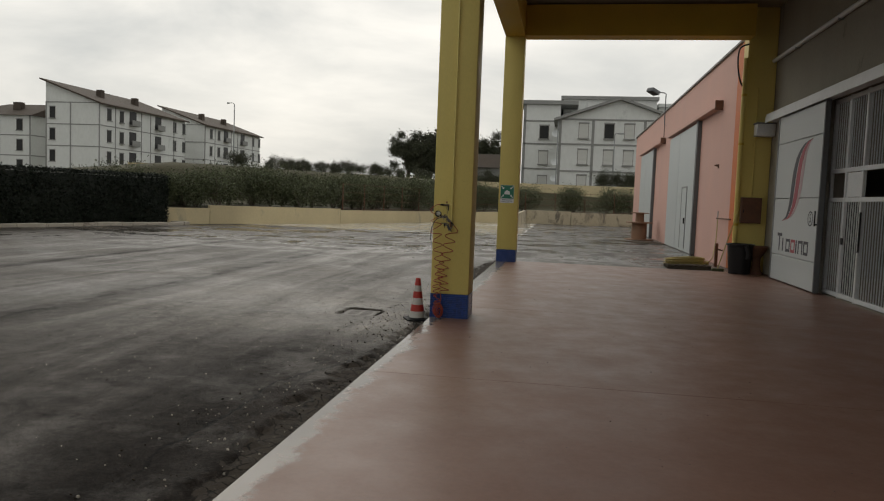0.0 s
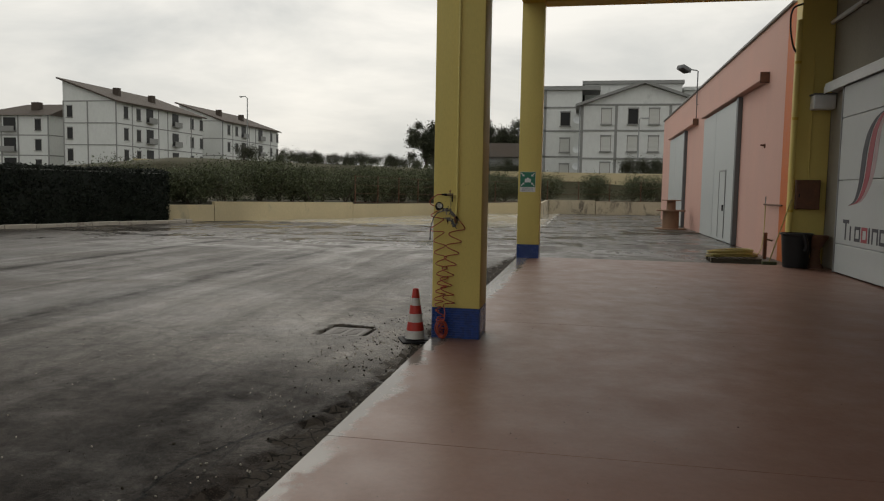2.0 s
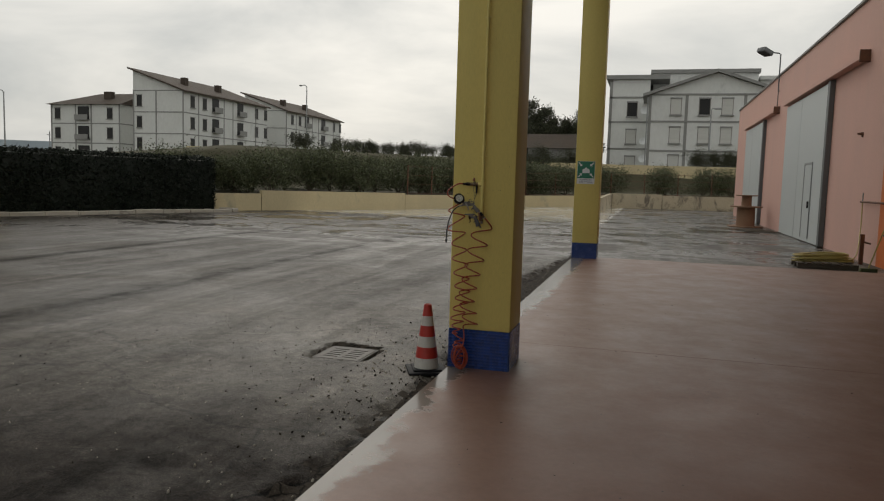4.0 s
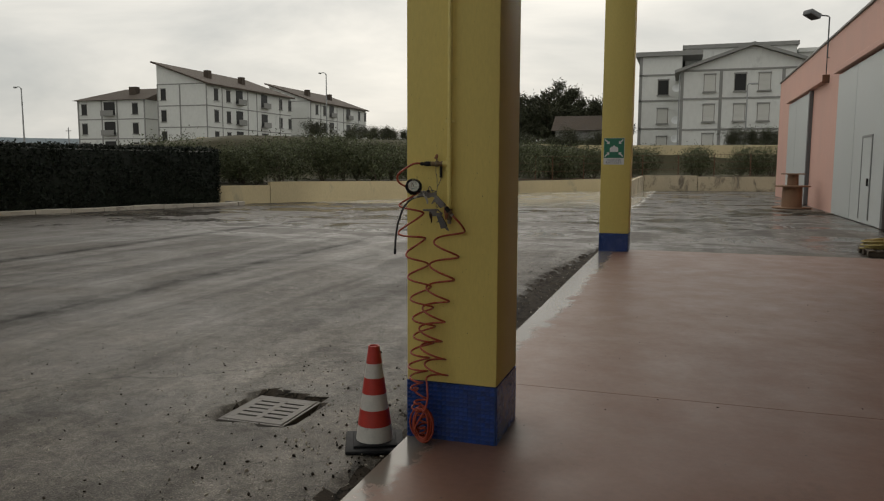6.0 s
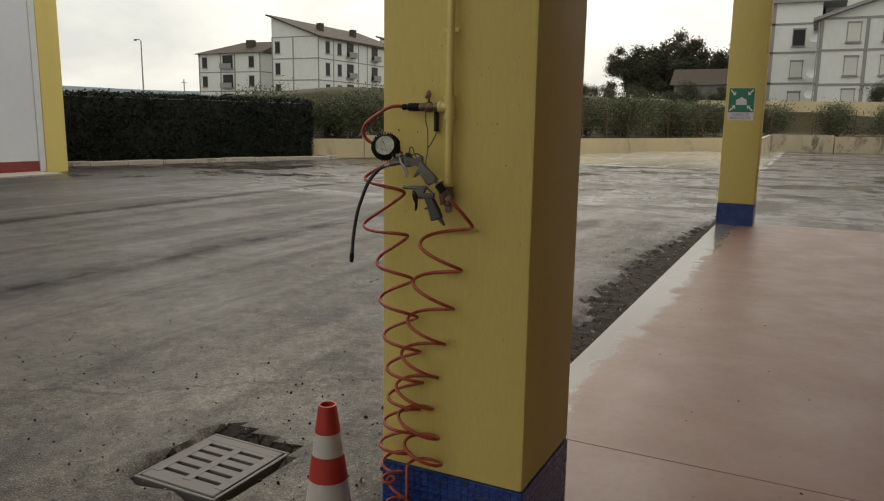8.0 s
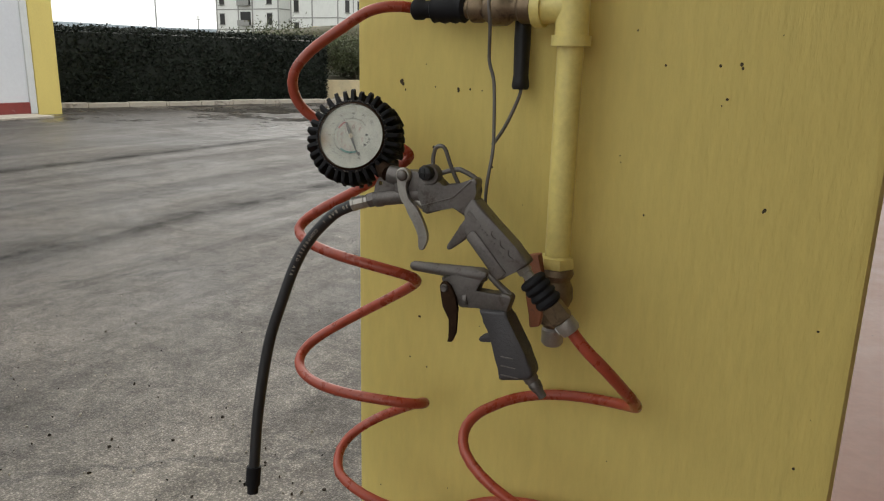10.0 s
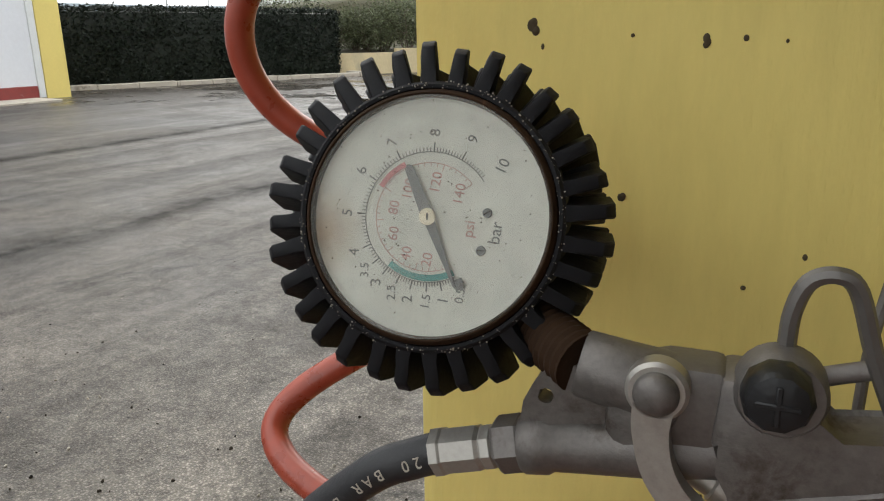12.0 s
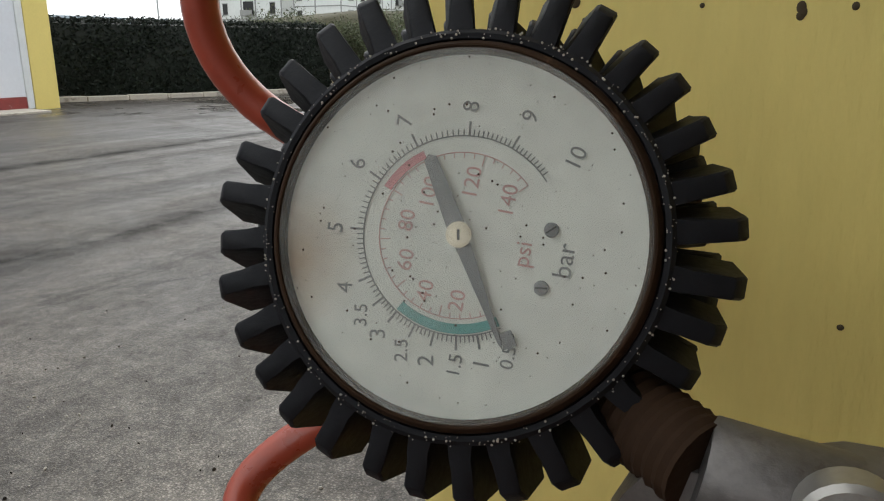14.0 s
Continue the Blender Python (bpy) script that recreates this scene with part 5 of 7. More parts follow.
tv = thing("branch_valve", (0.16, PIPE_Y, 1.478), "grimy brass ball valve on the branch of the pipe", "valve")
bm = B()
lathe(bm, [(.010, 0), (.0135, .002), (.0135, .012), (.0105, .015), (.0105, .020), (.015, .026), (.0155, .040), (.011, .047), (.0125, .050), (.0125, .060), (.009, .063), (.009, .066)],
      Matrix.Translation((0.213, PIPE_Y, 1.478)) @ Matrix.Rotation(radians(-90), 4, "Y"), 12)
part("body", bm, M_BRASS, tv)
part("stem", rod(B(), (0.178, PIPE_Y, 1.49), (0.178, PIPE_Y, 1.508), .004, seg=10), M_BRASS, tv)
part("knob", ball(ball(B(), (0.178, PIPE_Y, 1.516), .0085, 12, (1, .7, 1.4)), (0.171, PIPE_Y, 1.508), .006, 10), M_LEVER, tv, "red-brown wing knob")
bm = lathe(B(), [(.010, 0), (.0125, .003), (.0115, .008), (.0130, .012), (.0115, .018), (.0130, .023), (.0115, .029), (.0125, .034), (.008, .037), (.008, .045), (.0095, .047), (.0095, .055), (.006, .058)],
           Matrix.Translation((0.147, PIPE_Y, 1.478)) @ Matrix.Rotation(radians(-90), 4, "Y"), 16)
part("coupling", bm, M_RUBBER, tv, "dark ribbed quick coupling")

dv = thing("drain_valve", (PIPE_X, PIPE_Y, 1.18), "grimy drain valve with a red-brown lever under the pipe", "valve")
zt = Matrix.Translation((PIPE_X, PIPE_Y, 1.260)) @ Matrix.Rotation(radians(180), 4, "X")
part("collar", lathe(B(), [(.0118, 0), (.0155, .002), (.0165, .010), (.0155, .012)], zt, 6), M_YPIPE, dv)
part("body", lathe(B(), [(.0150, .0122), (.0165, .018), (.013, .024), (.0165, .032), (.017, .042), (.0125, .052), (.0135, .056), (.0135, .066), (.010, .070)], zt, 14), M_BRASS, dv)
part("end_nut", lathe(B(), [(.008, .0702), (.0105, .073), (.0105, .086), (.008, .089)], zt, 16), M_ZINC, dv, "pale knurled end nut")
bm = prism(B(), [(.226, 1.262), (.240, 1.266), (.242, 1.240), (.247, 1.226), (.243, 1.196), (.233, 1.193), (.231, 1.222), (.225, 1.238)], PIPE_Y - .026, PIPE_Y - .019, .002)
part("lever", bm, M_LEVER, dv)
part("lever_bolt", rod(B(), (.240, PIPE_Y - .032, 1.232), (.244, PIPE_Y, 1.232), .0045, seg=10), M_BRASS, dv)


# the red coiled hose: down on one side, a heap on the floor, up to the inflator
def coil(zs, cx, rx, cy, ry, tilt, way, step=28):
    """Turns that go down through the heights zs, one turn between each pair, from the left side; way: the sense of turning."""
    pts = []
    for a, b in zip(zs, zs[1:]):
        for k in range(step):
            t = k / step
            ph = math.pi + way * 2 * math.pi * t
            z = a + (b - a) * t
            w = 0.5 + 0.5 * noise.noise((z * 9, cx(z) * 3, 1.0))
            pts.append(Vector((cx(z) + (rx(z) + .006 * w) * math.cos(ph), cy(z) + ry(z) * math.sin(ph), z + tilt * (math.cos(ph) + 1))))
    return pts


base_part = part

# ---- the tyre inflator: gauge, gun, lever, hose ----
inf = thing("tyre_inflator", (0.16, -0.135, 1.33), "grey cast tyre inflator gun with a black-booted dial gauge", "tyre inflator")
P0 = Vector((0.0895, -0.1345, 1.3665))
NORMAL = Vector((0.29, -0.91, 0.30)).normalized()
RIGHT = (Vector((0.948, 0.316, 0.053)) - NORMAL * NORMAL.dot(Vector((0.948, 0.316, 0.053)))).normalized()
UP = NORMAL.cross(RIGHT)
GAUGE = Matrix.Translation(P0) @ Matrix((RIGHT, UP, NORMAL)).transposed().to_4x4()
RD = 0.0284


def gauge():
    body = part("gauge_case", lathe(B(), [(.004, -.030), (.0290, -.030), (.0298, -.028), (.0300, .0002), (.0296, .0012), (.0289, .0022), (.0286, .0022), (RD, .0018), (RD, -.0015), (.004, -.0015)], GAUGE, 64), M_NECK, inf, "dull metal gauge case")
    boot = part("rubber_boot", lathe(B(), [(.0302, .0006), (.0310, .0008), (.0318, .0000), (.0321, -.004), (.0325, -.015), (.0322, -.027), (.0312, -.0325), (.028, -.0345), (.006, -.0345), (.006, -.0312), (.0300, -.0305), (.0301, .0000)], GAUGE, 64, True), M_RUBBER, inf, "black rubber boot shaped like a tyre")
    n = 32
    for row, (za, zb, off, slant) in enumerate(((.0004, -.0140, 0.0, .07), (-.0150, -.0315, .5, -.07))):
        mesh = None
        for k in range(n):
            a = 2 * math.pi * (k + off) / n
            if row and abs(a - 2 * math.pi + .87) < .22:
                continue  # the neck leaves the boot here
            if mesh is None:
                bm = B()
                q = []
                for z, tw, hw, r0, r1 in ((za, 0, .0016, .0305, .0340), (za - .0022, .008, .0017, .0305, .0405), (za - .006, .02, .0018, .0305, .0428), (zb, slant, .0021, .0305, .0422)):
                    q.append([bm.verts.new((r * math.cos(tw + u / r0), r * math.sin(tw + u / r0), z - (0.001 if (r == r1 and z == za) else 0)))
                              for r, u in ((r0, -hw * 1.25), (r0, hw * 1.25), (r1, hw * .72), (r1, -hw * .72))])
                for c, d in zip(q, q[1:]):
                    for i in range(4):
                        bm.faces.new((c[i], c[(i + 1) % 4], d[(i + 1) % 4], d[i]))
                bm.faces.new(q[0])
                bm.faces.new(q[-1][::-1])
                bmesh.ops.bevel(bm, geom=bm.edges[:], offset=.0004, segments=1, affect="EDGES")
                ob = part("tread_lug", bm, M_RUBBER, boot, smooth=30)
                mesh = ob.data
            else:
                ob = new("tread_lug", mesh)
                ob.parent = boot
            rr = random.Random(k * 7 + row)
            size = rr.uniform(.965, 1.01)
            ob.matrix_basis = GAUGE @ Matrix.Rotation(a + rr.uniform(-.015, .015), 4, "Z") @ Matrix.Diagonal((size, size, 1, 1))
    dial = part("dial", lathe(B(), [(.0001, -.001), (RD - .0002, -.001), (RD - .0002, -.0002), (.0001, -.0002)], GAUGE, 64), M_DIAL, inf, "pale yellowed dial with faded print")

    def at(deg, r, z=0.0):
        return GAUGE @ Vector((r * math.cos(radians(deg)), r * math.sin(radians(deg)), z))

    def arc(name, d0, d1, r0, r1, mat, label, z=.0):
        bm = B()
        k = max(8, int(abs(d1 - d0) / 4))
        rows = [[bm.verts.new(at(d0 + (d1 - d0) * i / k, r, zz)) for r, zz in ((r0, z), (r1, z), (r1, z + .0001), (r0, z + .0001))] for i in range(k + 1)]
        for c, d in zip(rows, rows[1:]):
            for i in range(4):
                bm.faces.new((c[i], c[(i + 1) % 4], d[(i + 1) % 4], d[i]))
        bm.faces.new(rows[0])
        bm.faces.new(rows[-1][::-1])
        part(name, bm, mat, dial, label)

    Z = -.0001
    arc("green_arc", -66, -131, .0135, .0150, M_DGREEN, "green low-pressure arc", Z)
    arc("red_arc", 147, 114, .0130, .0143, M_DRED, "red warning arc", Z)
    arc("scale_line", 31, 294, .01520, .01538, M_DTEXT, "thin bar scale line", Z)
    arc("scale_line", 36, 292, .01265, .01280, M_DTEXTR, "thin psi scale line", Z)
    ticks, reds = B(), B()
    bars = [(.5, 292), (1, 280), (1.5, 268), (2, 255), (2.5, 243), (3, 230), (3.5, 218.5), (4, 204), (5, 176), (6, 145), (7, 116), (8, 85), (9, 59), (10, 33)]
    for (va, a), (vb, b) in zip(bars, bars[1:]):
        for k in range(5 if vb - va < .8 else 10):
            d = a + (b - a) * k / (5 if vb - va < .8 else 10)
            ln = .0022 if k == 0 else .0010
            m = GAUGE @ Matrix.Rotation(radians(d), 4, "Z")
            box(ticks, (.0153, -.00009 if k else -.00016, Z), (.0153 + ln, .00009 if k else .00016, Z + .0001), m=m)
    for k in range(36):
        d = 292 - (292 - 36) * k / 35
        m = GAUGE @ Matrix.Rotation(radians(d), 4, "Z")
        box(reds, (.0128 - (.0018 if k % 5 == 0 else .0009), -.00008, Z), (.0127, .00008, Z + .0001), m=m)
    part("bar_ticks", ticks, M_DTEXT, dial, "fine dark scale marks", smooth=0)
    part("psi_ticks", reds, M_DTEXTR, dial, "fine faded red scale marks", smooth=0)

    def word(s, deg, r, size, mat, tilt=80):
        m = Matrix.Translation(at(deg, r, 0)) @ GAUGE.to_3x3().to_4x4() @ Matrix.Rotation(radians(tilt), 4, "Z")
        mesh_part("numeral", text_mesh(s, size, m, .00004), mat, dial, "faded print " + s, smooth=0)

    for v, d in bars:
        s = str(v) if v != int(v) else str(int(v))
        word(s, d, .0198 + (.001 if d < 60 else 0), .0030 if v != int(v) else .0036, M_DTEXT, 80 - (16 if d < 60 else 0) + (8 if 200 < d < 260 else 0))
    for v, d, r in ((20, 268, .0100), (40, 238, .0100), (60, 204, .0092), (80, 164, .0086), (100, 126, .0082), (120, 77, .0082), (140, 35, .0090)):
        word(str(v), d, r, .0034, M_DTEXTR, 78)
    word("psi", -17, .0100, .0036, M_DTEXTR, 80)
    word("bar", -14, .0162, .0040, M_DTEXT, 80)
    for d, r in ((3, .0138), (-33, .0146)):
        c = GAUGE @ Matrix.Rotation(radians(d), 4, "Z") @ Matrix.Translation((r, 0, -.0002))
        sc = part("dial_screw", lathe(B(), [(.0002, 0), (.00115, 0), (.00105, .0006), (.0002, .0007)], c, 14), M_NEEDLE, dial, "small dark screw")
        # slot as a raised dark bar, its shade put into the colour
        part("slot", box(B(), (-.0009, -.00012, .0006), (.0009, .00012, .00078), m=c @ Matrix.Rotation(.5, 4, "Z")), M_DARK, sc)
    # pointer
    nm = GAUGE @ Matrix.Rotation(radians(-69), 4, "Z")
    bm = B()
    pts = [(-.0125, .0010), (-.0132, .0000), (-.0125, -.0010), (-.002, -.0014), (.003, -.0011), (.0172, -.0003), (.0182, 0), (.0172, .0003), (.003, .0011), (-.002, .0014)]
    lo = [bm.verts.new(nm @ Vector((x, y, .0010))) for x, y in pts]
    hi = [bm.verts.new(nm @ Vector((x, y, .0013))) for x, y in pts]
    bm.faces.new(lo[::-1])
    bm.faces.new(hi)
    for i in range(len(pts)):
        bm.faces.new((lo[i], lo[(i + 1) % len(pts)], hi[(i + 1) % len(pts)], hi[i]))
    part("pointer", bm, M_NEEDLE, inf, "grey pointer resting near zero", smooth=0)
    part("stop_pin", rod(box(B(), (.0160, .0002, .0005), (.0185, .0022, .0008), m=nm), nm @ Vector((.0170, .0018, -.0002)), nm @ Vector((.0170, .0018, .0016)), .0005, seg=8), M_NEEDLE, inf)
    hub = part("pivot", lathe(B(), [(.0003, -.0002), (.0011, -.0002), (.0011, .0013), (.0020, .0014), (.0020, .0017), (.0012, .0018), (.0003, .0018)], GAUGE, 20), M_PIVOT, inf, "pale round pivot")
    # pivot slot, likewise a dark bar in place of a shaded groove
    part("slot", box(B(), (-.0002, -.0008, .00175), (.0002, .0008, .00185), m=GAUGE), M_DARK, hub)
    rim = part("dirt_rim", lathe(B(), [(RD - .0005, -.0002), (RD - .0001, -.0002), (RD - .0001, .0003), (RD - .0002, .0003)], GAUGE, 64, True), M_NECK, dial, "brown dirt round the rim")
    glass = part("glass", lathe(B(), [(.0001, .0019), (.02835, .0019), (.02835, .0021), (.0001, .0021)], GAUGE, 64), M_GLASS, inf, "dusty scratched glass")
    glass.visible_shadow = False
    # dust specks on boot and glass
    rr = random.Random(12)
    for name, count, hi_r in (("dust_specks", 190, .027),):
        bm = B()
        for k in range(count):
            a, r = rr.uniform(0, 6.3), hi_r * math.sqrt(rr.random())
            s = rr.choice((.00008, .0001, .00013, .0002))
            bmesh.ops.create_icosphere(bm, subdivisions=1, radius=s, matrix=GAUGE @ Matrix.Translation((r * math.cos(a), r * math.sin(a), .0021)) @ Matrix.Diagonal((1, 1, .4, 1)))
        part(name, bm, M_NECK, glass, "specks of dirt on the glass", kind="stuff")
        bm = B()
        for k in range(300):
            a, r = rr.uniform(0, 6.3), rr.uniform(.0300, .0322)
            s = rr.choice((.00007, .0001, .00013, .00022))
            bmesh.ops.create_icosphere(bm, subdivisions=1, radius=s, matrix=GAUGE @ Matrix.Translation((r * math.cos(a), r * math.sin(a), .0009 - max(0, r - .0311) * 1.1)))
        part("dust_specks", bm, M_KERB, boot, "pale dust specks on the rubber", kind="stuff")


gauge()


# the gun lies in one plane that turns its far end towards the column; local x along it, z up, -y to the front
GUN = Matrix(((0.9922, -0.1243, -0.0032, 0.170), (0.1244, 0.9919, 0.0255, -0.126), (0.0, -0.0257, 0.9997, 1.320), (0, 0, 0, 1)))


def mm(*pairs):
    return [(x / 1000, z / 1000) for x, z in pairs]


def gun():
    def part(name, bm, mat, parent=None, label="", smooth=40, kind=""):
        bmesh.ops.transform(bm, matrix=GUN, verts=bm.verts[:])
        return base_part(name, bm, mat, parent, label, smooth, kind)

    back = GUN.inverted()
    neck_a = back @ (P0 - NORMAL * .016 + (RIGHT * .64 - UP * .77) * .029)
    neck_b = Vector((-.0435, -.001, .0168))
    part("neck", sweep(B(), [neck_a.lerp(neck_b, 1.02 * t / 25) for t in range(26)], [.0070 + .0004 * (k % 2) for k in range(26)], 18), M_NECK, inf, "rusty threaded gauge neck")
    boss = B()
    d = Vector((.0225, .001, -.0042))
    lathe(boss, [(.004, 0), (.0070, 0), (.0076, .0008), (.0079, .010), (.0086, .022), (.005, .0235)], Matrix.Translation(neck_b) @ d.to_track_quat("Z", "Y").to_matrix().to_4x4(), 26)
    part("gauge_boss", boss, M_CAST, inf)
    # web with its small hole, between boss and valve tube
    bm = B()
    outer = mm((-56.5, 0), (-55, -3), (-49, -4), (-42, -3), (-37, 2), (-34, 9), (-36, 14), (-41, 17), (-46, 16.5), (-50.5, 15), (-53.5, 11), (-55.8, 6))
    cx, cz, r = -.0506, .0082, .0019
    ins = [(cx + r * math.cos(math.atan2(z - cz, x - cx)), cz + r * math.sin(math.atan2(z - cz, x - cx))) for x, z in outer]
    rings = [[bm.verts.new((x, y, z)) for x, z in ring] for y in (-.0032, .0032) for ring in (outer, ins)]
    for a, b in ((0, 1), (3, 2), (2, 0), (1, 3)):
        for i in range(12):
            bm.faces.new((rings[a][i], rings[a][(i + 1) % 12], rings[b][(i + 1) % 12], rings[b][i]))
    part("web", bm, M_CAST, inf)
    # valve tube from the hose nut to the plunger
    tube_at = Matrix.Translation((-.0560, -.0005, -.0062)) @ Vector((.045, 0, .0085)).to_track_quat("Z", "Y").to_matrix().to_4x4()
    part("valve_tube", lathe(B(), [(.004, 0), (.0068, 0), (.0074, .0008), (.0074, .006), (.0066, .0075), (.0070, .022), (.0074, .034), (.0068, .046), (.004, .0462)], tube_at, 26), M_CAST, inf)
    head = mm((-36, 14), (-31, 19.5), (-25, 21.5), (-13.4, 21.6), (-10.8, 14), (-11.2, 5.5), (-17, 0.5), (-24, -2), (-32, -1.5), (-37, 4))
    part("head", prism(B(), head, -.0068, .0068, .0020, 2), M_CAST, inf)
    body = mm((-14, 20.8), (-15, 6), (-11.6, 0), (-10.6, -5.0), (-9.6, -12.4), (-5.0, -14.2), (19.0, -4.6), (28.9, -13.4), (38.0, 1.0), (36.4, 8.0), (38.6, 15.2),
              (37.2, 18.6), (34.2, 19.4), (30.6, 17.4), (20.5, 11.4), (8.1, 9.4), (4.0, 15.0), (0.5, 21.2))
    part("body", prism(B(), body, -.0078, .0078, .0017, 2), M_CAST, inf)
    part("rib", sweep(B(), [(x, -.0076, z) for x, z in smooth_pairs(mm((-9.6, -7.4), (4, -2.6), (17.0, 1.8), (20.5, 4.6), (33.5, 17.4)))], .0009, 6), M_CAST, inf, "thin raised casting rib")
    part("hook_bridge", sweep(B(), smooth_line([(.001, .001, .0195), (.0116, .001, .0232), (.0182, .001, .0246), (.0215, .001, .0242), (.0290, .001, .0212), (.0360, .001, .0172)], 4), .0021, 10), M_CAST, inf)
    part("knob_boss", lathe(B(), [(.004, .002), (.0088, .002), (.0086, .0088), (.0078, .0102), (.004, .0102)], Matrix.Translation((-.0030, 0, .0195)) @ Matrix.Rotation(radians(90), 4, "X"), 26), M_CAST, inf)
    km = Matrix.Translation((-.0040, -.0100, .0216)) @ Matrix.Rotation(radians(90), 4, "X")
    bm = lathe(B(), [(.002, 0), (.0062, 0), (.0066, .001), (.0066, .0056), (.0056, .0076), (.0034, .0084), (.002, .0084)], km, 10)
    box(bm, (-.0040, -.0006, .0083), (.0040, .0006, .0089), .0003, 1, km)
    box(bm, (-.0006, -.0040, .0083), (.0006, .0040, .00885), .0003, 1, km)
    part("release_knob", bm, M_BLACKP, inf, "black plastic release knob")
    # grip with raised side panel, finger steps and spur
    g = part("grip", prism(B(), mm((27.0, -9.0), (29.5, -15.0), (32.7, -23.0), (30.2, -30.5), (57.8, -63.4), (61.4, -64.0), (68.5, -58.0), (74.2, -54.6), (84.4, -47.8), (85.2, -45.0),
                                   (74.0, -33.6), (66.6, -26.6), (59.0, -19.6), (38.6, 1.6), (34.0, 3.0)), -.0092, .0092, .0026, 3), M_CAST, inf)
    part("grip_panel", prism(B(), mm((31.6, -30.0), (35.2, -24.6), (39.4, -24.0), (67.0, -55.6), (60.9, -62.4), (58.2, -61.4)), -.0106, -.0088, .0007), M_CAST, g)
    for x, z in mm((57.0, -24.2), (64.6, -31.6), (71.8, -38.8)):
        ring = [Vector((x + .0042 * math.cos(a), -.0092, z + .0042 * math.sin(a))) for a in [radians(150 + 15 * q) for q in range(9)]]
        part("finger_step", sweep(B(), ring, .0008, 6), M_CAST, g)
    part("spur", prism(B(), mm((28.8, -14.0), (24.0, -21.5), (12.6, -40.0), (12.6, -42.6), (15.4, -43.4), (27.5, -34.0), (31.5, -28.5), (35.0, -22.0)), -.0058, .0058, .0018, 2), M_CAST, inf)
    along = Matrix.Translation((.0352, -.0093, -.0118)) @ Matrix.Rotation(radians(48), 4, "Y") @ Matrix.Rotation(radians(90), 4, "X")
    t = text_mesh("250E", .0056, GUN @ along, .0003)
    mesh_part("embossed_number", t, M_CAST, g, "embossed model number", smooth=0)
    for k, w in enumerate((2, 1.2, 2, 2, 0, 1.6, 2.4, 0, 1.2, 1.2, 1.2)):
        if w:
            c = Vector((.0425 + .00210 * k, -.0094, -.0196 - .00228 * k))
            part("embossed_bar", box(B(), (-.0005, -.0003, -.0007 * w), (.0005, .0003, .0007 * w), .0002, 1, Matrix.Translation(c) @ Matrix.Rotation(radians(48), 4, "Y")), M_CAST, g)
    for k in range(5):
        c = Vector((.0452 + .0024 * k, -.0107, -.0370 - .0026 * k))
        part("embossed_bar", box(B(), (-.0008, -.0003, -.0009), (.0008, .0003, .0009), .0002, 1, Matrix.Translation(c) @ Matrix.Rotation(radians(48), 4, "Y")), M_CAST, g)
    # lever
    line = smooth_line([(-.0258, 0, .0178), (-.0264, 0, .0090), (-.0238, 0, -.0010), (-.0172, 0, -.0102), (-.0106, 0, -.0212), (-.0064, 0, -.0325), (-.0078, 0, -.0442)], 5)
    out_l, out_r = [], []
    for i, q in enumerate(line):
        t = (line[min(i + 1, len(line) - 1)] - line[max(i - 1, 0)]).normalized()
        s = i / (len(line) - 1)
        w = float(np.interp(s, [0, .2, .42, .52, .8, .93, 1], [.0044, .0036, .0032, .0046, .0042, .0036, .0016]))
        out_l.append((q.x + t.z * w, q.z - t.x * w))
        out_r.append((q.x - t.z * w, q.z + t.x * w))
    part("lever", prism(B(), out_l + out_r[::-1], -.0128, -.0082, .0009, 2), M_ZINC, inf, "worn bright zinc lever")
    em = Matrix.Translation((-.0258, -.0078, .0178)) @ Matrix.Rotation(radians(90), 4, "X")
    part("lever_eye", lathe(B(), [(.003, 0), (.0064, 0), (.0064, .0042), (.0056, .0050), (.003, .0050)], em, 28), M_ZINC, inf, "worn bright zinc lever eye")
    part("rivet", lathe(B(), [(.0005, .0050), (.0046, .0050), (.0046, .0062), (.0040, .0074), (.0024, .0082), (.0005, .0084)], em, 22), M_CAST, inf)
    part("plunger", lathe(B(), [(.001, 0), (.0036, 0), (.0036, .006), (.0044, .0065), (.0044, .010), (.001, .010)], Matrix.Translation((-.0190, -.002, -.0030)) @ Vector((.010, 0, -.0045)).to_track_quat("Z", "Y").to_matrix().to_4x4(), 14), M_ZINC, inf)
    # hose tail with ferrule
    out_way = Vector((-.0215, -.001, -.0066)).to_track_quat("Z", "Y").to_matrix().to_4x4()
    part("hose_nut", lathe(B(), [(.004, 0), (.0064, 0), (.0070, .0008), (.0070, .0062), (.0064, .0070), (.004, .0070)], Matrix.Translation((-.0555, -.0005, -.0060)) @ out_way, 6), M_CAST, inf, smooth=20)
    part("ferrule", lathe(B(), [(.0048, 0), (.0056, .0008), (.0056, .0030), (.0052, .0036), (.0058, .0046), (.0058, .0135), (.0062, .0142), (.0062, .0165), (.0050, .0168)],
                          Matrix.Translation((-.0622, -.0010, -.0082)) @ out_way, 8), M_ZINC, inf, "crimped bright ferrule", smooth=25)
    tail = GUN @ Vector((-.0755, -.0016, -.0123))
    pts = smooth_line([tail, (.0865, -.1385, 1.3036), (.0745, -.1410, 1.2965), (.0519, -.1440, 1.2738), (.0359, -.1480, 1.2470), (.0241, -.1550, 1.2110), (.0130, -.1640, 1.1660), (.0075, -.1760, 1.100), (.0085, -.1860, 1.045)], 9)
    tube = base_part("filling_hose", sweep(B(), pts, .0052, 16), M_BHOSE, inf, "black rubber filling hose")
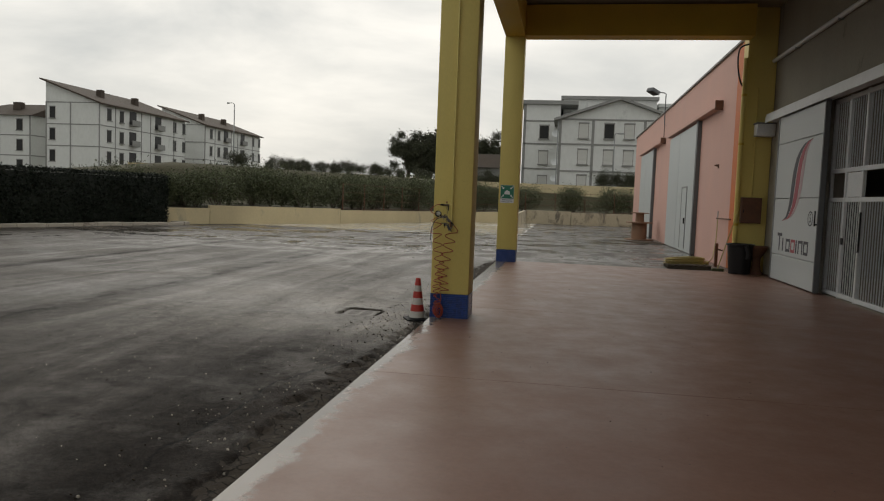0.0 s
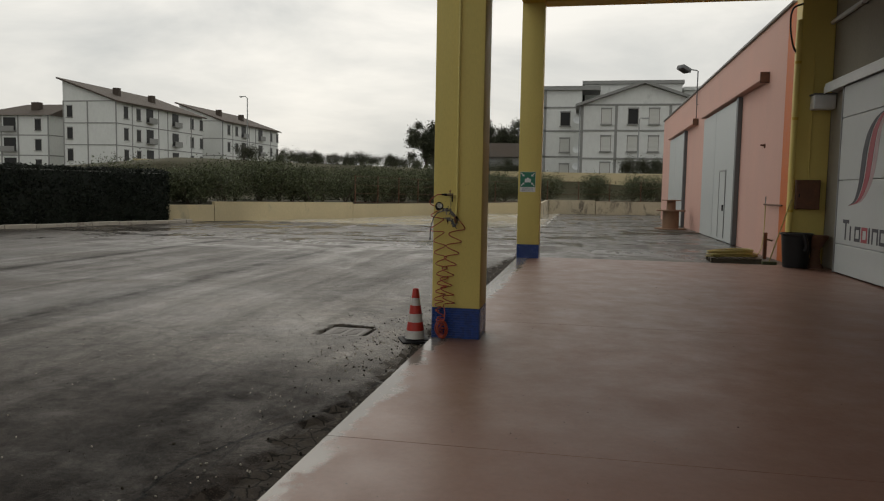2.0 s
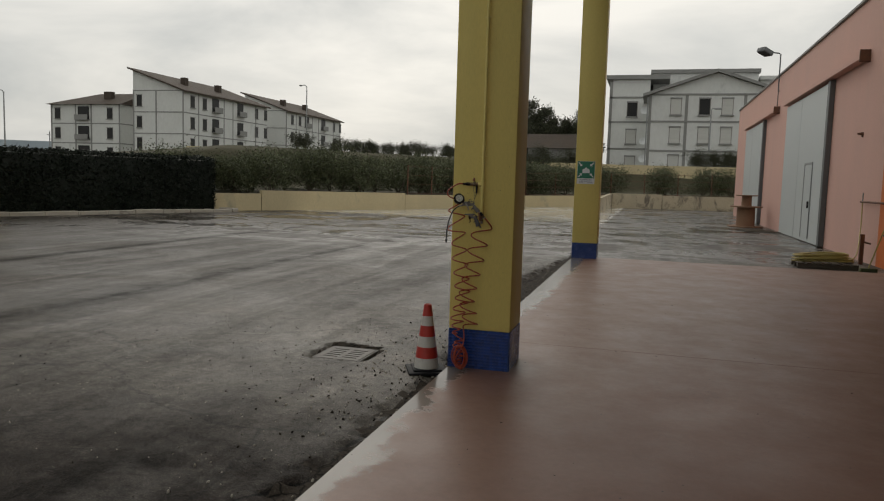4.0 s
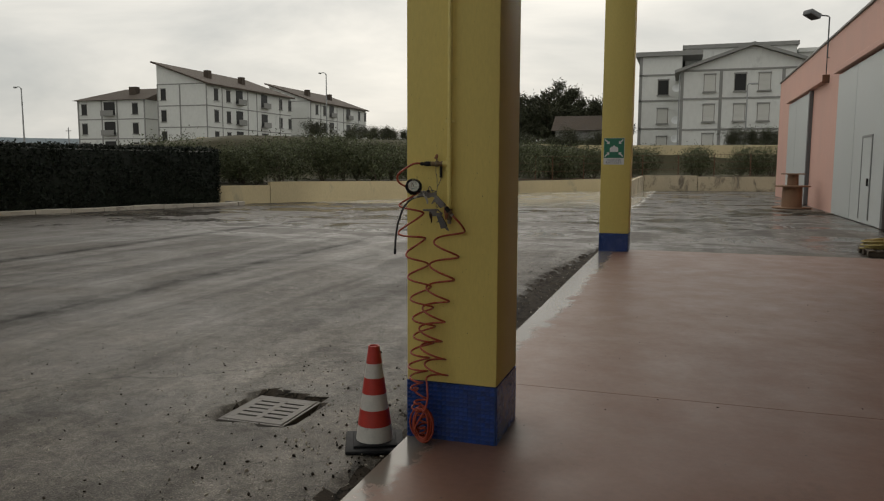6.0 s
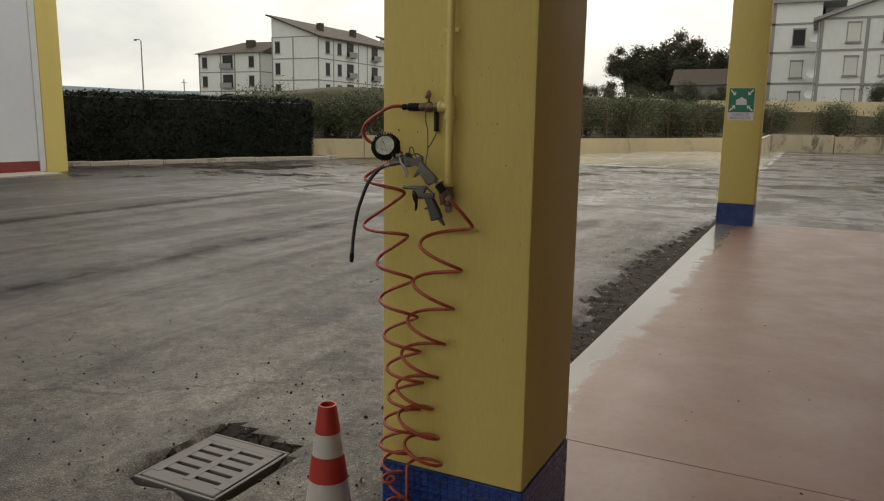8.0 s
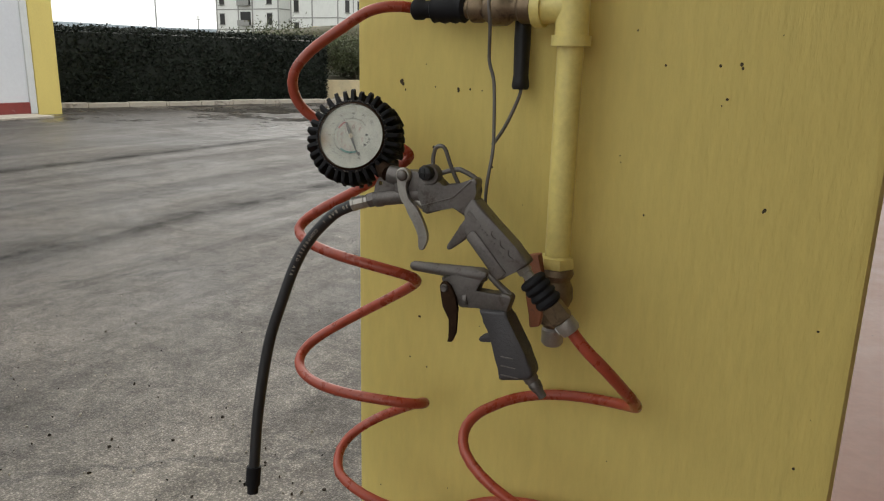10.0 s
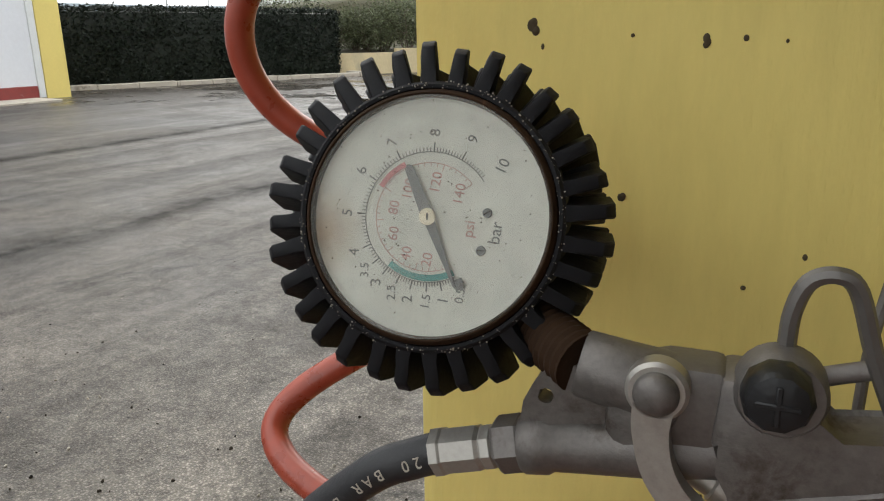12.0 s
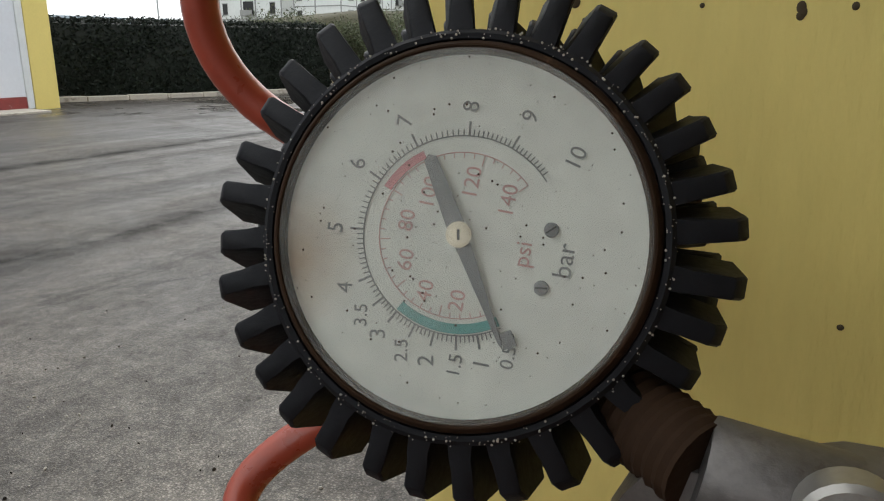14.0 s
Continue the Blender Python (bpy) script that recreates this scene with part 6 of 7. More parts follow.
    base_part("chuck", rod(rod(B(), (.0085, -.186, 1.048), (.0090, -.189, 1.030), .0070, seg=14), (.0090, -.1888, 1.032), (.0092, -.1900, 1.022), .0054, seg=14), M_RUBBER, inf, "dark clip-on chuck")
    # pale print that runs along the hose
    s_at, text = .006, "20 BAR L  COMPRESSED AIR"
    lengths = [0.0]
    for a, b in zip(pts, pts[1:]):
        lengths.append(lengths[-1] + (b - a).length)
    for n, ch in enumerate(text):
        if ch == " ":
            continue
        at = s_at + .0040 * n
        k = min(len(pts) - 2, max(1, next(i for i, v in enumerate(lengths) if v >= at)))
        q, d = pts[k - 1].lerp(pts[k], (at - lengths[k - 1]) / (lengths[k] - lengths[k - 1])), (pts[k - 1] - pts[k + 1]).normalized()
        side = Vector((.55, -.75, .35))
        side = (side - d * side.dot(d)).normalized()
        m = Matrix.Translation(q + side * .0051) @ Matrix((d, side.cross(d), side)).transposed().to_4x4() @ Matrix.Rotation(radians(180), 4, "Z")
        mesh_part("print", text_mesh(ch, .0042, m, .00012), M_KERB, tube, "pale printed character", smooth=0)
    # inlet: nut, ribbed quick coupling, hex, knurl
    m = Matrix.Translation((.0765, 0, -.0500)) @ Vector((.0495, .002, -.0555)).to_track_quat("Z", "Y").to_matrix().to_4x4()
    part("inlet_nut", lathe(B(), [(.003, -.003), (.0052, -.003), (.0052, .0000), (.0062, .0004), (.0062, .0072), (.0048, .0078), (.0048, .0140)], m, 6), M_ZINC, inf)
    prof = [(.005, .0128), (.0094, .0138)]
    for k in range(4):
        z = .0142 + .0066 * k
        prof += [(.0108, z + .0006), (.0116, z + .0020), (.0116, z + .0038), (.0104, z + .0052), (.0101, z + .0062)]
    part("coupling_sleeve", lathe(B(), prof + [(.007, .0412)], m, 28), M_RUBBER, inf, "black ribbed rubber coupling sleeve")
    part("coupling_hex", lathe(B(), [(.006, .0410), (.0092, .0412), (.0096, .0420), (.0096, .0560), (.0084, .0575), (.006, .0575)], m, 6), M_BRASS, inf, "dull brass hexagon", smooth=20)
    kn = part("knurled_nut", lathe(B(), [(.005, .0570), (.0088, .0578), (.0090, .0660), (.0076, .0690), (.005, .0690)], m, 30), M_ZINC, inf)
    part("flat", box(B(), (-.003, -.0096, .0585), (.003, -.0086, .0650), .0004, 1, m), M_WHITEMETAL, kn, "bright worn flat")
    return GUN @ (m @ Vector((0, 0, .0685))), (GUN.to_3x3() @ (m.to_3x3() @ Vector((0, 0, 1)))).normalized()


def smooth_pairs(pairs):
    return [(q.x, q.z) for q in smooth_line([(x, 0, z) for x, z in pairs], 4)]


INLET, INLET_WAY = gun()

# ---- the blow gun that hangs behind it ----
def blow_gun():
    hang = Matrix.Translation((.170, -.078, 1.220))

    def part(name, bm, mat, parent=None, label="", smooth=40, kind=""):
        bmesh.ops.transform(bm, matrix=hang, verts=bm.verts[:])
        return base_part(name, bm, mat, parent, label, smooth, kind)

    bg = thing("blow_gun", (.17, -.078, 1.2), "dark grey pistol blow gun hanging behind the inflator", "blow gun")
    part("nozzle", lathe(B(), [(.002, 0), (.0030, .0002), (.0040, .0022), (.0048, .0035), (.0056, .030), (.0066, .060), (.0072, .076), (.005, .079)],
                         Matrix.Translation((-.0514, 0, .0212)) @ Vector((.0725, 0, .0020)).to_track_quat("Z", "Y").to_matrix().to_4x4(), 20), M_CAST, bg)
    part("body", prism(B(), mm((-16, 17), (-4, 18.5), (22, 29), (31, 28), (30, 22.5), (22.5, 18.5), (17.0, 6.5), (46, 11.2), (53.0, 10.8), (55.4, 7.5), (50.6, -8.4), (25.4, -8.4), (18.5, -5.2), (7.0, -10.0), (2.0, -8.5), (1.0, 3.0), (-8.0, 7.0), (-14.5, 10.0)), -.0062, .0062, .0020, 2), M_CAST, bg)
    part("strut", sweep(B(), smooth_line([(.0290, 0, .0260), (.0405, 0, .0165), (.0525, 0, .0085)], 5), .0032, 10), M_CAST, bg)
    part("collar", rod(B(), (.0085, 0, -.0020), (.0120, 0, -.0010), .0082, seg=18), M_CAST, bg)
    part("grip", prism(B(), mm((23.9, -7.0), (51.3, -4.5), (54.0, -10.0), (61.0, -22.0), (70.9, -38.5), (78.8, -52.6), (80.7, -59.5), (76.7, -65.1), (49.3, -71.6), (46.8, -69.3), (46.8, -51.0), (43.6, -39.7), (36.8, -28.4), (30.0, -17.0)), -.0095, .0095, .0032, 3), M_BLACKG, bg, "dark grey moulded grip")
    part("spur", prism(B(), mm((40.6, -37.4), (27.0, -39.8), (23.5, -37.8), (26.4, -33.5), (34.0, -31.5), (38.3, -28.0)), -.0052, .0052, .0015, 2), M_BLACKG, bg)
    part("lever", prism(B(), mm((-15.6, 9.0), (-13.0, 13.6), (-9.0, 14.0), (-4.6, 11.0), (1.0, 1.5), (3.6, -10.1), (2.8, -34.0), (-1.5, -44.0), (-6.3, -44.7), (-3.4, -33.5), (-3.7, -21.5), (-12.0, -10.6)), -.0098, -.0055, .0011, 2), M_NECK, bg, "worn brown lever")
    part("pivot", lathe(B(), [(.0008, .004), (.0040, .004), (.0040, .0105), (.0030, .0118), (.0016, .0112), (.0008, .0112)], Matrix.Translation((-.0100, 0, .0080)) @ Matrix.Rotation(radians(90), 4, "X"), 16), M_CAST, bg)
    part("inlet", lathe(B(), [(.004, -.003), (.0068, -.002), (.0068, .004), (.0056, .006), (.0064, .008), (.0052, .014), (.0040, .016), (.0040, .022), (.002, .023)], Matrix.Translation((.0745, 0, -.0645)) @ Vector((.0135, 0, -.0165)).to_track_quat("Z", "Y").to_matrix().to_4x4(), 14), M_CAST, bg)
    for k in range(3):
        part("grip_groove", box(B(), (.0490 + .0005 * k, -.0102, -.0478 - .0088 * k), (.0610 + .0030 * k, -.0092, -.0466 - .0088 * k), .0003), M_CAST, bg)


M_BLACKG = material("dark_grey_moulding", (0.055, 0.052, 0.055), 0.45, 0.2, spread=0.25, scale=40, fine=400, stain=(0.10, 0.095, 0.09), stain_at=0.62, stain_scale=60)
blow_gun()

wires = thing("hanging_wire", (.187, -.05, 1.47), "bent iron wire hanging from the branch valve, with hook", "wire")
part("strand", sweep(B(), smooth_line([(.188, -.050, 1.492), (.184, -.064, 1.485), (.1845, -.062, 1.462), (.1815, -.055, 1.440), (.1815, -.053, 1.430), (.1860, -.052, 1.412), (.1880, -.053, 1.372), (.1885, -.055, 1.352), (.1850, -.058, 1.320), (.1852, -.060, 1.285), (.187, -.064, 1.262), (.192, -.062, 1.255), (.196, -.058, 1.262)], 5), .0016, 8), M_WIRE, wires)
part("hook", sweep(B(), smooth_line([(.1675, -.128, 1.347), (.1678, -.128, 1.355), (.1700, -.128, 1.3615), (.1746, -.128, 1.3635), (.1785, -.127, 1.3605), (.1830, -.125, 1.347), (.1900, -.121, 1.330), (.198, -.105, 1.310), (.203, -.095, 1.290), (.200, -.072, 1.268), (.195, -.060, 1.258)], 5), .0018, 8), M_WIRE, wires, "bent wire hook through the gun")
part("black_sleeve", lathe(B(), [(.004, 0), (.0074, .001), (.0076, .02), (.0070, .050), (.0078, .056), (.0082, .060), (.0070, .0625), (.003, .0625)], Matrix.Translation((.1955, -.014, 1.470)) @ Matrix.Rotation(radians(180), 4, "X"), 18), M_BLACKP, wires, "glossy black rubber sleeve")
part("side_strand", sweep(B(), smooth_line([(.1960, -.014, 1.410), (.1962, -.015, 1.404), (.1952, -.024, 1.392), (.1915, -.037, 1.374), (.1870, -.046, 1.362), (.1852, -.049, 1.3585)], 4), .0017, 8), M_WIRE, wires)


hose = thing("coiled_air_hose", (0.13, -0.08, 0), "red coiled air hose hanging down to the floor", "hose")
left = coil([1.01, .89, .775, .67, .575, .49, .41, .345],
            lambda z: float(np.interp(z, [.35, .45, .53, .6, .77, .88, 1.0], [.078, .092, .115, .122, .104, .090, .072])),
            lambda z: float(np.interp(z, [.35, .7, 1.0], [.060, .068, .068])), lambda z: -.057, lambda z: .044, .007, 1)
# the first turns under the valve hang wider than the rest
start = smooth_line([(.092, PIPE_Y, 1.479), (.072, -.044, 1.481), (.050, -.054, 1.475), (.032, -.057, 1.463), (.006, -.067, 1.446), (-.015, -.075, 1.426), (-.0235, -.077, 1.4055), (-.015, -.068, 1.377), (.018, -.052, 1.361),
                     (.060, -.036, 1.352), (.084, -.028, 1.343), (.085, -.030, 1.334), (.066, -.036, 1.322), (.041, -.055, 1.303), (.008, -.074, 1.283), (-.0045, -.087, 1.270), (-.003, -.097, 1.260), (.028, -.106, 1.251), (.080, -.102, 1.243),
                     (.115, -.086, 1.234), (.122, -.073, 1.226), (.111, -.064, 1.215), (.056, -.054, 1.180), (.005, -.062, 1.147), (-.013, -.080, 1.129), (-.009, -.095, 1.117), (.012, -.106, 1.110), (.051, -.110, 1.106), (.108, -.098, 1.105),
                     (.134, -.078, 1.099), (.120, -.050, 1.088), (.075, -.030, 1.058), (.025, -.036, 1.028)], 6)
right = coil([1.085, .965, .845, .735, .625, .525, .435, .355],
             lambda z: float(np.interp(z, [.35, .43, .50, .57, .67, .78, .86, .98, 1.1], [.192, .188, .172, .154, .168, .190, .207, .228, .250])),
             lambda z: float(np.interp(z, [.35, .6, 1.1], [.062, .068, .078])), lambda z: -.064, lambda z: .050, -.009, 1)
rk = random.Random(6)
heap = []
for k in range(12 * 16):
    ph, t = math.pi + 2 * math.pi * k / 16, k / (12 * 16)
    turn = k // 16
    r2 = random.Random(turn)
    dx, dy, tl, ta = r2.uniform(-.02, .02), r2.uniform(-.02, .005), r2.uniform(-.035, .035), r2.uniform(0, 6.3)
    zz = .34 * (1 - t) ** 1.5 + .012
    heap.append(Vector((.125 + dx + .055 * math.cos(ph), -.078 + dy + .055 * math.sin(ph), max(.006, zz + tl * math.cos(ph - ta)))))
sm = []
for k, q in enumerate(heap):
    near = heap[max(0, k - 4):k + 5]
    sm.append(sum(near, Vector()) / len(near))
sm = [Vector((.125 - .05 * max(0, q.z - .10) / .24 + (q.x - .125) * 1.4, min(-.008, -.08 + (q.y + .08) * 1.22), q.z)) for q in sm]


def eased(pts, n=4):
    """The same line with its kinks rounded off."""
    return [sum(pts[max(0, i - min(n, i, len(pts) - 1 - i)):i + min(n, i, len(pts) - 1 - i) + 1], Vector()) / (2 * min(n, i, len(pts) - 1 - i) + 1) for i in range(len(pts))]


skein = []
for k in range(9 * 16):
    a, r2 = 2 * math.pi * k / 16, random.Random(40 + k // 16)
    lean_a = r2.uniform(-.6, .6)
    w = .064 + r2.uniform(-.014, .010)
    skein.append(Vector((.128 + r2.uniform(-.012, .012) + w * math.sin(a) * math.cos(lean_a), -.100 + r2.uniform(-.01, .01) + w * math.sin(a) * math.sin(lean_a), .110 + .100 * math.cos(a) + r2.uniform(-.006, .012))))
skein = [Vector((q.x, q.y, max(.0055, q.z))) for q in eased(skein, 2)]
part("floor_skein", sweep(B(), skein, .0052, 9), M_HOSE, hose, "bunched red loops on the floor")
part("falling_coil", sweep(B(), eased(start + left + sm), .0052, 14), M_HOSE, hose)
end = smooth_line([INLET, INLET + INLET_WAY * .02, INLET + INLET_WAY * .045 + Vector((.001, .006, 0)), (.340, -.070, 1.148), (.331, -.040, 1.131), (.300, -.022, 1.122), (.250, -.016, 1.114), (.205, -.035, 1.105), (.182, -.075, 1.093)], 6)
tail = smooth_line([right[-1], right[-1] + Vector((.02, -.04, -.03)), Vector((.16, -.12, .22)), Vector((.10, -.13, .12)), Vector((.08, -.09, .05)), Vector((.12, -.05, .03))], 6)
part("rising_coil", sweep(B(), eased(end[:-1] + right + tail[1:], 3), .0052, 14), M_HOSE, hose)


# ---- cone, drains ----
def cone():
    c = Vector((-0.150, -0.098, GZ))
    root = thing("traffic_cone", c, "red and white striped traffic cone on a dirty black base", "traffic cone")
    m = Matrix.Translation(c) @ Matrix.Rotation(radians(24), 4, "Z")
    part("base", box(box(B(), (-.155, -.155, .0), (.155, .155, .022), .008, 2, m), (-.115, -.115, .0221), (.115, .115, .036), .008, 2, m), M_RUBBER, root, "black rubber base with dirt")
    r = lambda z: .100 + (.028 - .100) * (z - .034) / (.545 - .034)
    zs = (.034, .118, .205, .290, .375, .452, .545)
    for k, (a, b) in enumerate(zip(zs, zs[1:])):
        up = .0015 if k % 2 else 0
        prof = [(r(a) + up, a), (r(b) + up, b)]
        if k == 5:
            prof += [(r(b) - .004, b), (r(b) - .006, b - .05), (.004, b - .05)]
        part("sleeve", lathe(B(), [(.003, a + .0005)] + prof + ([] if k == 5 else [(.003, b - .0005)]), Matrix.Translation(c), 32), M_CONERED if k % 2 else M_CONEWHITE, root, "white band" if k % 2 == 0 else "red band")
    return root


cone()


def drain(cx, cy, w, d, z, turn, label):
    m = Matrix.Translation((cx, cy, z)) @ Matrix.Rotation(turn, 4, "Z")
    root = thing("drain_grate", (cx, cy, z), label, "drain grate")
    # plate built from bars that leave the slots open
    nrow, bar = 5, 0.03
    bm = B()
    hw, hd, t = w / 2, d / 2, 0.018
    box(bm, (-hw, -hd, -t), (hw, -hd + .055, 0), .004, 1, m)
    box(bm, (-hw, hd - .055, -t), (hw, hd, 0), .004, 1, m)
    for x0, x1 in ((-hw, -hw + .045), (-.02, .02), (hw - .045, hw)):
        box(bm, (x0, -hd + .0545, -t), (x1, hd - .0545, -.0003), 0, 1, m)
    step = (d - .11) / nrow
    for k in range(nrow + 1):
        y = -hd + .055 + step * k
        for x0, x1 in ((-hw + .0445, -.0195), (.0195, hw - .0445)):
            box(bm, (x0, y - (step / 2 - .011), -t), (x1, y + (step / 2 - .011), -.0006), .002, 1, m)
    part("plate", bm, M_GRATE, root, smooth=20)
    # black plate closes the shaft and paints the darkness below the slots
    part("shaft", box(B(), (-hw, -hd, -.09), (hw, hd, -.07), 0, 1, m), M_DARK, root, "dark plate painted as the shade down the drain shaft")
    fr = B()
    for lo, hi in (((-hw - .022, -hd - .022), (hw + .022, -hd - .004)), ((-hw - .022, hd + .004), (hw + .022, hd + .022)), ((-hw - .022, -hd - .004), (-hw - .004, hd + .004)), ((hw + .004, -hd - .004), (hw + .022, hd + .004))):
        box(fr, (*lo, -.06), (*hi, -.003), .003, 1, m)
    part("frame", fr, M_GRATE, root)
    return root


drain(DRAIN[0], DRAIN[1], .40, .44, GZ - .012, 0.0, "slotted iron drain grate in broken asphalt")
drain(-1.05, 11.0, .45, .38, GZ + .006, 0.1, "slotted iron drain grate near the second column")

# ---- sign on the second column ----
def sign():
    y = 9.491
    M_SG = material("green_sign_face", (0.010, 0.17, 0.10), 0.35, spread=0.08, scale=4, bump=0)
    M_SW = material("white_sign_face", (0.68, 0.70, 0.70), 0.35, spread=0.06, scale=4, bump=0)
    M_SB = material("blue_sign_letters", (0.02, 0.03, 0.12), 0.4, spread=0.1, bump=0)
    root = thing("assembly_point_sign", (.215, y, 1.75), "green and white assembly point sign on the yellow column", "sign")
    x0, x1, z0, z1 = .040, .392, 1.515, 1.972
    part("board", box(B(), (x0, y - .005, z0), (x1, y - .0005, z1), .001), M_SW, root)
    part("green_field", box(B(), (x0 + .006, y - .0075, 1.628), (x1 - .006, y - .0052, z1 - .006)), M_SG, root, "green field")
    cx, cz = (x0 + x1) / 2, 1.797
    for sx in (-1, 1):
        for sz in (-1, 1):
            m = Matrix.Translation((cx + sx * .112, y - .009, cz + sz * .106)) @ Matrix.Rotation(-math.atan2(-sz, -sx), 4, "Y")
            bm = B()
            box(bm, (-.058, -.001, -.010), (.012, .001, .010), m=m)
            prism(bm, [(.010, -.034), (.048, 0), (.010, .034)], -.001, .001, m=m)
            part("arrow", bm, M_SW, root, "white arrow pointing inwards", smooth=0)
    bm = B()
    for dx, dz, r in ((-.045, .0, .026), (.0, .022, .03), (.045, .0, .026)):
        prism(bm, [(cx + dx - r, cz - .065), (cx + dx + r, cz - .065), (cx + dx + r, cz + dz), (cx + dx, cz + dz + r), (cx + dx - r, cz + dz)], y - .0098 - dz * .02, y - .0078)
    part("emblem", bm, M_SW, root, "plain white central emblem", smooth=0)
    face = Matrix.Rotation(radians(90), 4, "X")
    for s, z in (("PUNTO DI", 1.596), ("RACCOLTA", 1.548)):
        mesh_part("lettering", text_mesh(s, .050, Matrix.Translation((cx, y - .0056, z)) @ face, .0004), M_SB, root, "dark capital letters", smooth=0)


sign()


# ---- things by the pink hall and the sliding door ----
def downpipe():
    root = thing("downpipe", (5.93, 9.93, 0.3), "yellow painted downpipe on the pilaster", "downpipe")
    part("pipe", sweep(B(), smooth_line([(5.93, 9.93, 5.3), (5.93, 9.93, 3.0), (5.93, 9.93, 0.55), (5.91, 9.90, 0.40), (5.82, 9.86, 0.34)], 6), .055, 14), M_YELLOW, root)
    for z in (1.2, 3.2, 4.4):
        part("collar", rod(B(), (5.93, 9.93, z - .03), (5.93, 9.93, z + .03), .066, seg=14), M_YDARK, root)
    part("conduit", rod(B(), (6.28, 9.985, 1.92), (6.28, 9.985, 4.6), .016, seg=8), M_YELLOW, root, "thin yellow conduit")
    part("cable", sweep(B(), smooth_line([(5.98, 9.97, 5.65), (5.78, 9.96, 5.55), (5.74, 9.96, 5.2), (5.82, 9.96, 4.75), (5.95, 9.96, 4.55)], 6), .02, 8), M_BLACKP, root, "black looping cable")


downpipe()
jb = thing("junction_box", (6.2, 9.9, 1.26), "rusty brown steel junction box on the pilaster", "junction box")
part("body", box(B(), (6.02, 9.84, 1.24), (6.50, 9.998, 1.88), 0.012, 2), M_RUST, jb)
part("door", box(B(), (6.04, 9.828, 1.26), (6.48, 9.839, 1.86), 0.004), M_RUST, jb)
part("latch", box(B(), (6.06, 9.815, 1.5), (6.09, 9.827, 1.58), 0.003), M_BLACKP, jb)


def bin_():
    c = (5.98, 9.50, 0.0)
    root = thing("refuse_bin", c, "black plastic bin standing at the pilaster", "bin")
    part("body", lathe(B(), [(.23, 0), (.25, .01), (.30, .68), (.315, .69), (.315, .74), (.295, .74), (.285, .68), (.23, .03)], Matrix.Translation(c), 28), M_BLACKP, root)
    part("rim", lathe(B(), [(.316, .70), (.335, .705), (.335, .735), (.316, .74)], Matrix.Translation(c), 28, True), M_BLACKP, root)
    bm = B()
    sweep(bm, smooth_line([(c[0] + .05, c[1] - .30, .73), (c[0] + .12, c[1] - .33, .50), (c[0] + .10, c[1] - .32, .38)], 4), .05, 8)
    part("bag_edge", bm, M_BLACKP, root, "hanging edge of a black bag")


bin_()


def pedestal():
    c = (6.38, 9.55, 0.0)
    root = thing("funnel_stand", c, "rusty red-brown funnel-shaped stand", "stand")
    m = Matrix.Translation(c)
    part("bowl", lathe(B(), [(.10, .40), (.14, .46), (.25, .66), (.255, .70), (.235, .70), (.12, .48), (.05, .46)], m, 24), M_RUST, root)
    part("stem", lathe(B(), [(.18, 0), (.175, .03), (.12, .10), (.095, .25), (.10, .3995)], m, 20), M_RUST, root)


pedestal()


def pallet():
    cx, cy = 4.95, 10.75
    root = thing("pallet", (cx, cy, GZ), "dark weathered pallet by the pink hall", "pallet")
    for k in range(3):
        part("block_rail", box(B(), (cx - .55, cy - .38 + .33 * k, GZ), (cx + .55, cy - .28 + .33 * k, GZ + .09), .005), M_BARK, root)
    for k in range(7):
        part("plank", box(B(), (cx - .55 + .165 * k, cy - .42, GZ + .0905), (cx - .55 + .165 * k + .11, cy + .42, GZ + .112), .004), M_BARK, root)
    hs = thing("garden_hose", (cx, cy, GZ + .11), "heap of yellow garden hose lying on the pallet", "hose")
    rk = random.Random(5)
    pts = []
    for k in range(15 * 14):
        t = k / 14
        r2 = random.Random(int(t))
        a = 2 * math.pi * (k % 14) / 14
        pts.append(Vector((cx + r2.uniform(-.12, .1) + (.52 + r2.uniform(-.08, .14)) * math.cos(a), cy + r2.uniform(-.05, .05) + (.30 + r2.uniform(-.05, .06)) * math.sin(a),
                           GZ + .128 + .010 * int(t) + .05 * max(0, math.sin(a + r2.uniform(0, 6)))  - (.06 if math.cos(a) < -.75 else 0))))
    part("coil", sweep(B(), [sum(pts[max(0, i - 2):i + 3], Vector()) / len(pts[max(0, i - 2):i + 3]) for i in range(len(pts))], .014, 7), M_YHOSE, hs)
    part("tail", sweep(B(), smooth_line([(cx + .5, cy, GZ + .15), (5.75, 11.6, .25), (5.95, 12.3, .75), (6.02, 12.6, 1.28)], 6), .013, 7), M_YHOSE, hs, "hose rising to the wall tap")


pallet()
tap = thing("wall_tap", (6.0, 12.6, 1.3), "rusty tap pipe on the pink wall", "tap")
part("pipe", rod(B(), (6.02, 12.75, 1.3), (6.02, 11.0, 1.3), .022, seg=8), M_RUST, tap)
part("spout", rod(B(), (6.02, 12.6, 1.3), (6.02, 12.6, 1.5), .014, seg=8), M_STEEL, tap)
part("bracket", rod(B(), (6.02, 11.5, 1.3), (PX, 11.5, 1.3), .012, seg=8), M_RUST, tap)
post = thing("rusty_stub", (5.9, 11.9, GZ), "rusty steel stub post before the pink wall", "post")
part("post", box(B(), (5.86, 11.86, GZ - .1), (5.94, 11.94, .62), .006), M_RUST, post)
part("peg", rod(B(), (5.94, 11.9, .45), (6.06, 11.86, .42), .02, seg=8), M_RUST, post)
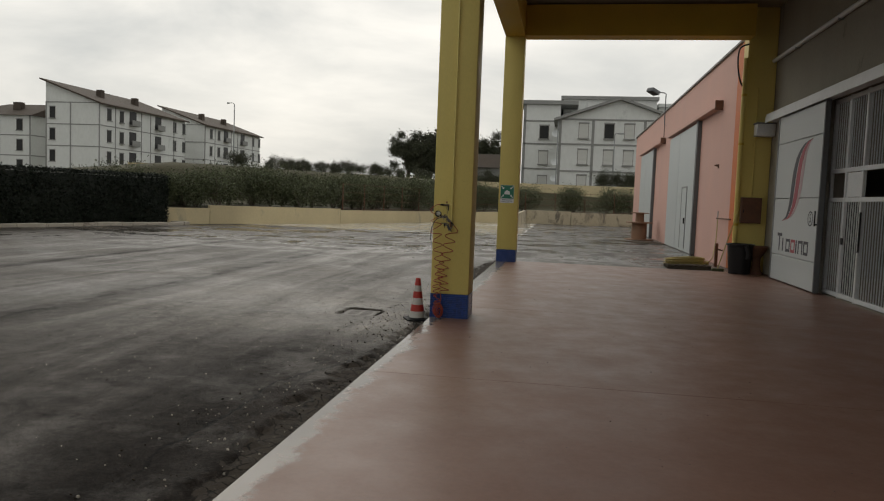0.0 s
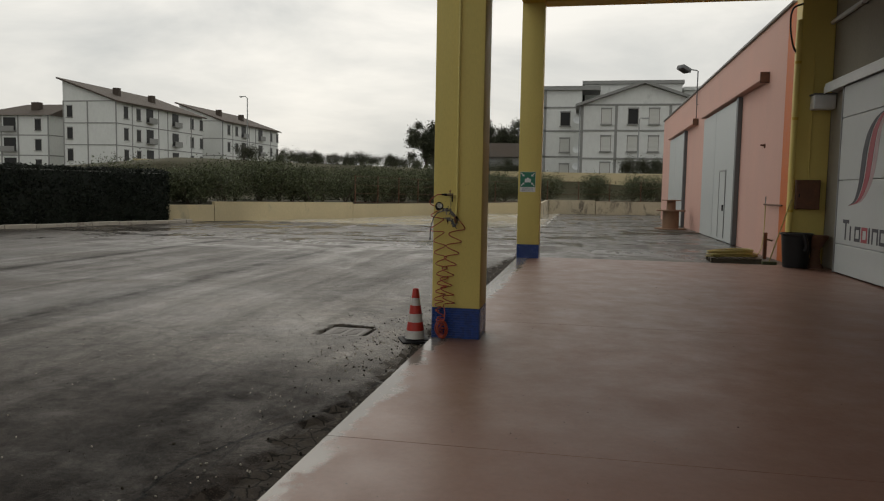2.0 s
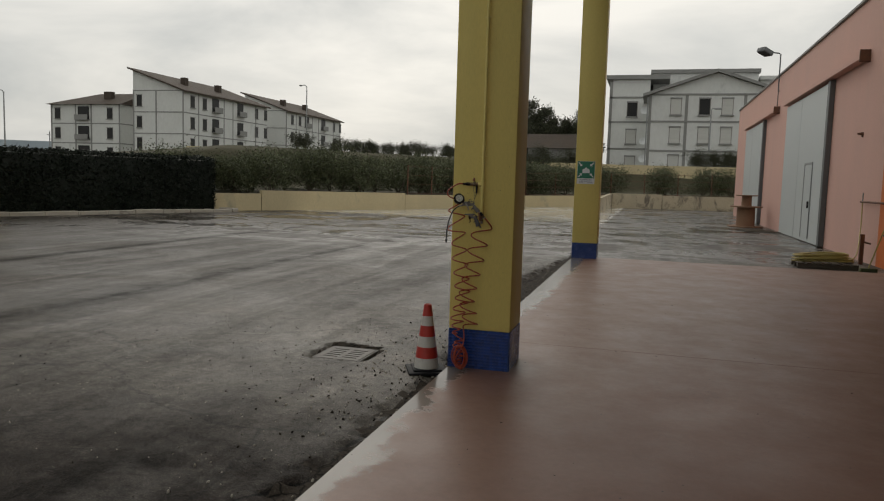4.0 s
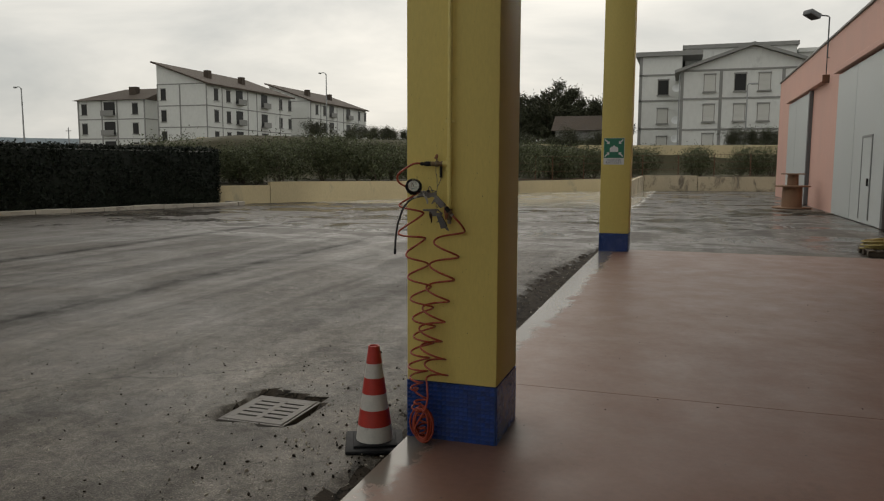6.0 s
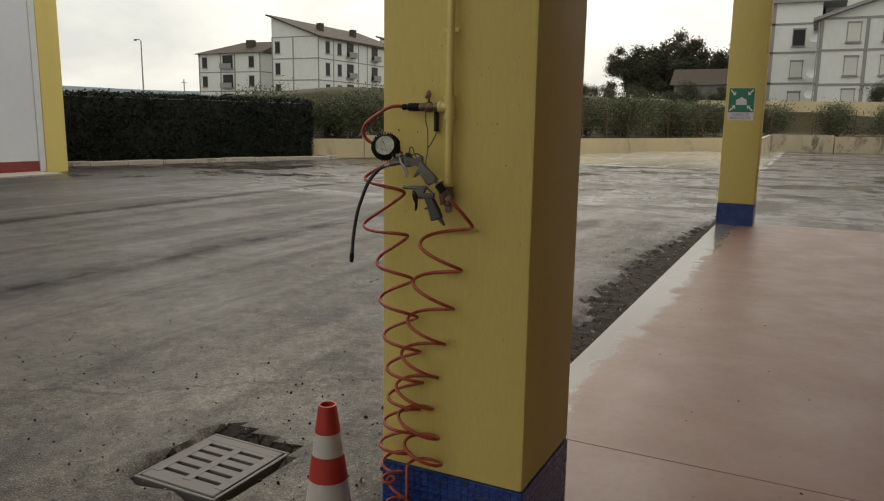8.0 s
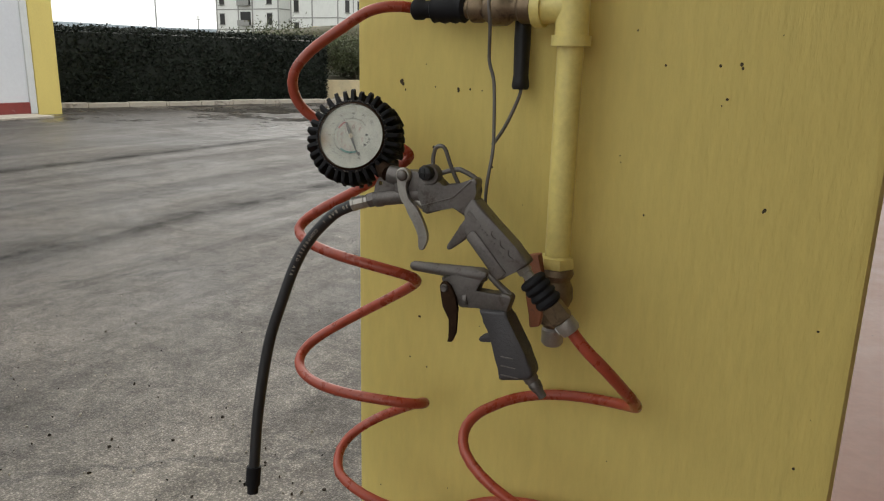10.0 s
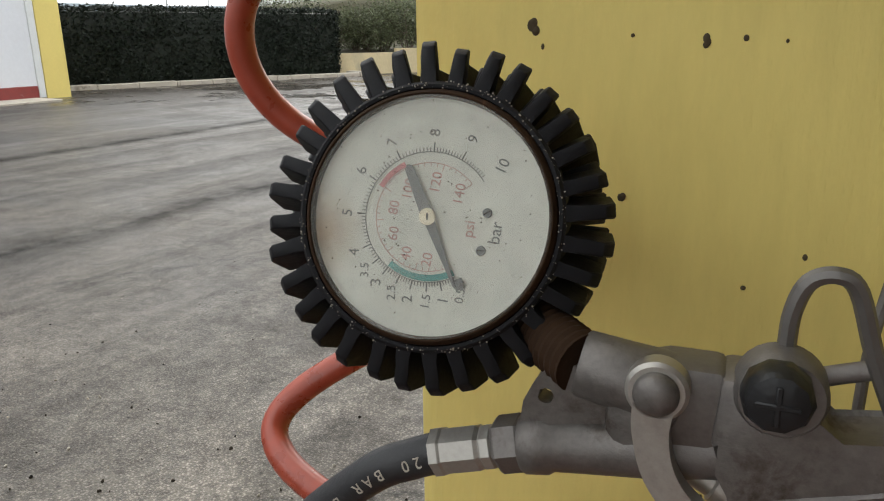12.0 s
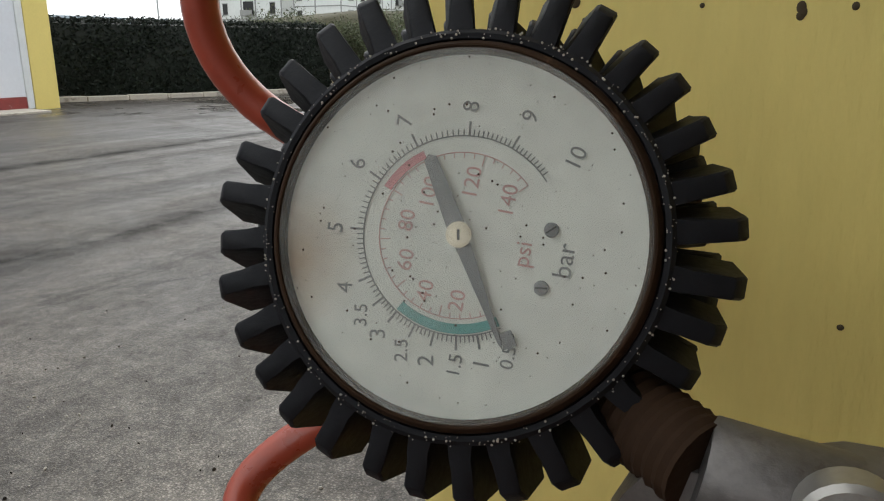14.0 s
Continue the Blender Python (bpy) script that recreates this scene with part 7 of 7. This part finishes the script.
broom = thing("broom", (5.62, 10.35, 0), "broom with yellow handle leaning on the pilaster", "broom")
part("handle", rod(B(), (5.60, 10.1, .06), (5.93, 9.86, 1.45), .013, seg=8), M_YHOSE, broom)
part("head", box(B(), (5.45, 10.05, -0.03), (5.75, 10.15, .06), .01), M_LEAF_O, broom, "green bristle head")


def reel(cx, cy):
    root = thing("cable_reel", (cx, cy, GZ), "two stacked wooden cable reels", "cable reel")
    m = Matrix.Translation((cx, cy, GZ))
    part("bottom_disc", lathe(B(), [(.05, 0), (.68, 0), (.69, .01), (.69, .045), (.05, .045)], m, 32), M_WOOD, root)
    part("drum", lathe(B(), [(.05, .0455), (.36, .0455), (.35, .80), (.05, .80)], m, 18), M_WOOD, root)
    part("middle_disc", lathe(B(), [(.05, .8005), (.62, .8005), (.62, .85), (.05, .85)], m, 32), M_WOOD, root)
    part("small_drum", lathe(B(), [(.03, .8505), (.20, .8505), (.19, 1.26), (.03, 1.26)], m, 16), M_WOOD, root)
    part("top_disc", lathe(B(), [(.03, 1.2605), (.42, 1.2605), (.42, 1.30), (.03, 1.30)], m, 28), M_WOOD, root)


reel(5.25, 26.6)
for k, (x, y, a) in enumerate(((5.3, 23.6, .15), (5.0, 24.1, .25), (5.4, 22.8, -.1))):
    pl = thing("loose_plank", (x, y, GZ), "grey loose plank lying by the hall door", "plank", "loose planks")
    part("board", box(B(), (-.6, -.09, 0), (.6, .09, .035), .004, 1, Matrix.Translation((x, y, GZ + .015)) @ Matrix.Rotation(a, 4, "Z")), M_BARK, pl)


def floodlight():
    y = 25.9
    root = thing("floodlight", (PX, y, 5.6), "dark floodlight on a bracket over the pink wall", "floodlight")
    part("bracket", sweep(B(), [(PX - .01, y, 5.35), (PX - .08, y, 5.37), (PX - .08, y, 6.75), (PX - .16, y - .1, 6.78), (PX - .55, y - .4, 6.78)], .025, 8), M_GDARK, root)
    m = Matrix.Translation((PX - .70, y - .5, 6.76)) @ Matrix.Rotation(radians(38), 4, "Z") @ Matrix.Rotation(radians(20), 4, "Y")
    hd = part("head", box(B(), (-.26, -.2, -.08), (.22, .2, .10), .03, 2, m), M_GDARK, root)
    part("glass", box(B(), (-.22, -.17, -.088), (.18, .17, -.081), 0, 1, m), M_WIN, hd)
    part("cable", sweep(B(), [(PX - .02, y + .4, 5.6), (PX - .02, y + .4, 4.75)], .015, 6), M_BLACKP, root)


floodlight()
kn = thing("wall_stud", (PX, 13.41, 2.84), "small dark stud in the pink wall", "stud")
part("stud", rod(rod(B(), (PX, 13.41, 2.85), (PX - .12, 13.41, 2.85), .04, .02, 8), (PX, 13.41, 2.80), (PX - .03, 13.41, 2.80), .03, seg=8), M_RUST, kn)
wp = thing("wall_conduit", (6.6, 7.8, 5.25), "pale pipe fixed along the concrete wall", "pipe")
part("pipe", rod(B(), (6.60, 1.0, 5.25), (6.60, 10.0, 5.25), .05, seg=12), M_WHITEMETAL, wp)
for y in (3.0, 5.6, 8.2):
    part("bracket", box(B(), (6.56, y - .03, 5.19), (6.668, y + .03, 5.31), .005), M_STEEL, wp)
sb = thing("switch_box", (6.6, 2.6, 1.6), "white switch box with dark window on the wall", "switch box")
part("body", box(B(), (6.58, 2.35, 1.45), (6.668, 2.65, 1.95), .01), M_WHITEMETAL, sb)
part("window", box(B(), (6.572, 2.42, 1.62), (6.579, 2.58, 1.82), .002), M_GDARK, sb)

# grit, fallen leaves and chips on the asphalt and at the platform edge
rk = random.Random(21)
bm_s, bm_d = B(), B()
for k in range(2400):
    x = -abs(rk.gauss(0, .5)) - .02 if k < 1300 else rk.uniform(-3.6, -.1)
    y = rk.uniform(-7.5, 9) if k % 3 else rk.uniform(-1.5, 1.5)
    if abs(x - DRAIN[0]) < .26 and abs(y - DRAIN[1]) < .28:
        continue
    s = rk.choice((.003, .004, .005, .006, .009, .013 if x > -.9 else .007))
    z = ground_z(x, y, y - wall_y(x)) + s * .3
    m = Matrix.Translation((x, y, z)) @ Euler((rk.uniform(0, 6), rk.uniform(0, 6), rk.uniform(0, 6))).to_matrix().to_4x4() @ Matrix.Diagonal((s, s * rk.uniform(.5, 1), s * .5, 1))
    bmesh.ops.create_icosphere(bm_s if k % 2 else bm_d, subdivisions=1, radius=1, matrix=m)
tagged(part("grit", bm_s, M_KERB, smooth=0), "pale grit and chips scattered on the asphalt", "grit", kind="stuff")
tagged(part("dark_grit", bm_d, M_BROKEN, smooth=0), "dark crumbs of asphalt along the edge", "grit", kind="stuff")
bm = B()
for k in range(60):
    x, y = rk.uniform(.35, 3.5), rk.uniform(-5, 5)
    s = rk.choice((.004, .006, .009))
    m = Matrix.Translation((x, y, s * .25)) @ Matrix.Rotation(rk.uniform(0, 6), 4, "Z") @ Matrix.Diagonal((s, s * .5, s * .3, 1))
    bmesh.ops.create_icosphere(bm, subdivisions=1, radius=1, matrix=m)
tagged(part("floor_crumbs", bm, M_BROKEN, smooth=0), "dark crumbs scattered on the pink floor", "crumbs", kind="stuff")
